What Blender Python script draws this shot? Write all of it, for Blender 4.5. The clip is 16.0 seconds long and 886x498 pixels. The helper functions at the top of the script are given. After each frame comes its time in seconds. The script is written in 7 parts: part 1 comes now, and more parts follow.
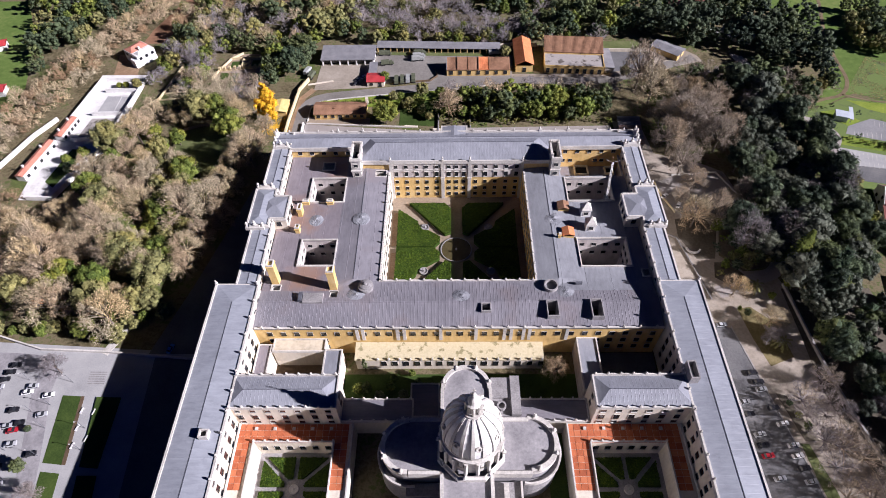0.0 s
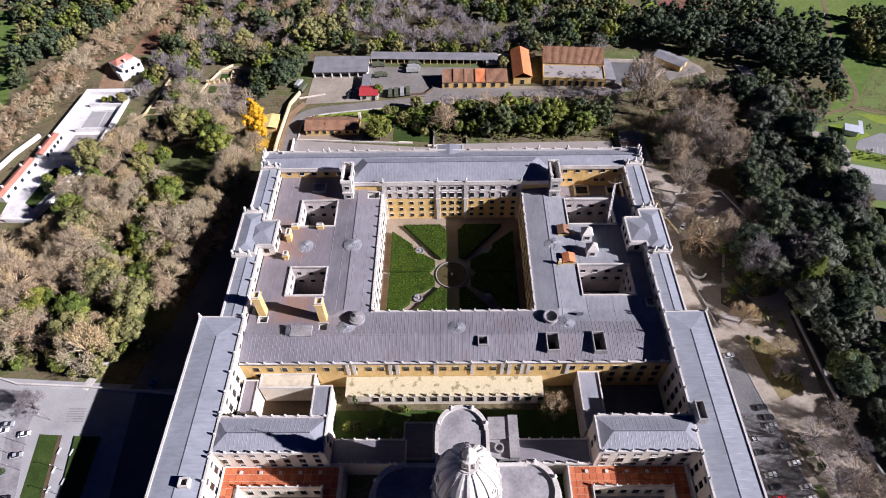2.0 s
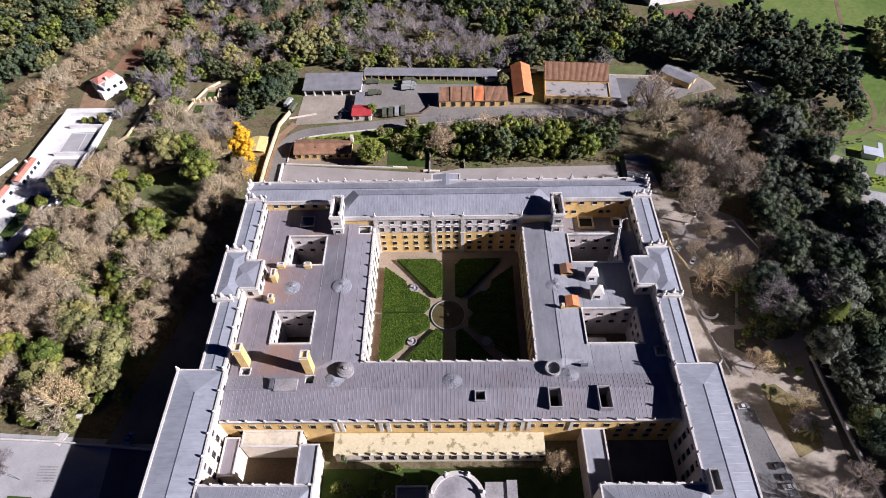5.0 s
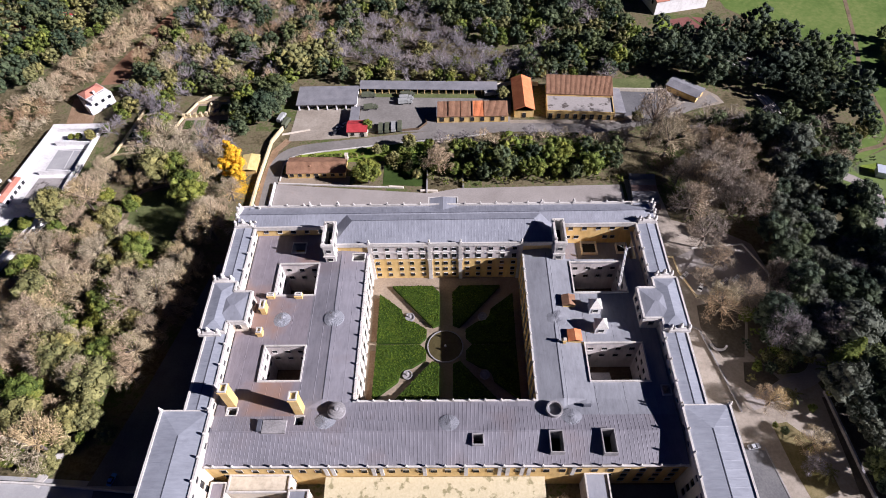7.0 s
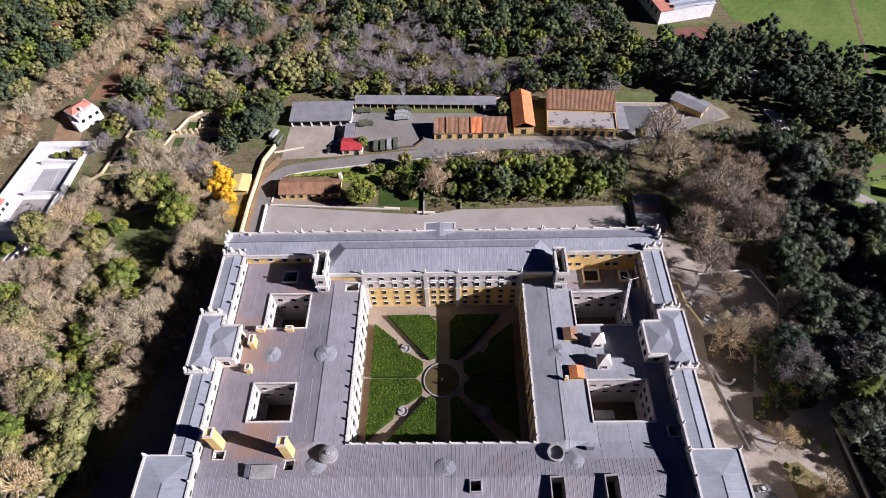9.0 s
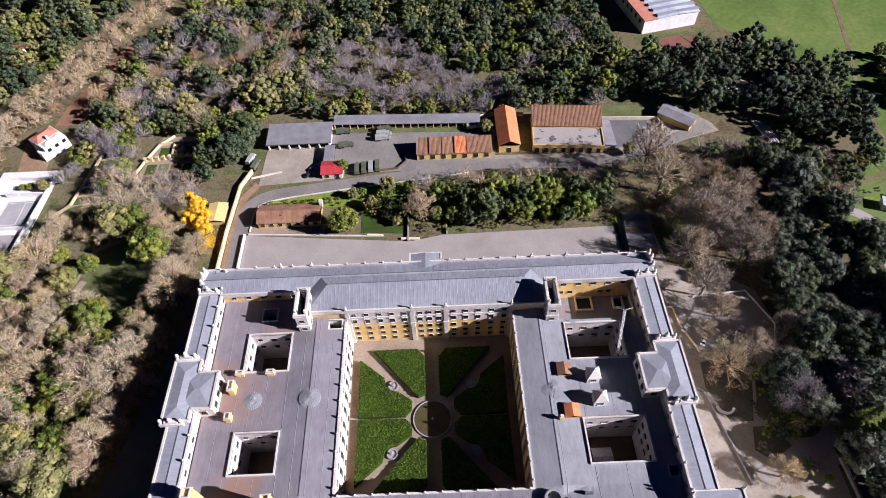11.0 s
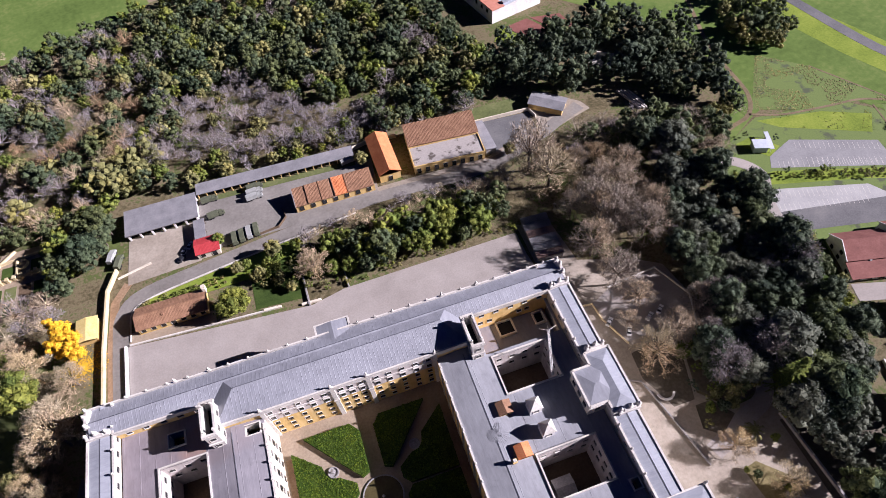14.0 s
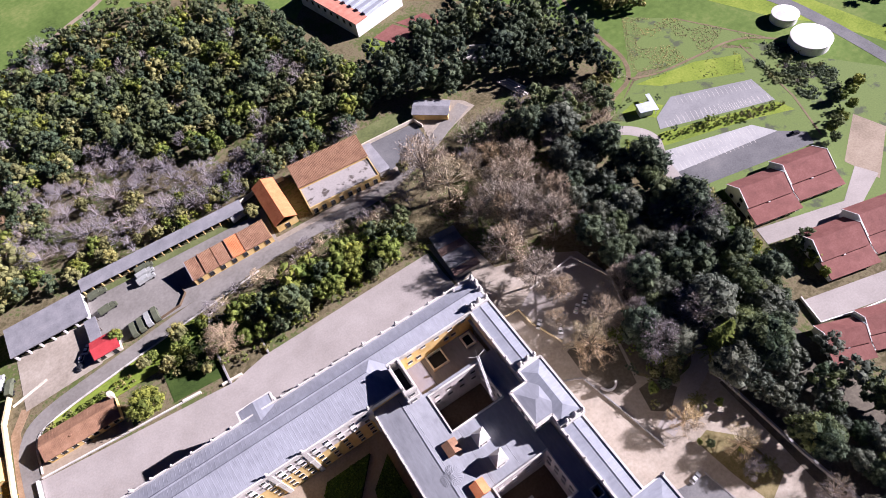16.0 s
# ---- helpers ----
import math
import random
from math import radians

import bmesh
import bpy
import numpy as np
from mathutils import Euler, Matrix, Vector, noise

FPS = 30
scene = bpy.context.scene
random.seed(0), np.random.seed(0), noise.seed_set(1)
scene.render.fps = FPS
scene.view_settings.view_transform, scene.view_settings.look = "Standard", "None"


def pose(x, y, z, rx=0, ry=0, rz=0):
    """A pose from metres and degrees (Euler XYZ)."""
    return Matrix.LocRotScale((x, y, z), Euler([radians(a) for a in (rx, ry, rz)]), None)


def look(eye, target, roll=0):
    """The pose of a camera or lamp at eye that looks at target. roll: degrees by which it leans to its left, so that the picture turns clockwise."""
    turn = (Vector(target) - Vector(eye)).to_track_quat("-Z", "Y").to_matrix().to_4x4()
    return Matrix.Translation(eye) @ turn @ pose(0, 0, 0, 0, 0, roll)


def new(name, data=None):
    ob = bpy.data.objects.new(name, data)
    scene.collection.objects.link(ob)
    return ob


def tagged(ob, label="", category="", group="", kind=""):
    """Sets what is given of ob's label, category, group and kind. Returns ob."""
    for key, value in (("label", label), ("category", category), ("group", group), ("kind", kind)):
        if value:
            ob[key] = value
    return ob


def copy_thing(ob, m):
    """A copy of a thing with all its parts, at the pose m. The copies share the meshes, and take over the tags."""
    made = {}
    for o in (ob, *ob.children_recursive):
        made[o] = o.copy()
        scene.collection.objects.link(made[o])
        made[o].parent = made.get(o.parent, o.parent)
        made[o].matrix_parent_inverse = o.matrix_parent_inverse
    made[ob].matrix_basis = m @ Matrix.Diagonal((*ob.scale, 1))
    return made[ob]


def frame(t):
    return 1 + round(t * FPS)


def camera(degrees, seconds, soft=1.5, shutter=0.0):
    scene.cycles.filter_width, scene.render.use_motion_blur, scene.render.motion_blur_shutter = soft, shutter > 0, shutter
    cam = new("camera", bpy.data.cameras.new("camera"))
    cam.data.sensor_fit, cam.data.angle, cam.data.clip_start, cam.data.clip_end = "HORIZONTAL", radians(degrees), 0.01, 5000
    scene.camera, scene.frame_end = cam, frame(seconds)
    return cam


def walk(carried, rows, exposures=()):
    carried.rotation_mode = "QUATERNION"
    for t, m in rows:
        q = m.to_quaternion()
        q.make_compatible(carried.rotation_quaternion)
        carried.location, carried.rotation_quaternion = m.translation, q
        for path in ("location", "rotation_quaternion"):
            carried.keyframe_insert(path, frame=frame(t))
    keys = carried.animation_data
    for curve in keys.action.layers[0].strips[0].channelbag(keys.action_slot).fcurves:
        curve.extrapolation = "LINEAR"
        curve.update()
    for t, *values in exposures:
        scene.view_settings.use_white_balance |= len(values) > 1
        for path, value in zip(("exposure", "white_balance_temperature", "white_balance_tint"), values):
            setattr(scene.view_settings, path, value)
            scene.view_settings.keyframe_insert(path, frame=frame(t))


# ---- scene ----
import itertools

# ---------------------------------------------------------------- camera
cam = camera(73.0, 16.0, soft=0.9)
ROWS = [
    (0.0, -2.40, -137.38, 205.83, 39.163, 0.821, 0.278),
    (0.5, -2.05, -133.65, 204.90, 39.212, 0.852, 0.104),
    (1.0, -1.71, -129.44, 204.96, 39.104, 0.861, 0.086),
    (1.5, -1.21, -125.64, 205.19, 38.982, 0.894, 0.069),
    (2.0, -0.70, -121.52, 205.19, 38.872, 0.905, 0.076),
    (2.5, -0.24, -117.55, 205.10, 38.782, 0.917, 0.088),
    (3.0, 0.28, -113.50, 205.01, 38.670, 0.970, 0.079),
    (3.5, 0.79, -109.85, 205.15, 38.546, 1.032, 0.100),
    (4.0, 1.14, -105.67, 205.26, 38.378, 1.067, 0.095),
    (6.5, 3.20, -85.45, 205.42, 37.743, 1.256, 0.119),
    (7.0, 3.78, -81.32, 205.37, 37.642, 1.299, 0.174),
    (7.5, 4.23, -77.54, 205.44, 37.522, 1.326, 0.186),
    (8.0, 4.58, -73.49, 205.66, 37.422, 1.393, 0.100),
    (8.5, 4.93, -69.74, 205.79, 37.301, 1.411, 0.100),
    (9.0, 5.28, -65.77, 206.01, 37.205, 1.433, 0.111),
    (11.5, 6.12, -46.55, 206.16, 36.920, 1.541, -3.906),
    (12.0, 7.19, -42.12, 206.40, 36.633, 1.868, -6.952),
    (12.5, 8.18, -37.14, 205.75, 36.335, 2.109, -9.761),
    (13.0, 9.64, -32.77, 205.97, 36.009, 2.407, -12.610),
    (13.5, 11.82, -28.87, 206.34, 35.652, 2.811, -15.154),
    (14.0, 14.47, -25.00, 207.25, 35.123, 3.332, -18.799),
    (14.5, 18.36, -21.74, 207.98, 34.477, 4.088, -23.421),
    (15.0, 23.73, -18.43, 207.52, 33.818, 5.043, -28.659),
    (15.5, 28.30, -15.75, 207.23, 33.365, 5.601, -30.846),
    (16.0, 32.84, -12.72, 207.51, 32.809, 6.105, -33.292),
]
STOPS, KELVIN, TINT = 0.98, 5700.0, 25.0
walk(cam, [(t, pose(x, y, z, rx, ry, rz)) for t, x, y, z, rx, ry, rz in ROWS],
     [(t, STOPS + s, KELVIN + k, TINT + m) for t, s, k, m in ((0.0, 0.0, 0.0, 0.0), (9.0, 0.0, 0.0, 0.0), (12.5, 0.08, 0.0, 3.0), (14.5, 0.27, 50.0, 5.0), (16.0, 0.52, 0.0, 6.0))])

# ---------------------------------------------------------------- light
SUN_TO = Vector((1.78, -0.52, 1.0)).normalized()
world = bpy.data.worlds.new("sky")
scene.world = world
world.use_nodes = True
wn = world.node_tree
wn.nodes.clear()
sky = wn.nodes.new("ShaderNodeTexSky")
sky.sky_type = "NISHITA"
sky.sun_disc = False
sky.air_density = 0.055
sky.dust_density = 0.0
sky.ozone_density = 5.0
sky.sun_elevation = math.asin(SUN_TO.z)
sky.sun_rotation = math.atan2(SUN_TO.x, SUN_TO.y)
bg = wn.nodes.new("ShaderNodeBackground")
bg.inputs["Strength"].default_value = 0.05
wo = wn.nodes.new("ShaderNodeOutputWorld")
deep = wn.nodes.new("ShaderNodeHueSaturation")
deep.inputs["Saturation"].default_value = 3.2
deep.inputs["Value"].default_value = 1.0
deep.inputs["Hue"].default_value = 0.525
wn.links.new(sky.outputs[0], deep.inputs["Color"])
wn.links.new(deep.outputs[0], bg.inputs[0])
wn.links.new(bg.outputs[0], wo.inputs[0])
sun_data = bpy.data.lights.new("sun", "SUN")
sun_data.energy = 5.0
sun_data.angle = radians(0.5)
sun_data.color = (1.0, 0.94, 0.835)
sun = new("sun", sun_data)
sun.matrix_world = look(SUN_TO * 500, (0, 0, 0))


# ---------------------------------------------------------------- materials
class Nodes:
    """A small builder for node materials."""

    def __init__(self, name):
        self.m = bpy.data.materials.new(name)
        self.m.use_nodes = True
        self.t = self.m.node_tree
        self.b = self.t.nodes["Principled BSDF"]
        self.geo = self.t.nodes.new("ShaderNodeNewGeometry").outputs["Position"]

    def add(self, kind):
        return self.t.nodes.new(kind)

    def put(self, out, socket):
        self.t.links.new(out, socket)

    def noise(self, scale, detail=4.0, rough=0.55, vec=None, stretch=None):
        n = self.add("ShaderNodeTexNoise")
        n.inputs["Scale"].default_value = scale
        n.inputs["Detail"].default_value = detail
        n.inputs["Roughness"].default_value = rough
        v = vec or self.geo
        if stretch:
            mp = self.add("ShaderNodeMapping")
            mp.inputs["Scale"].default_value = stretch
            self.put(v, mp.inputs["Vector"])
            v = mp.outputs[0]
        self.put(v, n.inputs["Vector"])
        return n.outputs["Fac"]

    def ramp(self, fac, stops):
        r = self.add("ShaderNodeValToRGB")
        e = r.color_ramp.elements
        while len(e) < len(stops):
            e.new(0.5)
        for i, (p, c) in enumerate(stops):
            e[i].position = p
            e[i].color = (*c, 1) if len(c) == 3 else c
        self.put(fac, r.inputs["Fac"])
        return r.outputs["Color"]

    def mix(self, fac, a, b, blend="MIX"):
        n = self.add("ShaderNodeMix")
        n.data_type = "RGBA"
        n.blend_type = blend
        for sock, v in ((n.inputs[0], fac), (n.inputs[6], a), (n.inputs[7], b)):
            if isinstance(v, (int, float)):
                sock.default_value = v
            elif isinstance(v, tuple):
                sock.default_value = (*v, 1)
            else:
                self.put(v, sock)
        return n.outputs[2]

    def math(self, op, a, b=0.0, clamp=False):
        n = self.add("ShaderNodeMath")
        n.operation = op
        n.use_clamp = clamp
        for sock, v in ((n.inputs[0], a), (n.inputs[1], b)):
            if isinstance(v, (int, float)):
                sock.default_value = v
            else:
                self.put(v, sock)
        return n.outputs[0]

    def axis(self, k):
        n = self.add("ShaderNodeSeparateXYZ")
        self.put(self.geo, n.inputs[0])
        return n.outputs[k]

    def rand(self):
        return self.add("ShaderNodeObjectInfo").outputs["Random"]

    def island(self):
        return self.add("ShaderNodeNewGeometry").outputs["Random Per Island"]

    def bump(self, height, strength=0.3, dist=0.1):
        n = self.add("ShaderNodeBump")
        n.inputs["Strength"].default_value = strength
        n.inputs["Distance"].default_value = dist
        self.put(height, n.inputs["Height"])
        self.put(n.outputs[0], self.b.inputs["Normal"])

    def done(self, color, rough=0.8, metal=0.0, spec=0.3):
        if isinstance(color, tuple):
            self.b.inputs["Base Color"].default_value = (*color, 1)
        else:
            self.put(color, self.b.inputs["Base Color"])
        self.b.inputs["Roughness"].default_value = rough
        self.b.inputs["Metallic"].default_value = metal
        self.b.inputs["Specular IOR Level"].default_value = spec
        return self.m


def mottled(name, dark, mid, light, scale=0.25, fine=2.5, rough=0.85, bump=0.2, spec=0.3, streak=None):
    """Two scales of variation between three tones."""
    n = Nodes(name)
    a = n.noise(scale, 5, 0.6)
    b = n.noise(fine, 4, 0.6, stretch=streak)
    f = n.math("ADD", n.math("MULTIPLY", a, 0.6), n.math("MULTIPLY", b, 0.4))
    c = n.ramp(f, [(0.3, dark), (0.5, mid), (0.7, light)])
    n.bump(b, bump, 0.05)
    return n.done(c, rough, spec=spec)


def roof_metal(name, along, base, light, rust=None, seams=1.0):
    """Lead-grey sheet roofing with standing seams running along one axis."""
    n = Nodes(name)
    big = n.noise(0.06, 5, 0.6)
    fine = n.noise(0.9, 5, 0.65, stretch=(1, 0.25, 1) if along == "y" else (0.25, 1, 1))
    f = n.math("ADD", n.math("MULTIPLY", big, 0.55), n.math("MULTIPLY", fine, 0.45))
    c = n.ramp(f, [(0.36, base), (0.5, tuple((p + q) / 2 for p, q in zip(base, light))), (0.64, light)])
    c = n.mix(n.ramp(n.noise(0.35, 6, 0.7), [(0.56, (0, 0, 0)), (0.72, (0.35, 0.35, 0.35))]), c, tuple(v * 0.62 for v in base))
    if rust:
        c = n.mix(n.ramp(n.noise(0.045, 4, 0.55), [(0.52, (0, 0, 0)), (0.66, (1, 1, 1))]), c, rust)
    pos = n.axis(0 if along == "y" else 1)
    w = n.math("FRACT", n.math("MULTIPLY", pos, 1 / 0.95))
    seam = n.math("GREATER_THAN", n.math("ABSOLUTE", n.math("SUBTRACT", w, 0.5)), 0.42)
    c = n.mix(n.math("MULTIPLY", seam, 0.08 * seams), c, (0.06, 0.065, 0.08))
    n.bump(n.math("ADD", n.math("MULTIPLY", seam, seams), n.math("MULTIPLY", fine, 0.3)), 0.4, 0.08)
    return n.done(c, 0.5, spec=0.45)


LEAD_X = roof_metal("lead roof seams across", "x", (0.215, 0.228, 0.262), (0.325, 0.345, 0.388), None, 0.15)
LEAD_Y = roof_metal("lead roof seams along", "y", (0.195, 0.203, 0.23), (0.3, 0.312, 0.348), None, 0.15)
MAUVE_X = roof_metal("aged roof seams across", "x", (0.165, 0.16, 0.18), (0.25, 0.24, 0.265), (0.2, 0.175, 0.185))
MAUVE_Y = roof_metal("aged roof seams along", "y", (0.165, 0.16, 0.18), (0.25, 0.24, 0.265), (0.2, 0.175, 0.185), 0.15)
MAUVE_SMOOTH = roof_metal("aged smooth roof sheets", "y", (0.17, 0.165, 0.185), (0.26, 0.25, 0.275), (0.205, 0.18, 0.19), 0.15)
LEAD_SMOOTH = roof_metal("smooth lead roof sheets", "y", (0.185, 0.19, 0.21), (0.29, 0.3, 0.325), None, 0.15)
RUST_Y = roof_metal("rusty roof seams along", "y", (0.17, 0.15, 0.165), (0.25, 0.225, 0.245), (0.27, 0.175, 0.135), 0.2)
PLASTER = mottled("blotched plaster roof", (0.3, 0.26, 0.2), (0.52, 0.46, 0.35), (0.66, 0.6, 0.48), 0.2, 0.7)
PALE_ROOF = mottled("grey stone flags", (0.16, 0.155, 0.165), (0.27, 0.26, 0.27), (0.38, 0.365, 0.37), 0.15, 1.0)
DOME = mottled("stained dome stone", (0.46, 0.46, 0.465), (0.74, 0.735, 0.725), (0.84, 0.83, 0.815), 0.12, 0.8, streak=(1, 1, 0.2))
HEDGE = mottled("clipped hedge", (0.012, 0.028, 0.004), (0.03, 0.06, 0.008), (0.065, 0.098, 0.014), 0.25, 1.6, 0.95, 0.9, 0.1)


def patched(name, base, light, stain, scale):
    """A pale slab with dark patches of a clear outline."""
    n = Nodes(name)
    fine = n.noise(1.2, 5, 0.65)
    c = n.mix(fine, base, light)
    c = n.mix(n.ramp(n.noise(scale, 6, 0.6), [(0.36, (1, 1, 1)), (0.43, (0, 0, 0))]), c, stain)
    n.bump(fine, 0.3, 0.05)
    return n.done(c, 0.9)


STAINED = patched("stained pale plaster", (0.4, 0.34, 0.2), (0.68, 0.61, 0.42), (0.27, 0.24, 0.13), 0.33)
SLABROOF = patched("patchy concrete", (0.24, 0.22, 0.21), (0.42, 0.39, 0.365), (0.1, 0.085, 0.075), 0.22)
TUFTED = patched("tufted fallow grass", (0.08, 0.122, 0.03), (0.16, 0.215, 0.058), (0.07, 0.085, 0.045), 0.11)
TILE_PINK = mottled("faded red roof tile", (0.36, 0.13, 0.09), (0.48, 0.2, 0.14), (0.56, 0.28, 0.2), 0.3, 2.5)
YELLOW_ROOF = mottled("pale yellow sheet", (0.5, 0.38, 0.12), (0.62, 0.5, 0.2), (0.7, 0.6, 0.3), 0.3, 2.0)
PALE_METAL = mottled("pale blue-grey metal", (0.36, 0.4, 0.46), (0.46, 0.5, 0.56), (0.55, 0.58, 0.63), 0.2, 1.5, 0.5)
# Leaf litter, dark enough to carry the shade of the park floor too.
LITTER = mottled("earth and leaf litter", (0.05, 0.042, 0.03), (0.1, 0.085, 0.062), (0.17, 0.148, 0.11), 0.07, 0.9)
DRIVE = mottled("pale sandy gravel", (0.19, 0.161, 0.125), (0.295, 0.256, 0.208), (0.395, 0.35, 0.292), 0.09, 0.9)
OCHRE_WALL = mottled("faded ochre wall", (0.42, 0.33, 0.18), (0.58, 0.48, 0.29), (0.66, 0.58, 0.4), 0.2, 1.0)
LITTER_GRASS = mottled("thin grass and litter", (0.06, 0.055, 0.018), (0.15, 0.125, 0.05), (0.25, 0.2, 0.1), 0.09, 1.0)
LITTER_RUST = mottled("rust-coloured leaf litter", (0.13, 0.075, 0.045), (0.22, 0.12, 0.07), (0.3, 0.18, 0.11), 0.1, 1.0)
RUSTY = mottled("rust-stained sheet", (0.13, 0.085, 0.075), (0.2, 0.135, 0.115), (0.27, 0.2, 0.18), 0.15, 1.2, 0.7)
STONE = mottled("pale limestone", (0.3, 0.285, 0.26), (0.53, 0.505, 0.465), (0.68, 0.655, 0.61), 0.12, 1.4)
CREAM = mottled("cream lime wash", (0.44, 0.385, 0.305), (0.62, 0.56, 0.465), (0.71, 0.66, 0.57), 0.1, 1.0, streak=(1, 1, 0.25))
YELLOW = mottled("ochre yellow render", (0.44, 0.29, 0.105), (0.62, 0.43, 0.165), (0.7, 0.53, 0.27), 0.1, 0.8, streak=(1, 1, 0.25))
WHITEWASH = mottled("white paint", (0.5, 0.485, 0.465), (0.68, 0.67, 0.655), (0.76, 0.75, 0.74), 0.2, 1.0)
GREYSTONE = mottled("weathered grey stone", (0.16, 0.15, 0.15), (0.27, 0.26, 0.26), (0.38, 0.36, 0.35), 0.2, 1.6)
PINKISH = mottled("pale pink render", (0.3, 0.265, 0.255), (0.5, 0.455, 0.435), (0.6, 0.56, 0.54), 0.15, 1.0, streak=(1, 1, 0.25))
# Near-black for tyres and chassis; in openings it stands for shade.
DARK = Nodes("tyre black and opening shade").done((0.012, 0.012, 0.014), 0.6)
GLASS = Nodes("dark window glass").done((0.02, 0.022, 0.026), 0.12, spec=0.6)
TILE = mottled("old brown roof tile", (0.15, 0.08, 0.05), (0.255, 0.14, 0.082), (0.34, 0.2, 0.125), 0.3, 2.5)
TILE_ORANGE = mottled("bright orange roof tile", (0.42, 0.13, 0.05), (0.58, 0.2, 0.08), (0.66, 0.27, 0.12), 0.3, 2.5)
TILE_RED = mottled("red corrugated roof", (0.3, 0.03, 0.03), (0.4, 0.045, 0.05), (0.46, 0.07, 0.07), 0.3, 2.0, 0.5)
TILE_MAROON = mottled("maroon roof tile", (0.13, 0.048, 0.04), (0.19, 0.073, 0.06), (0.25, 0.108, 0.092), 0.25, 1.6)
SLATE = mottled("grey fibre sheet", (0.13, 0.13, 0.14), (0.2, 0.2, 0.215), (0.28, 0.27, 0.28), 0.2, 2.0)
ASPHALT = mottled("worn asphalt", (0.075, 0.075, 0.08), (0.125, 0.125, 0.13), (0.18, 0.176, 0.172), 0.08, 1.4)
GRAVEL = mottled("pale gravel", (0.23, 0.206, 0.188), (0.302, 0.274, 0.253), (0.372, 0.34, 0.318), 0.06, 1.5)
SAND = mottled("sandy earth", (0.17, 0.135, 0.095), (0.27, 0.215, 0.155), (0.36, 0.3, 0.225), 0.08, 1.2)
TRACK = mottled("trodden dirt", (0.085, 0.068, 0.036), (0.16, 0.12, 0.068), (0.235, 0.18, 0.11), 0.12, 0.9)
CLAY = mottled("ochre dirt", (0.16, 0.1, 0.055), (0.26, 0.17, 0.1), (0.36, 0.26, 0.17), 0.15, 1.2)
CAR_PARK = mottled("faded asphalt", (0.16, 0.16, 0.168), (0.225, 0.225, 0.232), (0.29, 0.288, 0.29), 0.07, 1.2)
PAVING = mottled("light grey paving", (0.26, 0.26, 0.265), (0.34, 0.34, 0.34), (0.42, 0.415, 0.41), 0.1, 2.0)
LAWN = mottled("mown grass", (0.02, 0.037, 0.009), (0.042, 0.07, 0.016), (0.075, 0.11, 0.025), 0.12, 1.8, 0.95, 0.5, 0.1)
MEADOW = mottled("green pasture", (0.06, 0.098, 0.022), (0.105, 0.162, 0.038), (0.19, 0.222, 0.07), 0.022, 0.35, 0.95, 0.6, 0.1)
BRIGHT = mottled("fresh yellow-green grass", (0.095, 0.14, 0.022), (0.175, 0.235, 0.034), (0.28, 0.32, 0.06), 0.06, 0.9, 0.95, 0.6, 0.1)
ROUGH_GRASS = mottled("olive rough grass", (0.06, 0.075, 0.03), (0.115, 0.135, 0.052), (0.18, 0.185, 0.085), 0.05, 0.7, 0.95, 0.6, 0.1)
WORN_YARD = mottled("worn grey yard", (0.13, 0.12, 0.108), (0.195, 0.182, 0.166), (0.265, 0.248, 0.228), 0.07, 0.8)
SOIL = mottled("brown soil", (0.06, 0.04, 0.025), (0.11, 0.075, 0.045), (0.17, 0.12, 0.08), 0.1, 1.2)
WATER = mottled("murky pond water", (0.05, 0.042, 0.018), (0.075, 0.062, 0.028), (0.1, 0.085, 0.04), 0.2, 1.0, 0.22, 0.02, 0.5)
BARK = mottled("grey bark", (0.07, 0.055, 0.045), (0.13, 0.105, 0.085), (0.2, 0.17, 0.14), 0.8, 5.0)


def foliage(name, dark, light, tints, cell=8.5, thin=0.0):
    """Small leaves or twigs; each patch of crown about one tree wide has a tint of its own; thin lets light through."""
    n = Nodes(name)
    f = n.math("ADD", n.math("MULTIPLY", n.island(), 0.7), n.math("MULTIPLY", n.noise(0.6, 3), 0.3))
    c = n.ramp(f, [(0.1, dark), (0.9, light)])
    v = n.add("ShaderNodeTexVoronoi")
    v.voronoi_dimensions = "2D"
    v.inputs["Scale"].default_value = 1.0 / cell
    n.put(n.geo, v.inputs["Vector"])
    sep = n.add("ShaderNodeSeparateXYZ")
    n.put(v.outputs["Color"], sep.inputs[0])
    tone = n.ramp(sep.outputs[0], [(i / (len(tints) - 1), t) for i, t in enumerate(tints)])
    c = n.mix(1.0, c, tone, "MULTIPLY")
    n.done(c, 0.8, spec=0.15)
    if thin > 0:
        back = n.add("ShaderNodeBsdfTranslucent")
        n.put(c, back.inputs["Color"])
        both = n.add("ShaderNodeMixShader")
        both.inputs[0].default_value = thin
        n.put(n.b.outputs[0], both.inputs[1])
        n.put(back.outputs[0], both.inputs[2])
        n.put(both.outputs[0], n.t.nodes["Material Output"].inputs["Surface"])
    return n.m


LEAF_DARK = foliage("dark evergreen leaves", (0.036, 0.052, 0.028), (0.14, 0.175, 0.085), ((0.6, 0.7, 0.8), (0.9, 0.94, 1.0), (1.0, 1.0, 1.0), (1.35, 1.25, 0.95), (1.2, 1.12, 1.15)), thin=0.25)
LEAF_MID = foliage("mid green leaves", (0.055, 0.08, 0.017), (0.25, 0.285, 0.062), ((0.75, 0.85, 0.8), (1.0, 1.0, 1.0), (1.3, 1.15, 0.9)), thin=0.2)
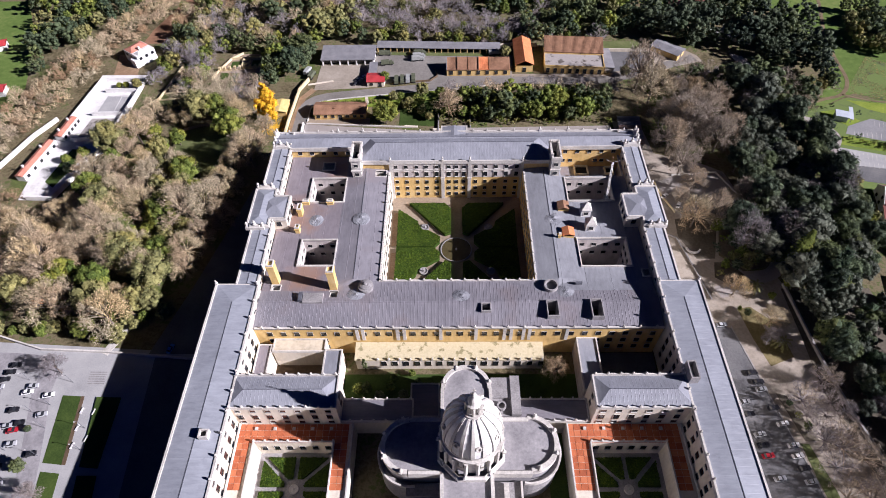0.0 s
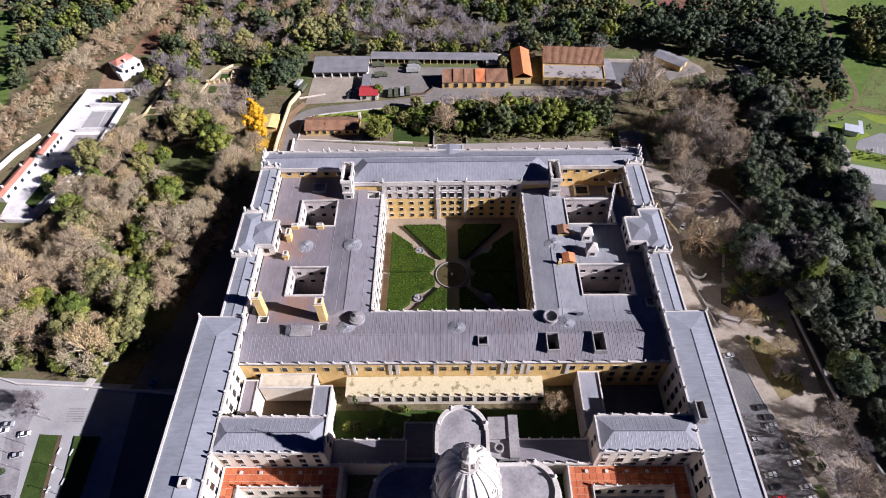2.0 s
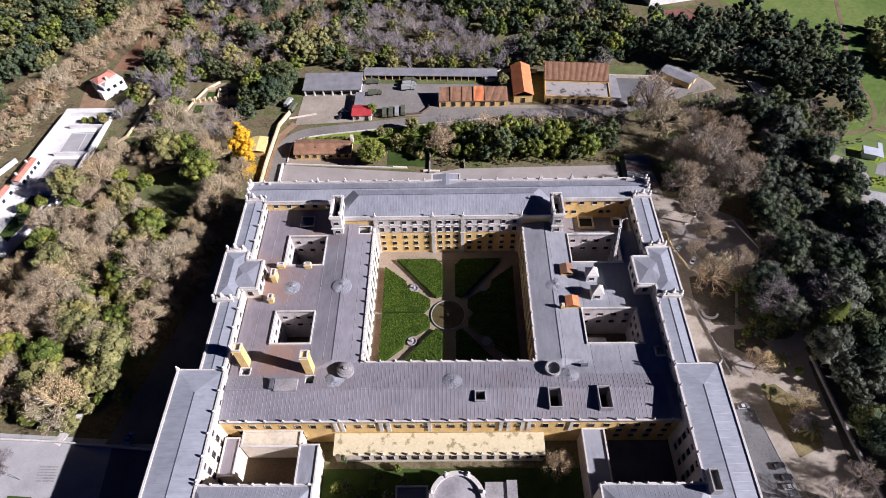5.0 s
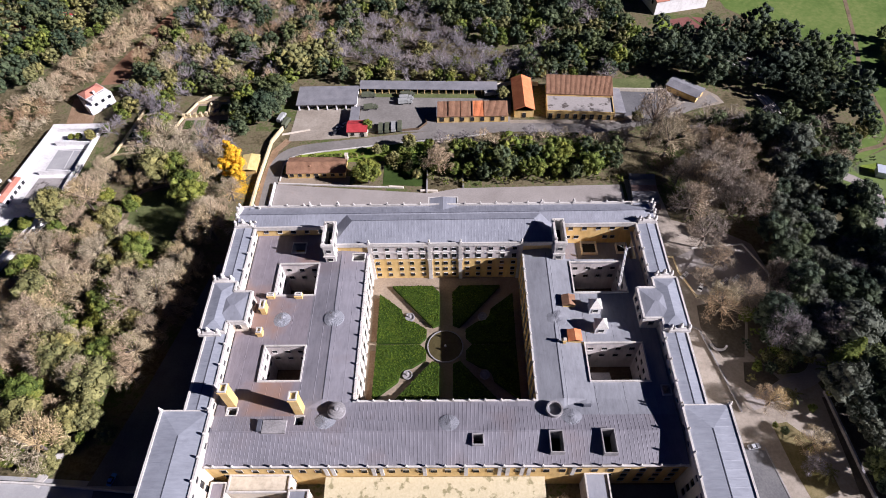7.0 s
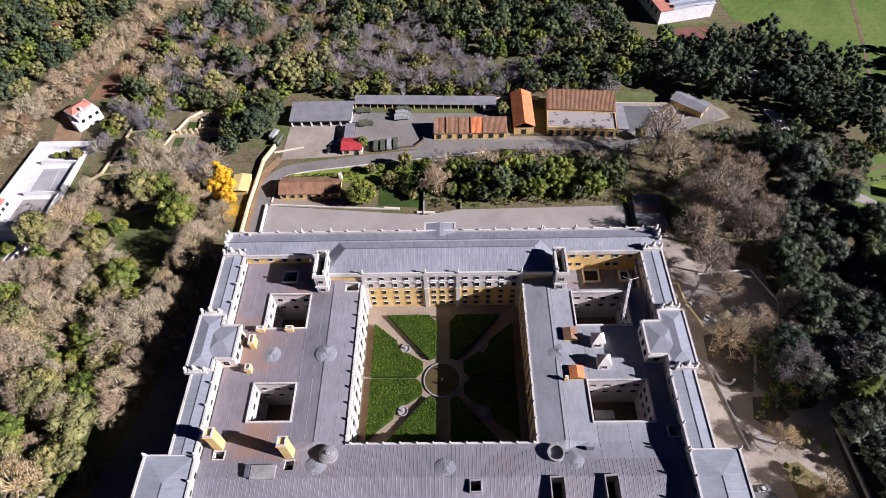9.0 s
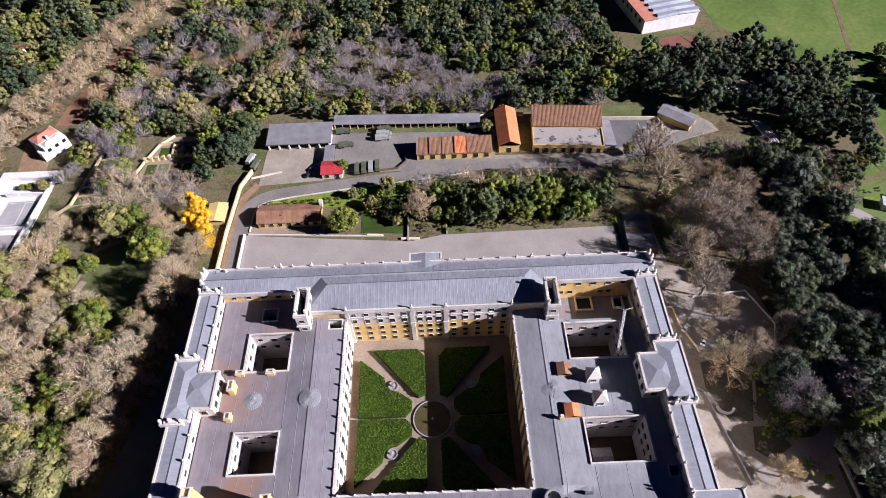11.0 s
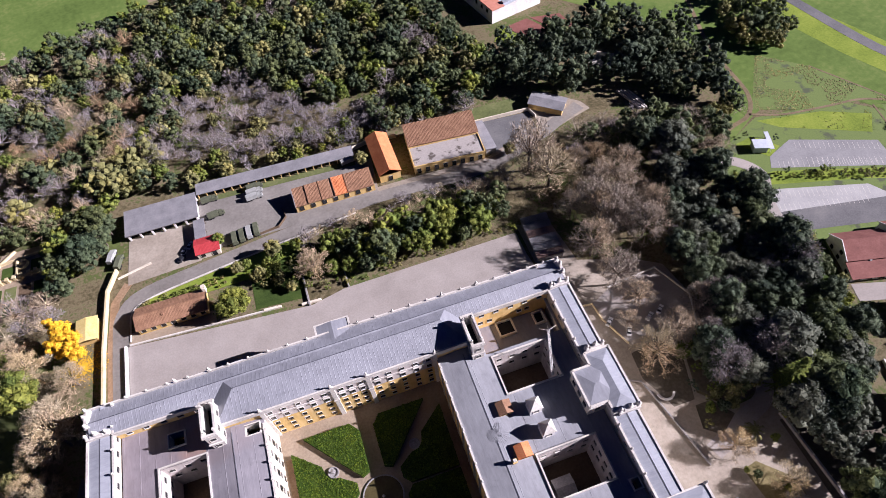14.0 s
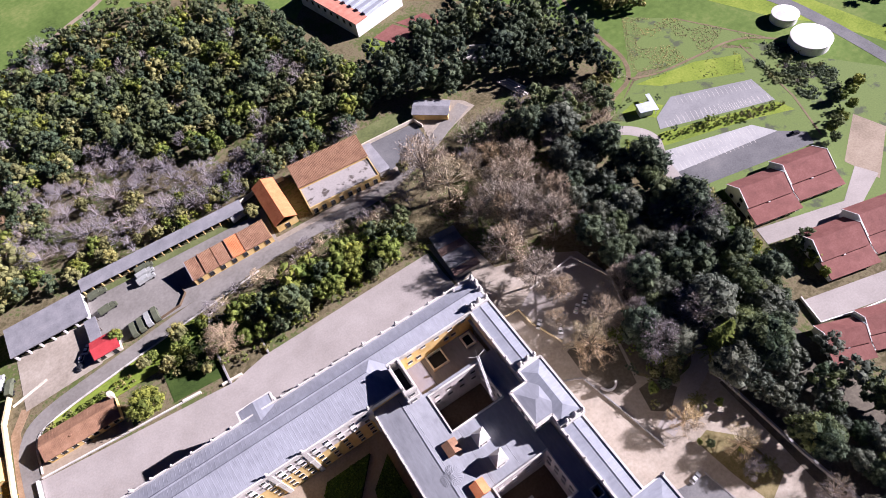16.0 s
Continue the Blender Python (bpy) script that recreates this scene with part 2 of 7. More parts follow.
# Pine needles, darkened so the colour carries the shaded side of the crowns.
LEAF_PINE = foliage("pine needles with crown shade", (0.022, 0.034, 0.021), (0.105, 0.134, 0.08), ((0.7, 0.75, 0.85), (1.0, 1.0, 1.0), (1.3, 1.25, 1.15)), thin=0.15)
LEAF_HEDGE = foliage("hedge leaves", (0.016, 0.034, 0.004), (0.085, 0.138, 0.009), ((0.75, 0.75, 0.75), (1.0, 1.0, 1.0), (1.25, 1.1, 1.0)), 3.0)
LEAF_OLIVE = foliage("olive leaves", (0.08, 0.084, 0.034), (0.265, 0.255, 0.1), ((0.8, 0.82, 0.8), (1.0, 1.0, 1.0), (1.2, 1.1, 0.9)))
LEAF_SILVER = foliage("grey-green leaves", (0.038, 0.047, 0.034), (0.155, 0.172, 0.13), ((0.75, 0.8, 0.82), (1.0, 1.0, 1.0), (1.2, 1.15, 1.1)), thin=0.15)
LEAF_YELLOW = foliage("golden autumn leaves", (0.5, 0.27, 0.01), (0.9, 0.56, 0.03), ((0.95, 0.95, 0.95), (1.0, 1.0, 1.0)))
TWIG_BROWN = foliage("bare brown twigs", (0.165, 0.13, 0.085), (0.64, 0.53, 0.37), ((0.7, 0.7, 0.72), (1.0, 0.93, 0.85), (0.95, 1.0, 0.98), (1.15, 1.08, 0.85)), 11.0)
TWIG_DARK = foliage("dark bare twigs", (0.105, 0.09, 0.072), (0.5, 0.43, 0.34), ((0.85, 0.85, 0.88), (1.0, 1.0, 1.0), (1.2, 1.12, 1.0)), 11.0)
TWIG_GREY = foliage("bare grey twigs", (0.12, 0.108, 0.108), (0.36, 0.33, 0.335), ((0.8, 0.8, 0.82), (1.0, 1.0, 1.0), (1.12, 1.05, 0.95)))
TWIG_RUST = foliage("rusty brown twigs", (0.15, 0.10, 0.06), (0.42, 0.3, 0.18), ((0.85, 0.85, 0.85), (1.1, 1.05, 1.0)), 11.0)


def slab_material():
    n = Nodes("terracotta slabs")
    f = n.math("ADD", n.math("MULTIPLY", n.rand(), 0.4), n.math("MULTIPLY", n.noise(0.5, 5, 0.65), 0.6))
    return n.done(n.ramp(f, [(0.25, (0.3, 0.08, 0.033)), (0.5, (0.42, 0.12, 0.048)), (0.75, (0.52, 0.18, 0.08))]), 0.8)


SLAB = slab_material()


# ---------------------------------------------------------------- mesh tools
def mesh_of(bm, name, material):
    me = bpy.data.meshes.new(name)
    bm.to_mesh(me)
    bm.free()
    for m in material if isinstance(material, (list, tuple)) else [material]:
        me.materials.append(m)
    return me


def part(name, bm, material, parent=None, label=""):
    """Link a bmesh as one mesh object under a thing or a part."""
    ob = new(name, mesh_of(bm, name, material))
    if parent:
        ob.parent = parent
    return tagged(ob, label)


def thing(name, label, category, group="", kind="", at=(0, 0, 0), turn=0.0):
    ob = new(name)
    ob.empty_display_size = 0.2
    ob.matrix_basis = pose(*at, 0, 0, turn)
    return tagged(ob, label, category, group, kind)


def box(bm, x0, x1, y0, y1, z0, z1, inset=0.0):
    """A box; inset draws the top in on all sides."""
    i = inset
    c = [(x0, y0, z0), (x1, y0, z0), (x1, y1, z0), (x0, y1, z0), (x0 + i, y0 + i, z1), (x1 - i, y0 + i, z1), (x1 - i, y1 - i, z1), (x0 + i, y1 - i, z1)]
    v = [bm.verts.new(p) for p in c]
    for f in ((3, 2, 1, 0), (4, 5, 6, 7), (0, 1, 5, 4), (1, 2, 6, 5), (2, 3, 7, 6), (3, 0, 4, 7)):
        bm.faces.new([v[k] for k in f])
    return v


def boxes(*rows):
    bm = bmesh.new()
    for r in rows:
        box(bm, *r)
    return bm


def poly(points, z0, z1):
    """A flat slab with the outline given."""
    bm = bmesh.new()
    a = [bm.verts.new((x, y, z1)) for x, y in points]
    b = [bm.verts.new((x, y, z0)) for x, y in points]
    f = bm.faces.new(a)
    bm.faces.new(b[::-1])
    n = len(points)
    for i in range(n):
        bm.faces.new((a[i], b[i], b[(i + 1) % n], a[(i + 1) % n]))
    bmesh.ops.recalc_face_normals(bm, faces=bm.faces)
    return bm


def ribbon(points, width, z0, z1):
    """A slab that follows a line, with mitred corners."""
    left, right = [], []
    n = len(points)
    for i, p in enumerate(points):
        a = Vector(points[max(i - 1, 0)])
        b = Vector(points[min(i + 1, n - 1)])
        d = (b - a).normalized()
        s = Vector((-d.y, d.x)) * width / 2
        left.append(tuple(Vector(p) + s))
        right.append(tuple(Vector(p) - s))
    bm = bmesh.new()
    rows = [[bm.verts.new((*q, z)) for q, z in ((l, z0), (l, z1), (r, z1), (r, z0))] for l, r in zip(left, right)]
    for a, b in zip(rows, rows[1:]):
        for k in range(4):
            bm.faces.new((a[k], a[(k + 1) % 4], b[(k + 1) % 4], b[k]))
    bm.faces.new(rows[0])
    bm.faces.new(rows[-1][::-1])
    bmesh.ops.recalc_face_normals(bm, faces=bm.faces)
    return bm


def smooth_line(points, steps=6):
    """Catmull-Rom points along a line."""
    out = []
    p = [Vector(q) for q in points]
    p = [2 * p[0] - p[1]] + p + [2 * p[-1] - p[-2]]
    for i in range(1, len(p) - 2):
        for k in range(steps):
            t = k / steps
            a, b, c, d = p[i - 1], p[i], p[i + 1], p[i + 2]
            out.append(tuple(0.5 * ((2 * b) + (c - a) * t + (2 * a - 5 * b + 4 * c - d) * t * t + (3 * b - a - 3 * c + d) * t ** 3)))
    out.append(tuple(p[-2]))
    return out


def lathe(bm, profile, seg=12, cx=0.0, cy=0.0, arc=(0.0, 360.0)):
    """Turn (radius, height) pairs round an upright axis."""
    full = arc[1] - arc[0] >= 360
    cnt = seg if full else seg + 1
    rings = []
    for r, z in profile:
        if r < 1e-4:
            rings.append([bm.verts.new((cx, cy, z))] * cnt)
        else:
            rings.append([bm.verts.new((cx + r * math.cos(radians(arc[0] + (arc[1] - arc[0]) * k / seg)), cy + r * math.sin(radians(arc[0] + (arc[1] - arc[0]) * k / seg)), z)) for k in range(cnt)])
    for a, b in zip(rings, rings[1:]):
        for k in range(cnt if full else cnt - 1):
            q = []
            for v in (a[k], a[(k + 1) % cnt], b[(k + 1) % cnt], b[k]):
                if v not in q:
                    q.append(v)
            if len(q) > 2:
                bm.faces.new(q)
    return bm


def gable(bm, x0, x1, y0, y1, z, rise, along="x", over=0.4, hip=0.0, thick=0.25):
    """A pitched roof shell with thickness; hip > 0 draws the ridge in from its ends."""
    x0, x1, y0, y1 = x0 - over, x1 + over, y0 - over, y1 + over
    for dz, flip in ((thick, False), (0.0, True)):
        if along == "x":
            m = (y0 + y1) / 2
            a, b = (x0 + hip, m, z + rise + dz), (x1 - hip, m, z + rise + dz)
            c = [(x0, y0, z + dz), (x1, y0, z + dz), (x1, y1, z + dz), (x0, y1, z + dz)]
            faces = [(c[0], c[1], b, a), (c[2], c[3], a, b), (c[1], c[2], b), (c[3], c[0], a)]
        else:
            m = (x0 + x1) / 2
            a, b = (m, y0 + hip, z + rise + dz), (m, y1 - hip, z + rise + dz)
            c = [(x0, y0, z + dz), (x1, y0, z + dz), (x1, y1, z + dz), (x0, y1, z + dz)]
            faces = [(c[1], c[2], b, a), (c[3], c[0], a, b), (c[0], c[1], a), (c[2], c[3], b)]
        for f in faces:
            v = [bm.verts.new(p) for p in f]
            bm.faces.new(v[::-1] if flip else v)
    for p, q in ((c[0], c[1]), (c[1], c[2]), (c[2], c[3]), (c[3], c[0])):
        bm.faces.new([bm.verts.new(k) for k in ((p[0], p[1], z), (q[0], q[1], z), (q[0], q[1], z + thick), (p[0], p[1], z + thick))])
    return bm


def sheet(xs, ys, height, holes=(), skirt=0.5):
    """A roof surface on a grid of lines, with holes; height(x, y) gives its z."""
    bm = bmesh.new()
    vs = {}

    def v(i, j):
        if (i, j) not in vs:
            vs[i, j] = bm.verts.new((xs[i], ys[j], height(xs[i], ys[j])))
        return vs[i, j]

    def solid(i, j):
        if not (0 <= i < len(xs) - 1 and 0 <= j < len(ys) - 1):
            return False
        cx, cy = (xs[i] + xs[i + 1]) / 2, (ys[j] + ys[j + 1]) / 2
        return not any(a < cx < b and c < cy < d for a, b, c, d in holes)

    for i in range(len(xs) - 1):
        for j in range(len(ys) - 1):
            if solid(i, j):
                bm.faces.new((v(i, j), v(i + 1, j), v(i + 1, j + 1), v(i, j + 1)))
                for (di, dj), (p, q) in (((-1, 0), ((i, j + 1), (i, j))), ((1, 0), ((i + 1, j), (i + 1, j + 1))), ((0, -1), ((i, j), (i + 1, j))), ((0, 1), ((i + 1, j + 1), (i, j + 1)))):
                    if not solid(i + di, j + dj):
                        a, b = v(*p), v(*q)
                        c = bm.verts.new(b.co - Vector((0, 0, skirt)))
                        d = bm.verts.new(a.co - Vector((0, 0, skirt)))
                        bm.faces.new((b, a, d, c))
    return bm


# ---------------------------------------------------------------- ground and paved areas
def structure(name, bm, material, label=""):
    ob = part(name, bm, material)
    return tagged(ob, label or name.replace("_", " "), kind="structure")


def ground_material():
    n = Nodes("woodland floor")
    a = n.noise(0.05, 6, 0.6)
    b = n.noise(0.6, 5, 0.65)
    f = n.math("ADD", n.math("MULTIPLY", a, 0.55), n.math("MULTIPLY", b, 0.45))
    c = n.ramp(f, [(0.3, (0.045, 0.042, 0.02)), (0.43, (0.1, 0.085, 0.045)), (0.5, (0.17, 0.14, 0.085)), (0.56, (0.08, 0.1, 0.032)), (0.7, (0.12, 0.15, 0.045))])
    n.bump(b, 0.5, 0.3)
    return n.done(c, 0.95, spec=0.1)


bm = bmesh.new()
bmesh.ops.create_grid(bm, x_segments=40, y_segments=40, size=3500)
structure("ground", bm, ground_material(), "woodland floor of brown earth and grass")

# pastures
structure("pasture_east", poly([(188, 122), (216, 138), (250, 150), (330, 40), (700, -100), (1600, 300), (1200, 1600), (300, 1500), (170, 600), (168, 300), (172, 262), (205, 225), (222, 178), (212, 150)], -0.3, 0.05), MEADOW, "green pasture with darker tufts")
structure("pasture_south", poly([(178, 118), (215, 136), (260, 130), (330, 60), (700, -120), (500, -400), (250, -200), (226, 10), (190, 70)], -0.3, 0.045), TUFTED, "olive rough grass with patches of scrub")
structure("tufted_field", poly([(217, 141), (243, 176), (262, 158), (284, 119), (271, 127), (245, 130)], -0.3, 0.062), TUFTED, "fallow field with grey-green tufts")
structure("bright_meadow", poly([(284, 160), (300, 124), (312, 110), (330, 60), (336, 62), (322, 130), (300, 185), (285, 215), (262, 230)], -0.3, 0.065), BRIGHT, "fresh yellow-green meadow")
structure("verge_lawn", poly([(214, 134), (222, 126), (258, 108), (266, 118), (246, 128)], -0.3, 0.065), BRIGHT, "fresh green verge")
structure("car_park_verge", poly([(196, 104), (202, 104), (254, 86), (256, 78), (236, 86), (195, 98)], -0.3, 0.066), BRIGHT, "grass strip between car parks")
structure("pasture_north", poly([(-1500, -100), (-300, -60), (-330, 60), (-330, 240), (-290, 330), (-215, 360), (-165, 348), (-147, 332), (-100, 345), (-52, 366), (-16, 377), (20, 381), (50, 372), (96, 322), (106, 294), (130, 320), (165, 312), (168, 600), (290, 1500), (-600, 1500), (-1600, 900)], -0.3, 0.06), MEADOW, "green pasture beyond the woods")
structure("meadow_patch_west", poly([(-340, 60), (-264, 92), (-245, 122), (-248, 152), (-257, 180), (-267, 207), (-289, 250), (-340, 250)], -0.3, 0.07), MEADOW, "green meadow beside the avenue")
structure("gravel_path_north", ribbon(smooth_line([(-62, 364), (-31, 374), (-4, 388), (18, 400), (60, 440), (120, 470)]), 3.5, -0.3, 0.09), SAND, "pale dirt path across the pasture")
structure("avenue_floor", poly([(-194, 196), (-180, 197), (-177, 216), (-172, 240), (-166, 268), (-174, 272), (-184, 240), (-192, 212)], -0.3, 0.06), LITTER_RUST, "rust-coloured leaf litter beside an avenue")
structure("avenue_verge", poly([(-190, 190), (-172, 192), (-170, 222), (-178, 222), (-181, 198)], -0.3, 0.055), ROUGH_GRASS, "olive grass beside the avenue")

# terraces, drives and yards
structure("rear_terrace", poly([(-81, 82), (84, 82), (82, 102), (82, 114), (6, 113), (-8, 110), (-40, 113), (-81, 117)], -0.3, 0.10), GRAVEL, "pale gravel terrace behind the palace")
structure("south_drive", poly([(83.5, 118), (83.5, -4), (90.5, -4), (90.5, -140), (160, -140), (148, -70), (142, -33), (139, -8), (137, 8), (134, 18), (122, 17), (114, 26), (118, 40), (131, 50), (134, 62), (131, 78), (122, 84), (100, 92), (98, 112)], -0.3, 0.07), DRIVE, "pale sandy drive with leaf litter beside the south wing")
structure("litter_bed", poly([(100, 47), (99, 37), (104, 24), (112, 24), (117, 40), (112, 50)], -0.3, 0.085), LITTER, "leaf litter under bare trees")
structure("planting_bed", poly([(111, 22), (109, 14), (114, 10), (122, 15), (117, 22)], -0.3, 0.12), LITTER, "shady planted bed of leaf litter")
structure("planting_bed_low", poly([(113.6, -2), (119, -1), (127, -9), (128.5, -24), (118.5, -28), (115.6, -16)], -0.3, 0.12), LITTER_GRASS, "thin olive grass and leaf litter under bare trees")
# The next two floors put the trees' shade into their dark colour.
structure("park_lawn", poly([(118, 41), (131, 51), (134, 62), (140, 40), (142, 18), (137, 20), (122, 17.5), (115, 27)], -0.3, 0.065), LITTER, "park floor of leaf litter with its shade in the dark colour")
structure("wood_floor", poly([(134.6, 8), (134.6, -16), (134, -38), (138, -62), (144, -90), (178, -90), (171, 8)], -0.3, 0.115), LITTER, "leaf litter coloured dark for the shade of the park wood")
structure("side_parking", poly([(91, -8), (108.5, -11), (114, -41), (119, -70), (128, -140), (91, -140)], -0.3, 0.10), ASPHALT, "worn asphalt parking strip")
structure("lot_verge", poly([(118.6, -58), (121.4, -58), (124, -70), (134, -140), (129.2, -140), (119.8, -70)], -0.3, 0.13), ROUGH_GRASS, "olive grass strip beside the parking")
structure("shrub_bed", poly([(116.4, -39), (120, -40), (125.5, -57), (120.5, -57)], -0.3, 0.13), LITTER, "dark bed of shrubs beside the parking")
structure("side_parking_kerb", ribbon([(108.6, -10), (114.1, -41), (119.1, -70), (128, -140)], 0.4, -0.3, 0.24), GREYSTONE, "low dark kerb")
structure("shaded_yard", poly([(101, 52), (96.5, 71), (105, 75), (127, 77), (133, 62), (128, 49)], -0.3, 0.10), GRAVEL, "gravel yard under bare trees")
structure("park_path", ribbon(smooth_line([(108, 6), (116, 9), (126, 13), (135, 17), (141, 26)]), 6, -0.3, 0.11), GRAVEL, "pale gravel park path")
structure("clay_lane", ribbon([(-87.2, 84), (-87, 118), (-85.5, 140), (-80, 148)], 3.6, -0.3, 0.09), CLAY, "orange clay verge")
structure("service_road", ribbon(smooth_line([(-83.6, 84), (-83.6, 118), (-82, 133), (-73, 140.5), (-45, 145), (-12, 149.5), (30, 155), (80, 154), (112, 163), (128, 170), (142, 176)]), 6.4, -0.3, 0.12), WORN_YARD, "worn service road")
structure("depot_yard", poly([(-49, 153), (-12, 153), (33, 158), (35, 180), (-47, 183)], -0.3, 0.10), WORN_YARD, "worn gravel depot yard")
structure("garage_yard", poly([(-80, 147), (-49, 149), (-48, 172), (-79, 172)], -0.3, 0.13), DRIVE, "pale sandy yard before the garage")
structure("stable_forecourt", poly([(33, 153), (88, 151), (116, 163), (146, 172), (144, 178), (131, 191), (124, 194), (120, 182), (117, 169), (92, 162), (88, 160), (33, 161)], -0.3, 0.10), DRIVE, "sandy forecourt of the stables")
structure("lodge_lawn", poly([(-77, 131.4), (-46, 131.6), (-30, 132), (-8, 140), (-12, 145.4), (-45, 140.8), (-72, 136.8)], -0.3, 0.30), BRIGHT, "fresh green bank behind the lodge")
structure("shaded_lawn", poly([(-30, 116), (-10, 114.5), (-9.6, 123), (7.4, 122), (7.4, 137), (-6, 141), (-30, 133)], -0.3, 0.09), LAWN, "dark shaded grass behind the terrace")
structure("lawn_depot", poly([(-46, 181.5), (27, 178.5), (27, 181.8), (-46, 184.6)], -0.3, 0.14), ROUGH_GRASS, "dull grass strip")
structure("drained_lot", poly([(92, 162), (116, 168), (117, 181), (92, 183)], -0.3, 0.09), ASPHALT, "dark asphalt lot behind the stables")
structure("lot_lawn", poly([(88, 184), (118, 183), (121, 193), (90, 194)], -0.3, 0.12), ROUGH_GRASS, "rough grass beside the lot")

# square and car park on the north side
structure("north_square", poly([(-92, -22), (-190, -16), (-190, -140), (-92, -140)], -0.3, 0.06), PAVING, "pale paved square")
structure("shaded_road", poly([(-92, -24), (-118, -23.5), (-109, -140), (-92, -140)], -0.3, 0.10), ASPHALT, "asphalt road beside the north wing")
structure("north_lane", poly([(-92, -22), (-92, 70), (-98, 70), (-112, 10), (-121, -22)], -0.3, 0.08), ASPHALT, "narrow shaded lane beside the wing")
structure("square_road", ribbon(smooth_line([(-190, -24), (-160, -27), (-156, -40), (-151, -58), (-146, -80), (-138, -130)]), 7, -0.3, 0.09), PALE_ROOF, "grey paved drive in the square")
structure("square_road_far", ribbon([(-178, -26), (-164, -80), (-150, -135)], 6, -0.3, 0.085), PALE_ROOF, "grey paved drive in the square")
for a, b, c, d in (((-147.7, -39.3), (-140.7, -39.7), (-137.7, -65.2), (-144.6, -64.5)), ((-144.0, -67.5), (-137.2, -68.2), (-131, -120), (-138, -120))):
    structure("square_lawn", poly([a, b, c, d], -0.3, 0.14), LAWN, "clipped grass bed")
for a, b, c, d in (((-134.5, -40.2), (-125.4, -40.4), (-124.6, -66.5), (-131.0, -66.0)), ((-130.6, -69), (-124, -69), (-116, -120), (-123, -120))):
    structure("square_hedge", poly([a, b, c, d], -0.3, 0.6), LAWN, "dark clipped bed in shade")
for a, b, c, d in (((-140.7, -39.7), (-139.4, -39.7), (-136.3, -65.2), (-137.7, -65.2)),):
    structure("soil_bed", poly([a, b, c, d], -0.3, 0.16), SOIL, "bare brown soil bed")
for k in range(6):
    y = -29.5 - k * 0.95
    structure("crossing_stripe", poly([(-141.0 + k * 0.1, y), (-134.5 + k * 0.1, y - 0.1), (-134.4 + k * 0.1, y - 0.55), (-141.0 + k * 0.1, y - 0.45)], -0.1, 0.105), GREYSTONE, "darker stripe of a paved crossing")
structure("boundary_wall_north", ribbon([(-190, -12), (-164, -20), (-138, -21.3), (-105, -24.2), (-92, -25)], 0.6, -0.3, 1.3), STONE, "low pale boundary wall")
structure("garden_steps", ribbon([(-138.5, -22), (-134, -12), (-131, -4)], 3.2, -0.3, 0.25), STONE, "pale stone garden path")
structure("wood_path", ribbon(smooth_line([(-146, 96), (-152, 80), (-160, 66), (-172, 55), (-176, 40)]), 3.0, -0.3, 0.10), SAND, "pale path through the wood")
structure("wood_path_upper", ribbon(smooth_line([(-120, 108), (-128, 118), (-146, 112), (-150, 96)]), 2.2, -0.3, 0.11), SAND, "pale path through the wood")
structure("glade", poly([(-146, 112), (-128, 117), (-118, 106), (-118, 84), (-130, 80), (-146, 92)], -0.3, 0.06), ROUGH_GRASS, "small grassy glade")

# car parks by the south houses
structure("lower_car_park", poly([(192.5, 96), (234.4, 83.2), (240, 74), (187.0, 84)], -0.3, 0.10), PAVING, "pale concrete car park")
structure("lower_car_park_lane", poly([(187.0, 84), (240, 74), (249, 66), (246, 60), (206, 69), (187, 73)], -0.3, 0.095), ASPHALT, "grey asphalt lane")
structure("upper_car_park", poly([(220.3, 117.8), (256.5, 102.9), (254, 87.3), (202.3, 105.9), (206, 112)], -0.3, 0.10), CAR_PARK, "worn grey car park")
structure("approach_road", ribbon(smooth_line([(176, 122), (190, 115), (196, 104), (190, 92), (186, 74), (184, 64), (178, 40), (176, 20)]), 5.5, -0.3, 0.11), GRAVEL, "pale approach road")
structure("housing_lane", poly([(191, 36.5), (193, 44), (230, 33), (248, 42), (252, 34), (228, 26)], -0.3, 0.10), GRAVEL, "pale concrete lane between houses")
structure("housing_lane_low", poly([(178, 4), (181, 13), (218, 3), (240, -4), (236, -12)], -0.3, 0.10), GRAVEL, "pale concrete lane between houses")
structure("housing_lane_wall", ribbon([(181.5, 14), (178.8, 3.4), (196, -2), (214, -6)], 0.5, -0.3, 1.4), WHITEWASH, "low white wall")
lines = bmesh.new()
for (ax, ay), (bx, by), n, dx, dy in (((193.5, 94.6), (233, 82.4), 22, -1.3, -4.0), ((190.5, 87.5), (229, 78.5), 20, -1.2, -3.8), ((221.5, 116), (255, 102), 18, -1.6, -4.0), ((214, 108), (250, 94.5), 18, -1.6, -4.0), ((206, 104.5), (252.5, 88.6), 24, 1.5, 3.6)):
    for k in range(n):
        x, y = ax + (bx - ax) * k / (n - 1), ay + (by - ay) * k / (n - 1)
        u = Vector((dy, -dx)).normalized() * 0.06
        c = [lines.verts.new((px, py, 0.108)) for px, py in ((x - u.x, y - u.y), (x + u.x, y + u.y), (x + dx + u.x, y + dy + u.y), (x + dx - u.x, y + dy - u.y))]
        lines.faces.new(c)
structure("parking_lines", lines, STONE, "painted white parking lines")

# dirt tracks and the highway
structure("dirt_track", ribbon(smooth_line([(176, 124), (200, 134), (213.7, 139), (222, 152), (224, 172), (227, 196), (240, 240), (262, 330), (300, 500)]), 2.2, -0.3, 0.11), TRACK, "orange dirt track")
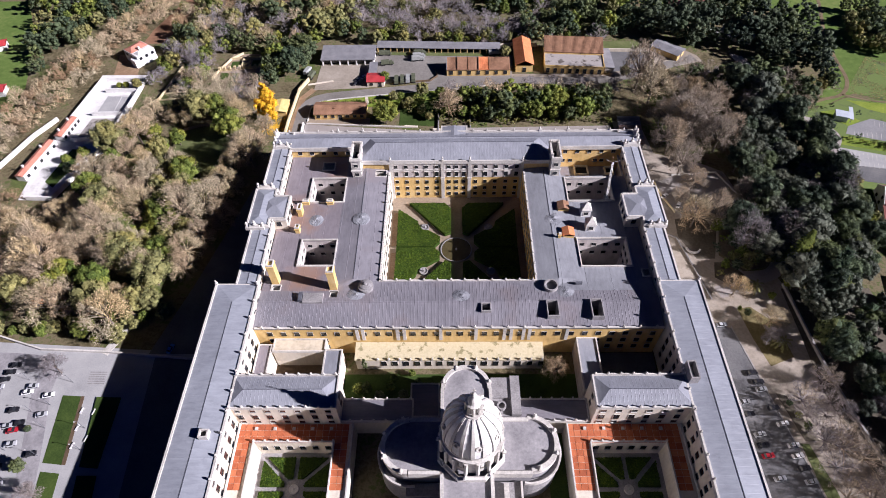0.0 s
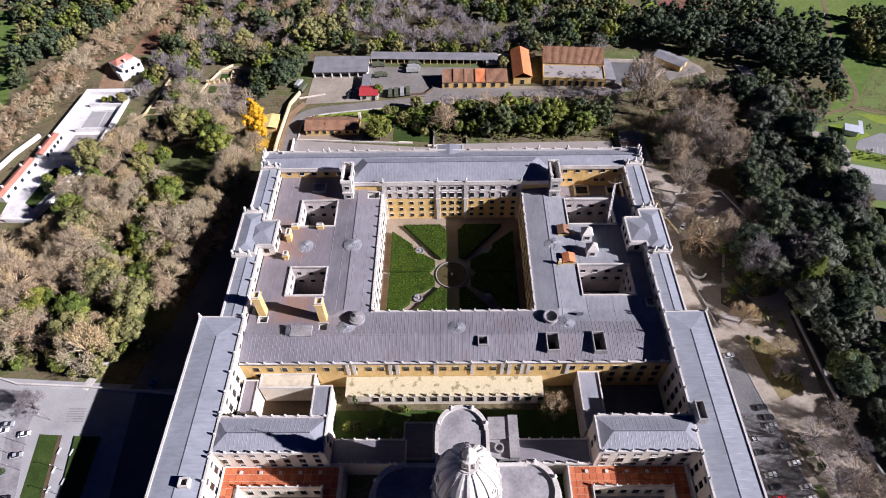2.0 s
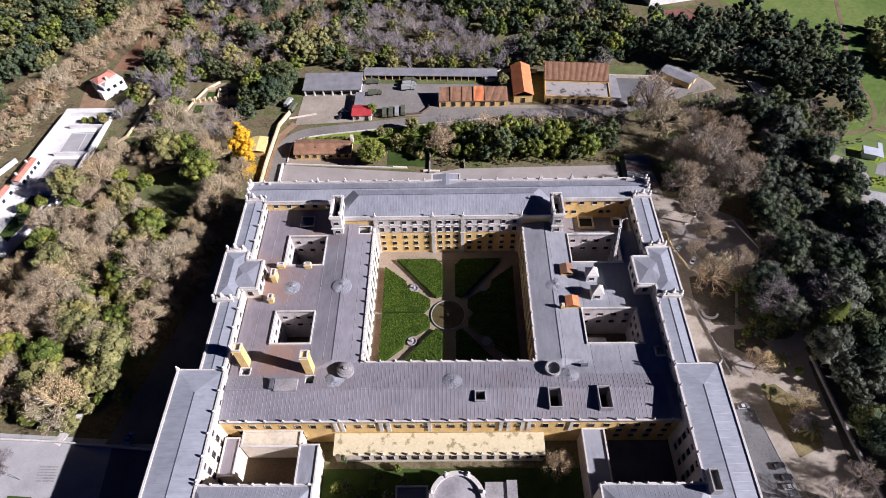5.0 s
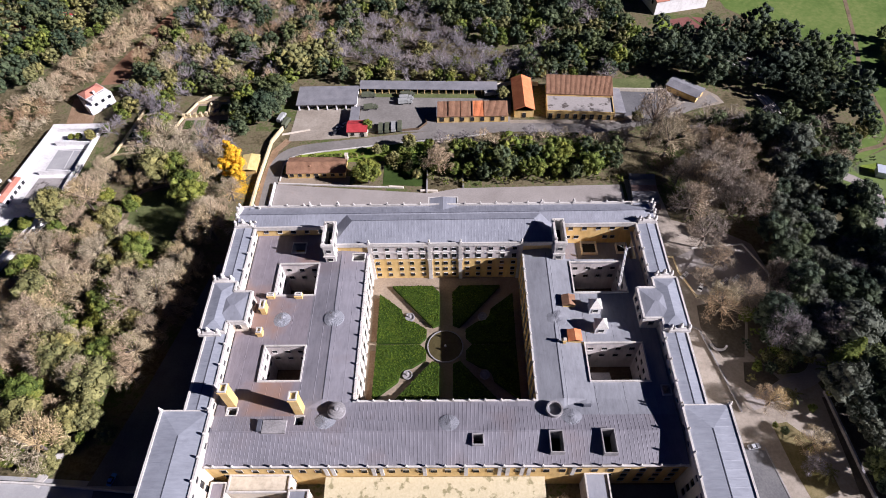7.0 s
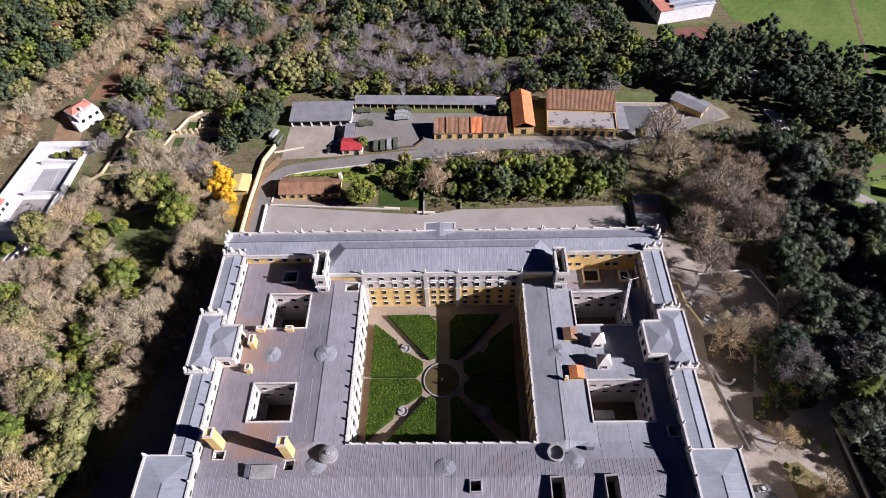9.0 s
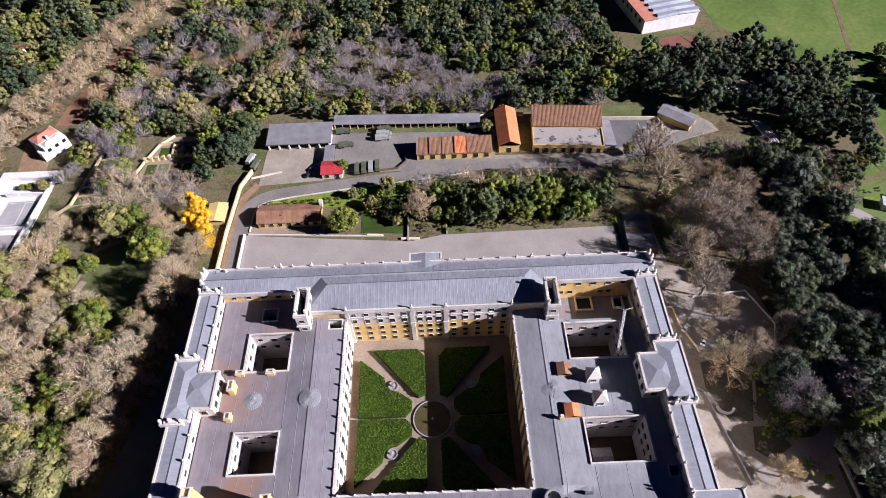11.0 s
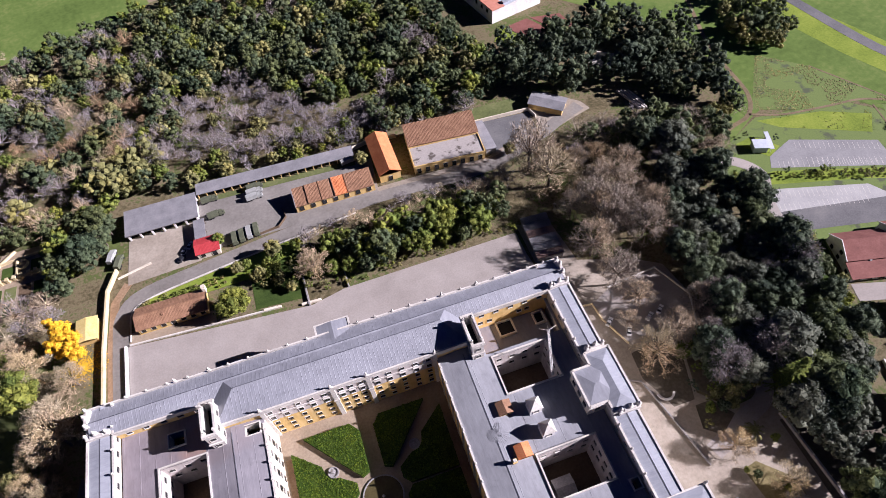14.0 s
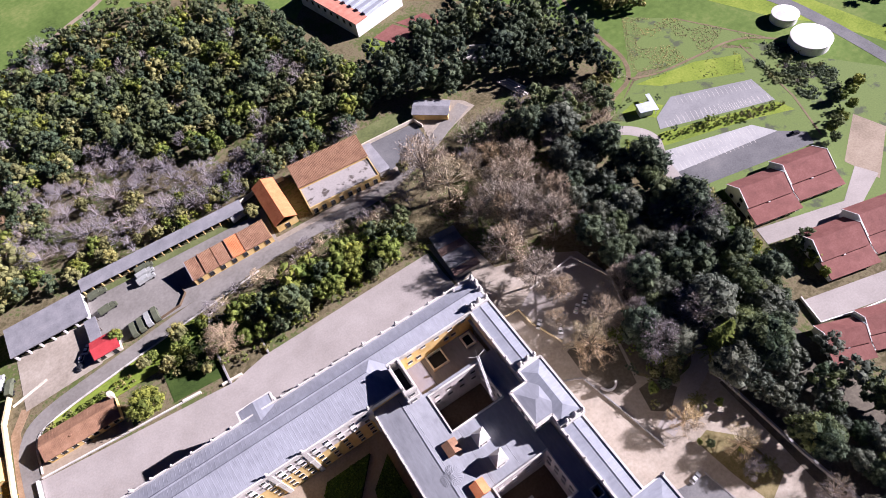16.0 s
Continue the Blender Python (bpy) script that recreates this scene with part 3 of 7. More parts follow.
structure("dirt_track_branch", ribbon(smooth_line([(213.7, 139), (228, 133), (250, 130), (270, 127.5), (284, 118.2), (300, 96)]), 1.3, -0.3, 0.11), TRACK, "orange dirt track")
structure("highway", ribbon(smooth_line([(286, 230), (300, 165), (312, 130), (313, 74), (308, 30), (290, -60)]), 7, -0.3, 0.12), ASPHALT, "grey main road")
structure("allotment", poly([(272, 61), (276, 48), (250, 32), (247, 46)], -0.3, 0.07), SAND, "dry sandy allotment plots")
structure("scrub_patch", poly([(275, 122), (287, 109), (290, 84), (281, 73), (266, 76), (267, 104)], -0.3, 0.058), TUFTED, "grey-green scrub in the pasture")
structure("field_fence", ribbon([(262, 158), (284, 119), (271, 123), (262, 84), (252, 61)], 0.9, -0.3, 0.1), TRACK, "trodden line along a field edge")

# ---------------------------------------------------------------- shared pieces
def window_mesh(name, w, h, frame_mat):
    """A stone surround with a recessed dark pane, facing -y, its middle at the origin."""
    bm = bmesh.new()
    f = 0.26
    box(bm, -w / 2 - f, w / 2 + f, -0.16, 0.1, -h / 2 - f, h / 2 + f)
    front = next(q for q in bm.faces if q.normal.y < -0.9 or q.calc_center_median().y < -0.15)
    strips = bmesh.ops.inset_individual(bm, faces=[front], thickness=f)["faces"]
    bmesh.ops.translate(bm, verts=list(front.verts), vec=(0, 0.13, 0))
    front.material_index = 1
    low = min(strips, key=lambda q: q.calc_center_median().z)
    ext = bmesh.ops.extrude_discrete_faces(bm, faces=[low])["faces"]
    bmesh.ops.translate(bm, verts=list(ext[0].verts), vec=(0, -0.16, 0))
    return mesh_of(bm, name, [frame_mat, GLASS])


WIN_TALL = window_mesh("window", 1.5, 2.5, STONE)
WIN_MID = window_mesh("window", 1.5, 1.9, STONE)
WIN_COURT = window_mesh("window", 1.15, 1.4, WHITEWASH)
WIN_COURT_TALL = window_mesh("window", 1.15, 2.2, WHITEWASH)
WIN_SMALL = window_mesh("window", 1.4, 1.3, STONE)


def put_window(parent, me, x, y, z, facing):
    ob = new("window", me)
    ob.parent = parent
    ob.matrix_basis = pose(x, y, z, 0, 0, facing)
    return ob


bm = bmesh.new()
box(bm, -0.42, 0.42, -0.42, 0.42, 0, 1.1)
lathe(bm, [(0.3, 1.1), (0.42, 1.25), (0.18, 1.4), (0.4, 1.85), (0.34, 2.15), (0.12, 2.4), (0.16, 2.6), (0, 2.8)], 8)
PINNACLE = mesh_of(bm, "pinnacle", STONE)
bm = bmesh.new()
box(bm, -0.3, 0.3, -0.3, 0.3, 0, 1.15)
lathe(bm, [(0.22, 1.15), (0.3, 1.35), (0.05, 1.6), (0, 1.6)], 6)
POST = mesh_of(bm, "parapet_post", STONE)


def posts(parent, me, a, b, gap, z, name="pinnacle"):
    a, b = Vector(a), Vector(b)
    n = max(1, round((b - a).length / gap))
    for k in range(n + 1):
        p = a.lerp(b, k / n)
        ob = new(name, me)
        ob.parent = parent
        ob.matrix_basis = pose(p.x, p.y, z)


def line_box(bm, a, b, w, z0, z1):
    (ax, ay), (bx, by) = a, b
    if abs(ax - bx) > abs(ay - by):
        box(bm, min(ax, bx), max(ax, bx), ay - w / 2, ay + w / 2, z0, z1)
    else:
        box(bm, ax - w / 2, ax + w / 2, min(ay, by), max(ay, by), z0, z1)


def edges(parent, name, lines, w, z0, z1, material, label=""):
    """One low wall a line, each a part of its own."""
    for a, b in lines:
        bm = bmesh.new()
        line_box(bm, a, b, w, z0, z1)
        part(name, bm, material, parent, label)


def within(x, y, pts):
    c = False
    for (xi, yi), (xj, yj) in zip(pts, pts[-1:] + pts[:-1]):
        if (yi > y) != (yj > y) and x < (xj - xi) * (y - yi) / (yj - yi) + xi:
            c = not c
    return c


rh = random.Random(21)


def hedge(name, pts, h, mat, label):
    """A clipped block of hedge with a rough leafy top."""
    ob = structure(name, poly(pts, 0.0, h), mat, label)
    xs, ys = [p[0] for p in pts], [p[1] for p in pts]
    vs, fs = [], []
    for _ in range(int((max(xs) - min(xs)) * (max(ys) - min(ys)) * 7)):
        x, y = rh.uniform(min(xs), max(xs)), rh.uniform(min(ys), max(ys))
        if within(x, y, pts):
            a, q = rh.uniform(0, 6.28), rh.uniform(0.18, 0.42)
            z = h + rh.uniform(-0.05, 0.12)
            i = len(vs)
            vs += [(x + q * math.cos(a), y + q * math.sin(a), z), (x + q * math.cos(a + 2.1), y + q * math.sin(a + 2.1), z), (x + q * math.cos(a + 4.2), y + q * math.sin(a + 4.2), z + rh.uniform(0.05, 0.4))]
            fs.append((i, i + 1, i + 2))
    me = bpy.data.meshes.new("leaves")
    me.from_pydata(vs, [], fs)
    me.materials.append(LEAF_HEDGE)
    lv = new("leaves", me)
    lv.parent = ob
    tagged(lv, kind="stuff")
    return ob


def seam_strip(bm, p, q, side, w=0.1, h=0.04):
    """A raised seam of triangular section from p to q."""
    s = side * w
    u = Vector((0, 0, h))
    a = [bm.verts.new(v) for v in (p - s, p + u, p + s)]
    b = [bm.verts.new(v) for v in (q - s, q + u, q + s)]
    bm.faces.new((a[0], a[1], b[1], b[0]))
    bm.faces.new((a[1], a[2], b[2], b[1]))


def gable_seams(x0, x1, y0, y1, z, rise, along, hip, gap=1.35):
    """Seams that run from the ridge down to both eaves."""
    bm = bmesh.new()
    lo, hi = (x0, x1) if along == "x" else (y0, y1)
    m = (y0 + y1) / 2 if along == "x" else (x0 + x1) / 2
    half = (y1 - y0) / 2 if along == "x" else (x1 - x0) / 2
    t = lo + gap * 0.6
    while t < hi - 0.3:
        e = min(t - lo, hi - t)
        k = min(1.0, e / hip) if hip > 0 else 1.0
        for sgn in (-1, 1):
            ez, tz = z, z + rise * k
            if along == "x":
                seam_strip(bm, Vector((t, m + sgn * half, ez)), Vector((t, m + sgn * half * (1 - k), tz)), Vector((1, 0, 0)))
            else:
                seam_strip(bm, Vector((m + sgn * half, t, ez)), Vector((m + sgn * half * (1 - k), t, tz)), Vector((0, 1, 0)))
        t += gap
    return bm


def lead_roof(parent, name, x0, x1, y0, y1, z, rise, along, hip, mat, label):
    roof = part(name, gable(bmesh.new(), x0, x1, y0, y1, z, rise, along, 0.0, hip, 0.2), mat, parent, label)
    tagged(part("seam_ribbing", gable_seams(x0, x1, y0, y1, z + 0.2, rise, along, hip, 1.3 if along == "x" else 2.6), mat, roof), kind="stuff")
    m = (y0 + y1) / 2 if along == "x" else (x0 + x1) / 2
    bm = bmesh.new()
    if along == "x":
        box(bm, x0 + hip, x1 - hip, m - 0.11, m + 0.11, z + rise + 0.15, z + rise + 0.3)
    else:
        box(bm, m - 0.11, m + 0.11, y0 + hip, y1 - hip, z + rise + 0.15, z + rise + 0.3)
    part("ridge_roll", bm, ROLL, roof, "dark ridge roll")
    return roof


ROLL = mottled("dark lead roll", (0.06, 0.065, 0.08), (0.1, 0.105, 0.125), (0.15, 0.155, 0.175), 0.3, 2.0, 0.55)

# ---------------------------------------------------------------- palace
palace = thing("palace", "large baroque palace of limestone and ochre render with lead-grey roofs", "palace")
EAVE = 23.0
LOW = 18.0
GENTLE = 0.09


def ring(bm, x0, x1, y0, y1, z0, z1, t=0.8):
    """A closed rectangular rim."""
    o = [(x0, y0), (x1, y0), (x1, y1), (x0, y1)]
    i = [(x0 + t, y0 + t), (x1 - t, y0 + t), (x1 - t, y1 - t), (x0 + t, y1 - t)]
    v = [[bm.verts.new((*p, z)) for p in loop] for loop in (o, i) for z in (z0, z1)]
    ob, ot, ib, it = v
    for k in range(4):
        n = (k + 1) % 4
        bm.faces.new((ob[k], ob[n], ot[n], ot[k]))
        bm.faces.new((ib[n], ib[k], it[k], it[n]))
        bm.faces.new((ot[k], ot[n], it[n], it[k]))
        bm.faces.new((ob[n], ob[k], ib[k], ib[n]))


# side wings: x0, x1, y0, y1, hip, inner side
for x0, x1, y0, y1, hip, inner_x in ((-91.5, -75.0, -130.0, -5.0, 8.2, -75.0), (-84.0, -75.5, -5.0, 82.0, 0.0, -75.5), (75.0, 90.5, -130.0, -4.0, 7.7, 75.0), (75.0, 83.5, -4.0, 82.0, 0.0, 75.0)):
    wing = part("wing", boxes((x0 + 0.5, x1 - 0.5, y0, y1 - 0.3, 0.0, EAVE - 0.3)), CREAM, palace, "pale rendered wing wall")
    part("cornice", boxes((x0 - 0.15, x1 + 0.15, y0, y1 + 0.15, EAVE - 1.1, EAVE)), STONE, wing, "projecting limestone cornice")
    lead_roof(wing, "wing_roof", x0 + 0.75, x1 - 0.75, y0, y1 - 0.4, EAVE - 0.15, (x1 - x0) / 2 * GENTLE, "y", hip, LEAD_X, "low-pitched lead-grey sheet roof")
    edges(wing, "gutter_parapet", [((x, y0), (x, y1)) for x in (x0 + 0.3, x1 - 0.3)], 0.7, EAVE, EAVE + 0.45, STONE, "low stone gutter parapet")
    outer_x = x0 if inner_x == x1 else x1
    f_in = 90 if inner_x == x1 else -90
    y = y0 + 2.6 if y0 > -100 else -78.0
    while y < y1 - 2:
        blocked = 22.5 < y < 44.5 or -56 < y < -42 or -24 < y < -20
        if not blocked:
            xw = inner_x + (-0.5 if inner_x == x1 else 0.5)
            put_window(wing, WIN_SMALL, xw, y, 20.2, f_in)
            if y < -22 or y > 71:
                put_window(wing, WIN_TALL, xw, y, 15.6, f_in)
                put_window(wing, WIN_TALL, xw, y, 10.8, f_in)
                put_window(wing, WIN_MID, xw, y, 6.0, f_in)
            xo = outer_x + (0.5 if outer_x == x0 else -0.5)
            put_window(wing, WIN_TALL, xo, y, 16.0, -f_in)
            put_window(wing, WIN_TALL, xo, y, 8.0, -f_in)
        y += 5.2
    posts(wing, POST, (inner_x + (-0.3 if inner_x == x1 else 0.3), max(y0, -85)), (inner_x + (-0.3 if inner_x == x1 else 0.3), y1 - 1), 7.5, EAVE + 0.3, "parapet_post")
for x, y in ((-91.2, -5.2), (90.2, -4.2)):
    ob = new("corner_finial", PINNACLE)
    ob.parent = palace
    ob.matrix_basis = pose(x, y, EAVE)

# east range towards the garden court
east = part("east_range", boxes((-83.5, 83.0, 71.0, 81.5, 0.0, EAVE - 0.3), (-44.0, 42.5, 62.0, 71.0, 0.0, EAVE - 0.3)), YELLOW, palace, "ochre range facing the garden court")
part("cornice", boxes((-84.0, 83.5, 70.3, 82.2, EAVE - 1.0, EAVE), (-44.5, 43.0, 61.3, 70.3, EAVE - 1.0, EAVE)), STONE, east, "projecting limestone cornice")
part("attic_band", boxes((-30.0, 30.0, 61.75, 62.0, 13.6, EAVE - 1.0)), PINKISH, east, "pale attic band with string courses")
part("string_course", boxes((-30.0, 30.0, 61.55, 61.75, 17.9, 18.5)), STONE, east, "projecting string course")
for x in (-29.6, -6.2, 6.0, 29.6):
    part("pilaster", boxes((x - 0.75, x + 0.75, 61.35, 61.99, 0.1, EAVE - 1.0), (x - 1.0, x + 1.0, 61.2, 61.99, 12.9, 13.7)), STONE, east, "tall pale pilaster")
WIN_COLS = (-27.4, -22.8, -18.0, -13.6, -9.0, -3.4, 0.0, 3.4, 8.8, 13.2, 17.8, 22.6, 27.2)
for x in WIN_COLS:
    put_window(east, WIN_COURT, x, 61.72, 20.0, 0)
    put_window(east, WIN_COURT_TALL, x, 61.72, 15.6, 0)
    part("window_hood", boxes((x - 1.15, x + 1.15, 61.3, 61.72, 17.2, 17.5)), STONE, east)
    for z in (10.6, 6.6, 2.8):
        put_window(east, WIN_COURT, x, 61.98, z, 0)
for x in (-72, -66.5, -61, -55.5, -50, 50, 55.5, 61, 66.5, 72):
    put_window(east, WIN_SMALL, x, 70.98, 20.4, 0)
for k in range(32):
    for z, me in ((18.5, WIN_MID), (12.0, WIN_TALL), (5.0, WIN_TALL)):
        put_window(east, me, -80 + k * 5.1, 81.52, z, 180)
lead_roof(east, "east_roof", -83.0, 82.5, 71.0, 81.6, EAVE - 0.15, 1.9, "x", 0.0, LEAD_Y, "low-pitched lead-grey sheet roof")
lead_roof(east, "court_roof", -43.6, 42.1, 62.2, 81.4, EAVE - 0.1, 2.75, "x", 7.0, LEAD_Y, "low-pitched lead-grey sheet roof")
edges(east, "parapet", [((-84, 81.8), (83.5, 81.8)), ((-44.2, 61.6), (42.7, 61.6)), ((-76, 70.6), (-46, 70.6)), ((45, 70.6), (75, 70.6))], 0.55, EAVE, EAVE + 0.95, STONE, "pale stone parapet")
for a, b, g in (((-78, 81.8), (-10, 81.8), 6.5), ((8, 81.8), (78, 81.8), 6.5)):
    posts(east, POST, a, b, g, EAVE + 0.6, "parapet_post")
for x in (-55, -43.5, 39, 52):
    ob = new("pinnacle", PINNACLE)
    ob.parent = east
    ob.matrix_basis = pose(x, 81.8, EAVE + 0.6)
for x in (-43.5, -29.6, -6.2, 6.0, 29.6, 42):
    ob = new("pinnacle", PINNACLE)
    ob.parent = east
    ob.matrix_basis = pose(x, 61.6, EAVE + 0.6)
bay = part("garden_bay", boxes((-6.8, 5.2, 80, 86, 0, EAVE - 0.1), (-7.0, -6.4, 81.9, 86.2, EAVE - 1, EAVE + 0.5), (4.8, 5.4, 81.9, 86.2, EAVE - 1, EAVE + 0.5), (-6.4, 4.8, 85.7, 86.2, EAVE - 1, EAVE + 0.5)), STONE, east, "projecting centre bay")
part("bay_roof", gable(bmesh.new(), -6.3, 4.7, 77.0, 85.6, EAVE + 0.1, 0.9, "y", 0.0, 0.0, 0.2), LEAD_Y, palace, "small lead roof over the centre bay")


def trophy(x, y, z, turn, w):
    """A carved group of urns and scrolls on a plinth, as one corner ornament."""
    bm = bmesh.new()
    box(bm, -w, w, -0.9, 0.9, 0, 1.6)
    box(bm, -w * 0.6, w * 0.6, -0.7, 0.7, 1.6, 2.6, 0.25)
    for px in (-w * 0.85, w * 0.85):
        lathe(bm, [(0.5, 1.6), (0.75, 2.0), (0.3, 2.3), (0.62, 3.0), (0.5, 3.5), (0.15, 3.9), (0, 4.3)], 9, px, 0)
    lathe(bm, [(0.6, 2.6), (0.85, 3.1), (0.35, 3.5), (0.6, 4.2), (0.2, 4.8), (0, 5.3)], 9, 0, 0)
    ob = part("roof_trophy", bm, STONE, palace, "carved limestone urn group")
    ob.matrix_basis = pose(x, y, z, 0, 0, turn)


for x, y, turn, w in ((-80, 71.5, 0, 3.6), (79.5, 71.5, 0, 3.6), (-83.3, 78, 90, 3.2), (82.8, 78, 90, 3.2), (-82, 45.2, 0, 3.6), (-82, 22.6, 0, 3.8), (80, 45.2, 0, 3.2), (80.5, 22.6, 0, 3.6)):
    trophy(x, y, EAVE + 0.1, turn, w)

# pavilions on the side wings
for x0, x1, bx0, bx1, s in ((-85.4, -76.8, -76.8, -70.4, 1), (75.4, 84.2, 69.2, 75.4, -1)):
    top = EAVE + 1.2
    pav = part("pavilion", boxes((x0, x1, 22.9, 43.8, 0.0, top), (bx0, bx1, 26.8, 39.5, 0.0, top)), CREAM, palace, "pavilion with a projecting bay in the side wing")
    ext = (x0 - 0.35, x1 + 0.35)
    bay = (bx0, bx1 + 0.45) if s > 0 else (bx0 - 0.45, bx1)
    part("cornice", boxes((*ext, 22.5, 44.2, top - 0.8, top + 0.3), (*bay, 26.3, 40.0, top - 0.8, top + 0.3)), STONE, pav)
    mid = (x0 + x1) / 2
    part("strip_roof", gable(bmesh.new(), x0 + 0.3, x1 - 0.3, 23.2, 43.5, top + 0.3, 0.95, "y", 0.0, 4.2, 0.12), LEAD_X, pav, "hipped lead roof")
    rx = (mid, bx1 - 0.3) if s > 0 else (bx0 + 0.3, mid)
    part("bay_roof", gable(bmesh.new(), *rx, 27.1, 39.2, top + 0.3, 0.97, "x", 0.0, 4.4, 0.12), LEAD_Y, pav, "hipped lead roof")
    bm = bmesh.new()
    xo, xw, xi = (x0, x1, bx1) if s > 0 else (x1, x0, bx0)
    for p, q in (((xo, 22.9), (xo, 43.8)), ((xo, 22.9), (xw, 22.9)), ((xo, 43.8), (xw, 43.8)), ((xw, 22.9), (xw, 26.8)), ((xw, 39.5), (xw, 43.8)), ((xw, 26.8), (xi, 26.8)), ((xw, 39.5), (xi, 39.5)), ((xi, 26.8), (xi, 39.5))):
        line_box(bm, p, q, 0.7, top + 0.3, top + 0.85)
    part("parapet", bm, STONE, pav)
    for y in (29.5, 33.2, 36.9):
        put_window(pav, WIN_MID, xi, y, 21.2, 90 * s)
        put_window(pav, WIN_TALL, xo, y, 15.5, -90 * s)
    put_window(pav, WIN_MID, (bx0 + bx1) / 2, 26.8, 21.4, 0)

# inner block round the garden court
WELLS = [(-64.0, -49.2, 42.0, 56.2), (-63.4, -49.4, 7.3, 20.3), (48.2, 67.5, 42.0, 55.6), (49.0, 68.5, 6.5, 20.5)]
SLOTS = [(-60.5, -55.5, 62.0, 66.5), (-36.4, -31.6, 57.4, 60.8), (8.9, 11.9, -15.3, -12.3), (33.0, 36.8, -18.0, -11.6), (49.3, 53.0, -18.4, -11.2), (-71.6, -68.4, -5.0, -2.6), (-48.9, -45.9, -8.6, -5.6), (72.0, 74.5, 1.5, 4.5)]
COURT = (-30.0, 30.0, 0.0, 60.0)


def low_height(x, y):
    if y < 0:
        return LOW + 1.5 * max(0, 1 - abs(y + 11) / 11)
    m = -40.5 if x < 0 else 39.0
    return LOW + 1.3 * max(0, 1 - abs(x - m) / 10.5)


SUNK = (46.6, 74.0, 57.4, 71.0)
XL = sorted({-75.5, -30.0, -49.3, -40.5, 0, 10, 20, -10, -20, 30.0, 39.0, 49.5, 75.0} | {v for h in [SUNK] + WELLS + SLOTS for v in h[:2]})
YL = sorted({-22.0, -16.5, -11.0, -5.5, 0.0, 30, 60.0, 71.0} | {v for h in [SUNK] + WELLS + SLOTS for v in h[2:]})
HOLES = [COURT, (-46.6, 45.6, 61.5, 71), SUNK, *WELLS, *SLOTS]
inner = part("inner_block", boxes((-75.4, 74.9, -21.6, -20.6, 0.0, LOW - 0.45)), YELLOW, palace, "ochre inner block round the garden court")
for name, a, b, lo, hi, mat in (("rusted_roof", -75.5, -49.3, -5.5, 71.0, RUST_Y), ("court_side_roof", -49.3, -30.0, -5.5, 71.0, MAUVE_SMOOTH), ("middle_strip_roof", -30.0, 30.0, -5.5, 0.0, MAUVE_Y), ("south_side_roof", 30.0, 75.0, -5.5, 71.0, LEAD_SMOOTH), ("south_range_roof", -75.5, 75.0, -22.0, -5.5, MAUVE_Y)):
    xs = [v for v in XL if a - 1e-6 <= v <= b + 1e-6]
    ys = [v for v in YL if lo - 1e-6 <= v <= hi + 1e-6]
    roof = part(name, sheet(xs, ys, low_height, holes=HOLES, skirt=0.45), mat, inner, "aged sheet-metal roof with raised seams")
    bm = bmesh.new()
    x = a + 0.7
    while x < b - 0.3:
        for ya, yb in zip(ys, ys[1:]):
            ym = (ya + yb) / 2
            if not any(h[0] - 0.2 < x < h[1] + 0.2 and h[2] < ym < h[3] for h in HOLES):
                seam_strip(bm, Vector((x, ya, low_height(x, ya) + 0.01)), Vector((x, yb, low_height(x, yb) + 0.01)), Vector((1, 0, 0)), 0.1, 0.055)
        x += 1.3 if mat is MAUVE_Y else 9.6 if mat is LEAD_SMOOTH else 4.8
    tagged(part("seam_ribbing", bm, mat, roof), kind="stuff")
for x in (-40.5, 39.0):
    part("ridge_roll", boxes((x - 0.1, x + 0.1, 0, 60, LOW + 1.25, LOW + 1.4)), ROLL, inner, "dark ridge roll")
sunk = part("sunk_roof", boxes((46.6, 74.0, 57.4, 71.0, 10.6, 11.0)), MAUVE_SMOOTH, inner, "lower sheet roof in the corner")
for x0, x1, y0, y1 in ((55.0, 61.4, 64.6, 70.8), (69.0, 73.0, 65.0, 70.0)):
    bm = bmesh.new()
    ring(bm, x0, x1, y0, y1, 11.0, 12.2, 0.5)
    rimmed = part("rim", bm, CREAM, sunk, "raised cream rim of a roof opening")
    # Black sheet inside the rim paints the shade of the opening.
    part("opening", boxes((x0 + 0.5, x1 - 0.5, y0 + 0.5, y1 - 0.5, 11.0, 11.06)), DARK, sunk)
part("roll", boxes((53.0, 53.3, 57.6, 70.8, 11.0, 11.15)), ROLL, sunk)
part("sunk_wall", boxes((45.7, 46.6, 57.4, 71.0, 10.0, LOW - 0.4), (46.6, 74.0, 56.6, 57.4, 10.0, LOW - 0.46)), YELLOW, inner, "ochre wall above the lower roof")
for x in (49.5, 53.0, 64.5, 67.5):
    put_window(east, WIN_SMALL, x, 70.98, 15.0, 0)
T = 0.9
a, b, c, d = COURT
for x0, x1, y0, y1, f, mat in ((a - T, a, c, d + 1.5, 90, CREAM), (b, b + T, c, d + 1.5, -90, YELLOW), (a - T, b + T, c - T, c, 180, YELLOW)):
    wall = part("court_wall", boxes((x0, x1, y0, y1, 0.0, LOW - 0.46)), mat, inner, "rendered courtyard wall with rows of windows")
    for k in range(11):
        u = 4.6 + k * 5.1
        for z, me in ((15.2, WIN_SMALL), (10.8, WIN_MID), (6.9, WIN_SMALL), (3.0, WIN_SMALL)):
            if f == 180:
                put_window(wall, me, u - 30, c, z, 180)
            else:
                put_window(wall, me, a if f == 90 else b, u, z, f)
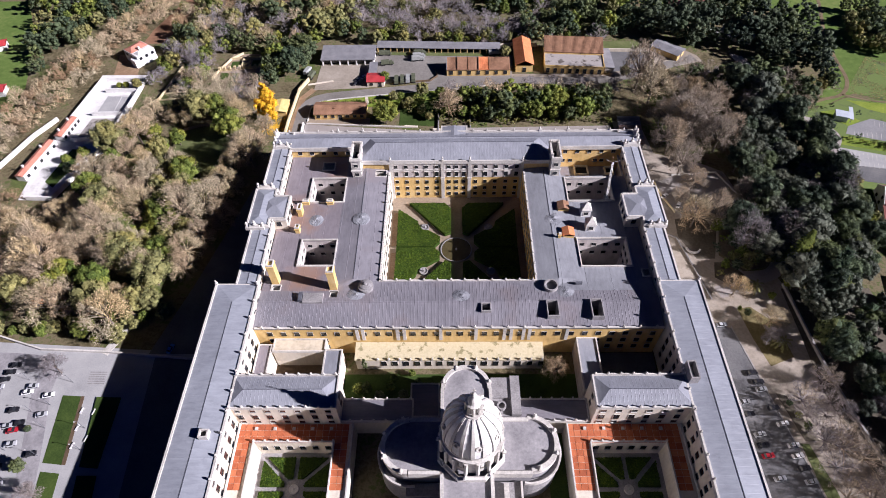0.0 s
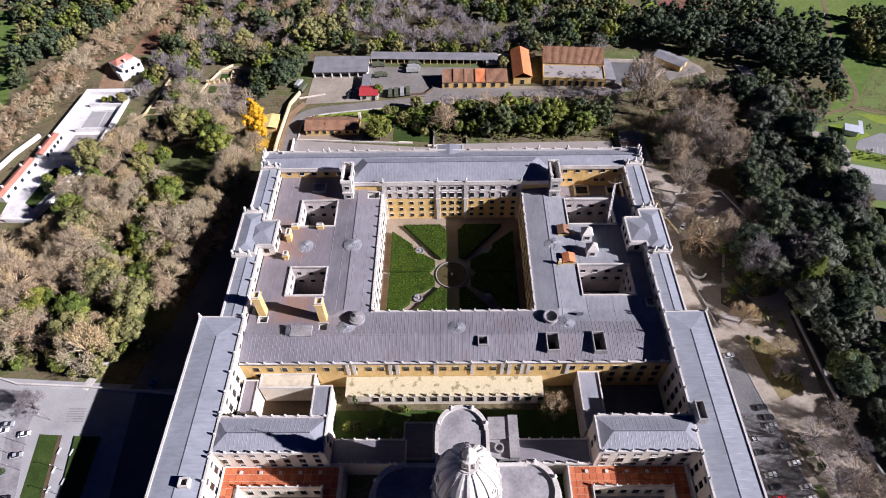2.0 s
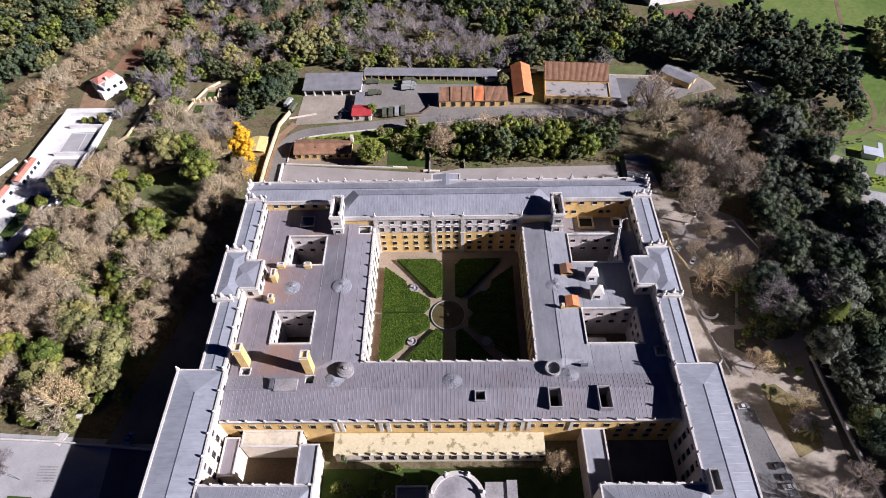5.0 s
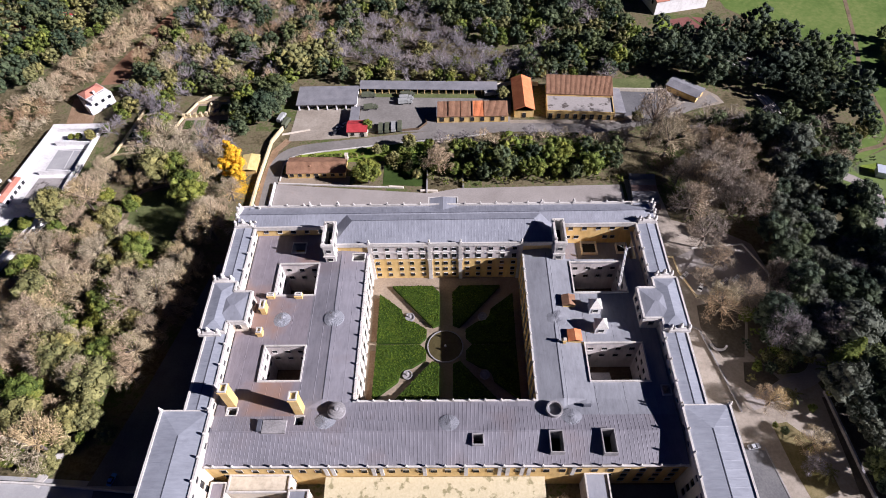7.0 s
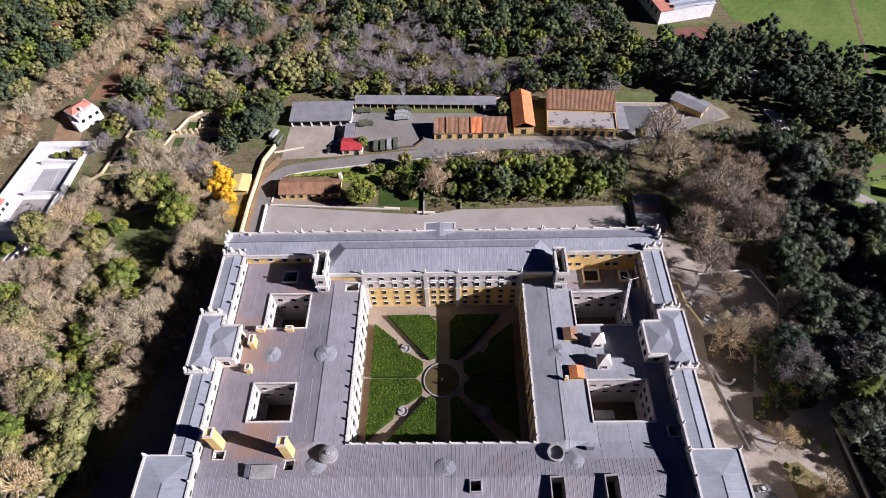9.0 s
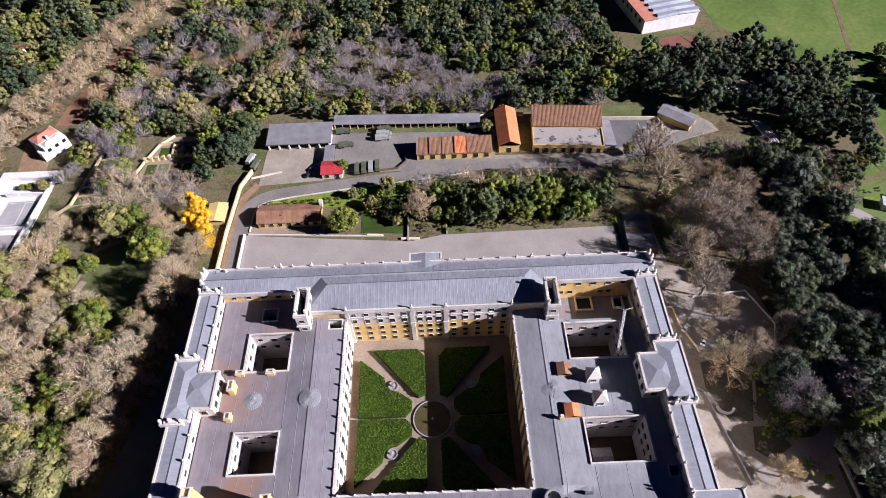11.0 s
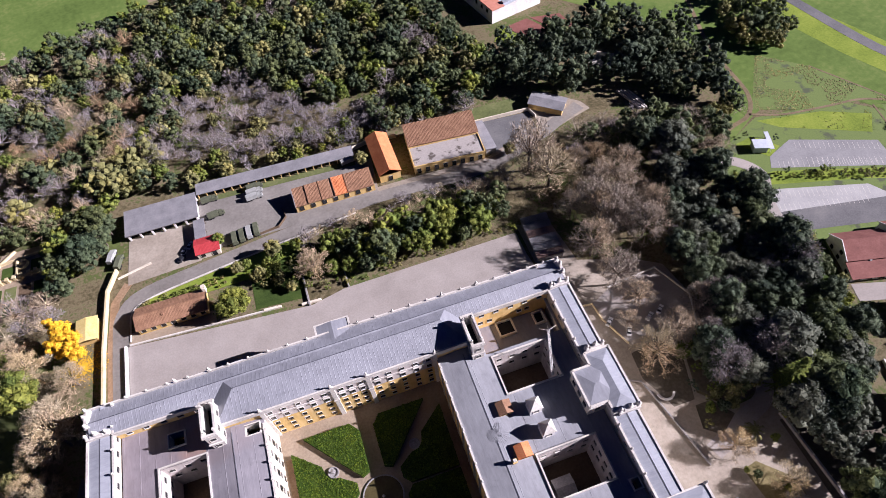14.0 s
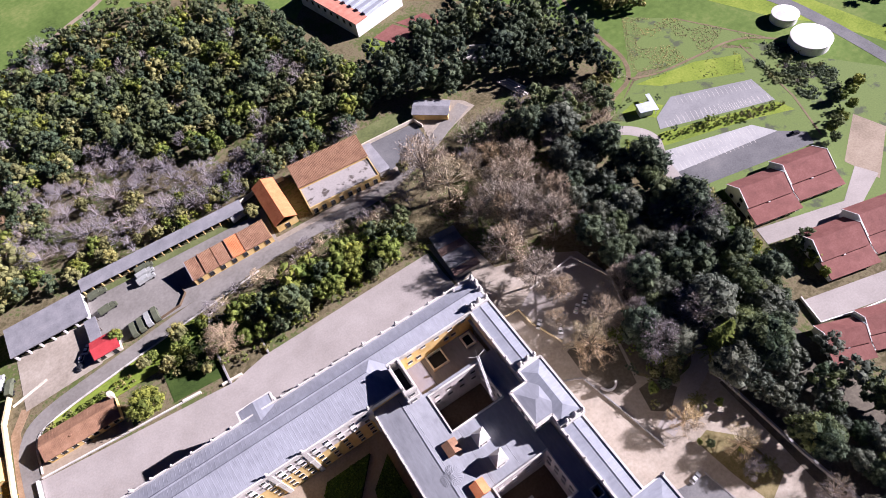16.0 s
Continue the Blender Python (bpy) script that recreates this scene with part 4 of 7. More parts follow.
edges(inner, "low_parapet", [((a - 0.3, c), (a - 0.3, d)), ((b + 0.3, c), (b + 0.3, d)), ((a - 0.6, c - 0.3), (b + 0.6, c - 0.3)), ((-75, -21.7), (75, -21.7))], 0.6, LOW - 0.3, LOW + 0.55, STONE, "pale stone edge of the low roofs")
posts(inner, POST, (-29, -0.3), (29, -0.3), 5.3, LOW + 0.2, "parapet_post")
posts(inner, POST, (30.3, 2), (30.3, 58), 5.6, LOW + 0.2, "parapet_post")
posts(inner, POST, (-30.3, 2), (-30.3, 58), 5.6, LOW + 0.2, "parapet_post")
posts(inner, POST, (-72, -21.7), (72, -21.7), 6.0, LOW + 0.2, "parapet_post")
for x0, x1, y0, y1 in WELLS:
    bm = bmesh.new()
    ring(bm, x0 - T, x1 + T, y0 - T, y1 + T, 0.0, LOW - 0.5, T)
    well = part("light_well", bm, PINKISH, inner, "pale stained walls of a light well")
    bm = bmesh.new()
    ring(bm, x0 - 0.5, x1 + 0.5, y0 - 0.5, y1 + 0.5, LOW - 0.1, LOW + 0.75, 0.5)
    part("rim", bm, STONE, well, "raised pale rim")
    part("well_floor", boxes((x0, x1, y0, y1, 0.0, 0.2)), SOIL, well)
    n = 3 if x1 - x0 < 16 else 4
    for k in range(n):
        x = x0 + (x1 - x0) * (k + 0.5) / n
        for z in (14.6, 9.6):
            put_window(well, WIN_SMALL, x, y1, z, 0)
            yy = y0 + (y1 - y0) * (k + 0.5) / n
            put_window(well, WIN_SMALL, x0, yy, z, 90)
            put_window(well, WIN_SMALL, x1, yy, z, -90)
part("well_outbuilding", gable(boxes((52.0, 58.0, 8.0, 14.0, 0.2, 8.0)), 52, 58, 8, 14, 8.0, 1.2, "x", 0.3), GREYSTONE, inner, "small grey-roofed building in the light well")
for x0, x1, y0, y1 in SLOTS:
    tall = y1 < 0 and x0 > 0
    zt = LOW + (2.9 if tall and x0 > 20 else 2.2 if tall else 0.8)
    bm = bmesh.new()
    ring(bm, x0 - 0.35, x1 + 0.35, y0 - 0.35, y1 + 0.35, LOW - 4.0, zt, 0.35)
    part("roof_shaft", bm, STONE if not tall else GREYSTONE, inner, "open roof shaft with a pale rim")
    # Black floor paints the shade deep in the shaft.
    part("shaft_shade_floor", boxes((x0, x1, y0, y1, LOW - 6.0, LOW - 5.9)), DARK, inner)

# south facade of the inner block with its white pilasters
x = -70.0
k = 0
while x < 73:
    if -46 < x < 44:
        put_window(inner, WIN_MID, x, -21.62, 14.2, 0)
    else:
        for z in (14.2, 9.5, 5.0):
            put_window(inner, WIN_MID, x, -21.62, z, 0)
    x += 5.0 if abs(x) > 30 else 4.4
    k += 1
for x in (-37.5, -35.3, -22.5, -20, -6.5, 6.5, 17.0, 19.5, 24.0, 26.2, 40.0):
    part("pilaster", boxes((x - 0.6, x + 0.6, -22.0, -21.61, 10.0, LOW - 0.5)), STONE, inner, "white stone pilaster")

# tall narrow towers
for x, s in ((-44.3, 1), (43.5, -1)):
    bm = bmesh.new()
    ring(bm, x - 2.0, x + 2.0, 56.8, 68.3, LOW - 5, 29.0, 0.75)
    ring(bm, x - 2.4, x + 2.4, 56.4, 68.7, 28.2, 29.0, 0.42)
    ring(bm, x - 2.4, x + 2.4, 56.4, 68.7, 22.2, 22.8, 0.42)
    ring(bm, x - 2.3, x + 2.3, 56.5, 68.6, 29.0, 29.6, 0.7)
    tower = part("roof_tower", bm, STONE, palace, "tall narrow limestone tower, open at the top")
    # Solid black block stands for the shade in the tower's hollow.
    part("shaft", boxes((x - 1.2, x + 1.2, 57.6, 67.5, LOW - 5, 24.0)), DARK, tower, "black block standing for the shade in the open shaft")
    for y in (58.2, 66.9):
        for px in (x - 1.6, x + 1.6):
            ob = new("finial", POST)
            ob.parent = tower
            ob.matrix_basis = pose(px, y, 29.5)
    for z in (20.3, 25.5):
        put_window(tower, WIN_SMALL, x, 56.8, z, 0)
        for y in (60, 65):
            put_window(tower, WIN_SMALL, x + 2.0 * s, y, z, 90 * s)


# cross wings beside the church
for x0, x1, hx in ((-76.0, -40.5, "r"), (44.5, 76.0, "l")):
    cross = part("cross_wing", boxes((x0, x1, -54.5, -43.5, 0.0, EAVE - 0.3)), CREAM, palace, "cream cross wing with rows of windows")
    part("cornice", boxes((x0, x1 + 0.4, -55, -43, EAVE - 1, EAVE) if hx == "r" else (x0 - 0.4, x1, -55, -43, EAVE - 1, EAVE)), STONE, cross)
    lead_roof(cross, "cross_roof", x0 + 0.2, x1 - 0.2, -54.5, -43.5, EAVE - 0.1, 1.6, "x", 4.5, LEAD_Y, "lead-grey sheet roof with raised seams")
    edges(cross, "parapet", [((x0, -54.9), (x1, -54.9)), ((x0, -43.1), (x1, -43.1)), ((x1, -55), (x1, -43)) if hx == "r" else ((x0, -55), (x0, -43))], 0.5, EAVE, EAVE + 0.7, STONE)
    posts(cross, POST, (x0 + 1, -54.9), (x1 - 1, -54.9), 4.4, EAVE + 0.3, "parapet_post")
    posts(cross, POST, (x0 + 1, -43.1), (x1 - 1, -43.1), 4.4, EAVE + 0.3, "parapet_post")
    for k in range(7):
        x = x0 + 2.6 + k * 5.0
        for z, me in ((19.8, WIN_SMALL), (15.4, WIN_TALL), (11.5, WIN_SMALL)):
            put_window(cross, me, x, -54.5, z, 0)
        put_window(cross, WIN_MID, x, -43.5, 17, 180)
    xe, fe = (x1, 90) if hx == "r" else (x0, -90)
    for z in (19.5, 14.5, 9.0):
        put_window(cross, WIN_MID, xe, -49, z, fe)
bm = bmesh.new()
ring(bm, 75.6, 78.6, -46.5, -40.0, EAVE - 2, EAVE + 4.2, 0.4)
part("stair_shaft", bm, GREYSTONE, palace, "dark open stair shaft with a stone rim")

# chimneys and small roof structures
def chimney(x, y, w, l, z0, z1, label):
    ob = part("chimney", boxes((x - w / 2, x + w / 2, y - l / 2, y + l / 2, z0, z1), (x - w / 2 - 0.25, x + w / 2 + 0.25, y - l / 2 - 0.25, y + l / 2 + 0.25, z1, z1 + 0.6)), YELLOW, palace, label)
    bm = bmesh.new()
    ring(bm, x - w / 2, x + w / 2, y - l / 2, y + l / 2, z1 + 0.6, z1 + 1.4, 0.35)
    part("cap", bm, STONE, ob, "pale stone cap")
    return ob


chimney(-70.4, -0.6, 2.7, 3.0, 14, 29.0, "tall ochre chimney stack with a stone cap")
chimney(-47.6, -3.4, 2.7, 3.0, 14, 29.0, "tall ochre chimney stack with a stone cap")
chimney(-66.4, 35.4, 1.8, 3.4, 17, 21.6, "ochre chimney stack")
chimney(-66.1, 25.4, 1.8, 2.2, 17, 20.2, "short ochre chimney stack")
chimney(-65.0, 41.0, 2.6, 1.3, 17, 19.4, "short ochre chimney stack")
chimney(-54.6, 41.0, 2.6, 1.3, 17, 19.4, "short ochre chimney stack")
chimney(41.5, 20.5, 1.0, 0.8, 18, 20.6, "small pale chimney")
for x, y, mat, lab in ((45.3, 22.8, TILE_ORANGE, "bright orange tiled hatch house"), (45.0, 37.4, TILE, "brown tiled hatch house")):
    hh = part("hatch_house", boxes((x - 2.2, x + 2.2, y - 2.0, y + 2.0, LOW, LOW + 2.0)), YELLOW, palace, lab)
    part("roof", gable(bmesh.new(), x - 2.2, x + 2.2, y - 2.0, y + 2.0, LOW + 2.0, 0.9, "y", 0.3), mat, hh, lab)
for x, y in ((54.0, 34.6), (54.8, 26.4)):
    bm = boxes((x - 2.0, x + 2.0, y - 1.8, y + 1.8, LOW - 0.5, LOW + 3.6), (x - 2.3, x + 2.3, y - 2.1, y + 2.1, LOW + 3.6, LOW + 4.0))
    dorm = part("roof_turret", bm, WHITEWASH, palace, "white square roof turret")
    bm = bmesh.new()
    lathe(bm, [(3.1, LOW + 4.0), (0.4, LOW + 6.6), (0.4, LOW + 7.0), (0, LOW + 7.3)], 4, x, y, (45, 405))
    part("turret_roof", bm, STONE, dorm, "pale pyramid roof")
    put_window(dorm, WIN_SMALL, x, y - 1.8, LOW + 1.9, 0)
for x, y in ((-59.5, 31.5), (-40.3, 31.3), (-38.8, -8.2), (1.2, -9.0), (40.7, -7.0), (40.2, 30.5)):
    bm = bmesh.new()
    z = low_height(x, y)
    lathe(bm, [(3.7, z - 0.9), (3.6, z - 0.12), (2.2, z + 0.2), (0.5, z + 0.46), (0, z + 0.5)], 28, x, y)
    cup = part("shallow_cupola", bm, LEAD_SMOOTH, palace, "shallow round lead cupola with radial seams")
    bm = bmesh.new()
    for k in range(28):
        d = Vector((math.cos(k * math.pi / 14), math.sin(k * math.pi / 14), 0))
        o, t = Vector((x, y, 0)), Vector((-d.y, d.x, 0))
        for (r0, h0), (r1, h1) in (((3.6, -0.1), (2.2, 0.2)), ((2.2, 0.2), (0.5, 0.46))):
            seam_strip(bm, o + d * r0 + Vector((0, 0, z + h0)), o + d * r1 + Vector((0, 0, z + h1)), t, 0.07, 0.07)
    tagged(part("seam_ribbing", bm, LEAD_SMOOTH, cup), kind="stuff")
for x, y, shut in ((-35.2, -4.2, True), (35.4, -4.0, False)):
    z = low_height(x, y)
    bm = bmesh.new()
    if shut:
        lathe(bm, [(2.7, z - 0.4), (2.7, z + 1.6), (2.95, z + 1.6), (2.95, z + 2.0), (2.2, z + 2.3), (2.2, z + 2.5), (1.2, z + 2.9), (0.7, z + 2.9), (0.6, z + 3.4), (0, z + 3.5)], 24, x, y)
    else:
        lathe(bm, [(2.7, z - 0.4), (2.7, z + 1.8), (2.2, z + 1.8), (2.2, z - 1.0), (0, z - 1.0)], 24, x, y)
    part("round_lantern", bm, GREYSTONE, palace, "round stone roof lantern" if shut else "round open roof shaft")
part("roof_platform", boxes((-58.6, -51.0, -11.6, -7.2, LOW, LOW + 2.1)), GREYSTONE, palace, "flat weathered roof platform")
part("roof_hatch", boxes((-60.2, -58.9, -11.0, -7.2, LOW, LOW + 2.7)), ROLL, palace, "dark leaning roof hatch")
bm = bmesh.new()
ring(bm, -81.9, -78.9, -65.6, -62.8, EAVE, EAVE + 2.6, 0.45)
part("wing_skylight", bm, STONE, palace, "pale square roof shaft")
# Black block below the rim stands for the shade inside.
part("skylight_shade_floor", boxes((-81.5, -79.3, -65.2, -63.2, EAVE, EAVE + 1.3)), DARK, palace)
part("vent_pipe", boxes((63.0, 63.5, -14.5, -11.6, LOW + 0.3, LOW + 1.0)), WHITEWASH, palace, "white vent pipe lying on the roof")
part("vent_box", boxes((45.0, 47.4, -2.9, -2.3, LOW + 0.6, LOW + 2.0)), ROLL, palace, "dark roof vent")

# lattice mast beside a light well
mast = thing("lattice_mast", "pale steel lattice mast leaning over a light well", "mast")
bm = bmesh.new()
base, top = Vector((64.5, 43.0, LOW)), Vector((66.8, 53.5, LOW + 11.5))
for k in range(3):
    o = Vector((0.45 * math.cos(2.1 * k), 0.45 * math.sin(2.1 * k), 0))
    limb_a, limb_b = base + o, top + o
    d = (limb_b - limb_a)
    for j in range(14):
        p, q = limb_a + d * j / 14, limb_a + d * (j + 1) / 14
        seam_strip(bm, p, q, Vector((1, 0, 0)), 0.09, 0.1)
        o2 = Vector((0.45 * math.cos(2.1 * (k + 1)), 0.45 * math.sin(2.1 * (k + 1)), 0))
        seam_strip(bm, p, base + o2 + d * (j + 1) / 14, Vector((1, 0, 0)), 0.06, 0.07)
for dx, dy in ((3.2, 0.8), (-2.6, 1.4), (0.8, 3.0)):
    seam_strip(bm, top, top + Vector((dx, dy, 0.4)), Vector((0, 1, 0)), 0.08, 0.1)
part("lattice", bm, WHITEWASH, mast)

# lower buildings between the inner block and the church
terrace = part("vaulted_terrace", boxes((-38.5, 31.5, -28.6, -21.7, 0.0, 7.4)), CREAM, palace, "sunlit weathered terrace on an arcade")
part("terrace_roof", sheet([-38.7, -20, 0, 16, 31.7], [-29.0, -25.0, -21.8], lambda x, y: 7.5 + 0.9 * (y + 29) / 7.2), STAINED, terrace, "blotched pale plaster roof")
posts(terrace, POST, (-30, -28.9), (31, -28.9), 4.2, 7.4, "parapet_post")
for k in range(15):
    put_window(terrace, WIN_TALL, -28 + k * 4.2, -28.62, 4.4, 0)
for name, x0, x1, y0, y1, z, wall, roof, lab in (
    ("court_lean_to", -74.6, -69.6, -36.5, -24.0, 10.0, CREAM, RUST_Y, "lean-to with a brown sheet roof"),
    ("court_gallery", -69.0, -49.5, -27.0, -21.7, 10.2, CREAM, PLASTER, "gallery with a blotched plaster roof"),
    ("narrow_annex", -49.3, -43.0, -43.0, -26.5, 10.5, CREAM, LEAD_Y, "narrow annex with a grey roof"),
    ("narrow_annex", 44.0, 51.3, -43.0, -21.7, 10.5, PINKISH, LEAD_Y, "narrow annex with a grey roof"),
    ("corridor", -42.5, -16.0, -54.0, -45.8, 10.0, CREAM, MAUVE_X, "low corridor with a dark roof"),
    ("corridor", 20.0, 44.3, -54.0, -45.8, 10.0, CREAM, MAUVE_X, "low corridor with a dark roof"),
    ("sacristy", -17.0, -7.0, -52.0, -39.5, 9.0, GREYSTONE, MAUVE_X, "low grey sacristy block"),
):
    b = part(name, boxes((x0, x1, y0, y1, 0, z)), wall, palace, lab)
    part("flat_roof", boxes((x0 + 0.4, x1 - 0.4, y0 + 0.4, y1 - 0.4, z + 0.004, z + 0.25)), roof, b)
    bm = bmesh.new()
    ring(bm, x0 - 0.15, x1 + 0.15, y0 - 0.15, y1 + 0.15, z - 0.5, z + 0.75, 0.5)
    part("parapet", bm, STONE, b)
    if name == "corridor":
        posts(b, POST, (x0 + 1, y0 + 0.1), (x1 - 1, y0 + 0.1), 4.0, z + 0.4, "parapet_post")
        posts(b, POST, (x0 + 1, y1 - 0.1), (x1 - 1, y1 - 0.1), 4.0, z + 0.4, "parapet_post")
structure("church_garden", poly([(-42.9, -45.7), (43.9, -45.7), (43.9, -31), (-42.9, -31)], -0.3, 0.06), LAWN, "grass court behind the church")
structure("court_paving_north", poly([(-75, -43), (-49.5, -43), (-49.5, -22), (-75, -22)], -0.3, 0.05), SOIL, "dark paved court")
structure("court_paving_south", poly([(51.5, -43), (75, -43), (75, -22), (51.5, -22)], -0.3, 0.05), ASPHALT, "dark paved court")

# terracotta terraces round the two cloisters
for x0, x1, in0, in1, strip in ((-75.0, -36.0, -69.0, -42.2, -36.0), (36.2, 75.0, 43.6, 68.6, 36.2)):
    bm = boxes((x0, x1, -61.2, -54.6, 0.0, 10.0), (x0, in0, -110, -61.2, 0.0, 10.0), (in1, x1, -110, -61.2, 0.0, 10.0))
    clo = part("cloister_range", bm, CREAM, palace, "cloister range under a terracotta terrace")
    nx = int((x1 - x0) / 2.2)
    ny = 26
    tile = bpy.data.meshes.new("paving_slab")
    bm = bmesh.new()
    box(bm, -1.07, 1.07, -1.07, 1.07, 0, 0.10, 0.03)
    tile = mesh_of(bm, "paving_slab", SLAB)
    for i in range(nx):
        for j in range(10):
            x, y = x0 + 1.2 + i * 2.2, -55.9 - j * 2.2
            if y < -61.2 + 0.9 and in0 - 0.6 < x < in1 + 0.6:
                continue
            ob = new("paving_slab", tile)
            ob.parent = clo
            ob.matrix_basis = pose(x, y, 10.0)
    bm = bmesh.new()
    ring(bm, in0 - 0.3, in1 + 0.3, -110, -60.9, 9.5, 10.9, 0.4)
    for xx in (x0 + 0.2, x1 - 0.2):
        line_box(bm, (xx, -110), (xx, -54.8), 0.5, 10.0, 11.0)
    part("terrace_parapet", bm, STONE, clo, "pale stone parapet")
    posts(clo, POST, (in0, -61.0), (in1, -61.0), 3.6, 10.4, "parapet_post")
    for k in range(5):
        part("roof_hatch", boxes((x0 + 5.5 + k * 6.4, x0 + 6.5 + k * 6.4, -57.0, -56.0, 10.05, 10.6)), STONE, clo, "small pale skylight box")
    for k in range(6):
        put_window(clo, WIN_TALL, in0 + 2.5 + k * (in1 - in0 - 5) / 5, -61.2, 5.5, 0)
    structure("cloister_garden", poly([(in0, -110), (in1, -110), (in1, -61.2), (in0, -61.2)], -0.3, 0.06), GREYSTONE, "paved cloister garden")
    cx, cy = (in0 + in1) / 2, -73.5
    hx, hy = (in1 - in0) / 2 - 1.8, 10.6
    for ex, ey in ((1, 0), (-1, 0), (0, 1), (0, -1)):
        for side in (1, -1):
            reach, other = (hx, hy) if ex else (hy, hx)
            loc = [(3.4, 0.8), (reach, 0.8), (reach, other - 1.1), (3.4, 3.4 * other / reach - 1.1)]
            hedge("cloister_bed", [(cx + u * ex - side * v * ey, cy + u * ey + side * v * ex) for u, v in loc][::side], 0.8, HEDGE, "dark clipped planting bed")
    bm = bmesh.new()
    lathe(bm, [(1.6, 0), (1.6, 0.8), (1.3, 0.8), (1.3, 0.5), (0.3, 0.5), (0.3, 1.6), (0, 1.7)], 16, cx, cy)
    tagged(part("cloister_fountain", bm, STONE), "small round stone fountain", "fountain")
structure("passage_lawn", poly([(30.0, -110), (36, -110), (36, -54), (30, -54)], -0.3, 0.07), LAWN, "mown grass strip beside the church")

# ---------------------------------------------------------------- church
church = thing("church", "limestone basilica with a ribbed dome and lantern", "church")
bm = boxes((-16.0, 22.0, -75.0, -58.0, 0, 20.5), (-5.7, 9.6, -120.0, -75.0, 0, 20.5), (-5.6, 10.2, -58, -47, 0, 20.5))
part("body", bm, PALE_ROOF, church, "weathered grey stone body and roofs")
for r, ax, ay in ((8.5, -16, -66.5), (8.5, 22, -65.5), (7.9, 2.3, -47)):
    bm = bmesh.new()
    lathe(bm, [(r, 0), (r, 20.52), (0, 20.92)], 28, ax, ay)
    part("apse", bm, PALE_ROOF, church, "round apse with a grey stone roof")


def rim(bm, cx, cy, r0, r1, z0, z1, a0, a1, seg=24):
    lathe(bm, [(r1, z0), (r1, z1), (r0, z1), (r0, z0)], seg, cx, cy, (a0, a1))


bm = bmesh.new()
rim(bm, -16, -66.5, 7.6, 9.1, 18.5, 21.6, 92, 268)
rim(bm, 22, -65.5, 7.6, 9.1, 18.5, 21.6, -92, 92)
rim(bm, 2.3, -47, 7.1, 8.4, 18.5, 21.6, -2, 182)
for p, q in (((-16, -58.0), (-5.6, -58.0)), ((10.2, -58.0), (22, -58.0)), ((-16, -75.0), (-5.7, -75.0)), ((9.6, -75.0), (22, -75.0)), ((-5.7, -120), (-5.7, -75)), ((9.6, -120), (9.6, -75)), ((-5.7, -58), (-5.7, -47)), ((10.3, -58), (10.3, -47))):
    line_box(bm, p, q, 1.1, 18.5, 21.5)
part("parapet", bm, STONE, church, "heavy pale parapet")
bm = bmesh.new()
rim(bm, -16, -66.5, 8.8, 10.4, 0, 13.5, 80, 280)
rim(bm, 22, -65.5, 8.8, 10.4, 0, 13.5, -100, 100)
box(bm, -17, -5.8, -79.5, -75.6, 0, 13.5)
box(bm, 9.8, 19.0, -120, -75.6, 0, 14.5)
box(bm, -15.0, -5.8, -120, -79.5, 0, 12.0)
part("ambulatory", bm, GREYSTONE, church, "lower ring of chapels")
bm = bmesh.new()
rim(bm, -16, -66.5, 10.1, 10.7, 13.0, 14.6, 80, 280)
rim(bm, 22, -65.5, 10.1, 10.7, 13.0, 14.6, -100, 100)
line_box(bm, (19.0, -120), (19.0, -75.6), 0.6, 14.5, 15.6)
line_box(bm, (14.2, -120), (14.2, -76.5), 1.5, 14.5, 16.2)
part("chapel_parapet", bm, STONE, church, "pale chapel parapet")


def volute(x, y, turn, z=21.4):
    """A small scrolled ornament standing on the parapet."""
    bm = bmesh.new()
    box(bm, -0.45, 0.45, -0.9, 0.9, z - 0.2, z + 0.5)
    lathe(bm, [(0.5, z + 0.5), (0.62, z + 0.8), (0.3, z + 1.1), (0.45, z + 1.5), (0, z + 1.9)], 8, 0, 0)
    ob = part("volute", bm, STONE, church, "scrolled stone ornament")
    ob.matrix_basis = pose(x, y, 0, 0, 0, turn)


for k in range(4):
    a = radians(-75 + 50 * k)
    volute(22 + 8.6 * math.cos(a), -65.5 + 8.6 * math.sin(a), math.degrees(a) + 90)
    volute(-16 - 8.6 * math.cos(a), -66.5 + 8.6 * math.sin(a), 90 - math.degrees(a))
for k in range(4):
    a = radians(15 + 50 * k)
    volute(2.3 + 7.9 * math.cos(a), -47 + 7.9 * math.sin(a), math.degrees(a) + 90)
bm = boxes((11.0, 20.5, -53.8, -40.0, 0, 14.0), (17.6, 20.8, -53.8, -39.6, 14.0, 15.6), (11.0, 17.6, -47.5, -40.0, 14.0, 15.0))
rim(bm, 14.3, -50.5, 1.1, 1.6, 14, 15.5, 0, 360, 14)
part("side_chapel", bm, GREYSTONE, church, "grey stone side chapel block")
DX, DY = 3.3, -67.3
bm = bmesh.new()
lathe(bm, [(11.2, 18), (11.2, 22.5), (10.4, 22.8), (10.4, 24)], 8, DX, DY, (22.5, 382.5))
lathe(bm, [(8.7, 24), (8.7, 33.2), (9.6, 33.4), (9.6, 34.2), (8.9, 34.3), (8.9, 35.6)], 32, DX, DY)
drum = part("drum", bm, STONE, church, "round drum with paired columns")
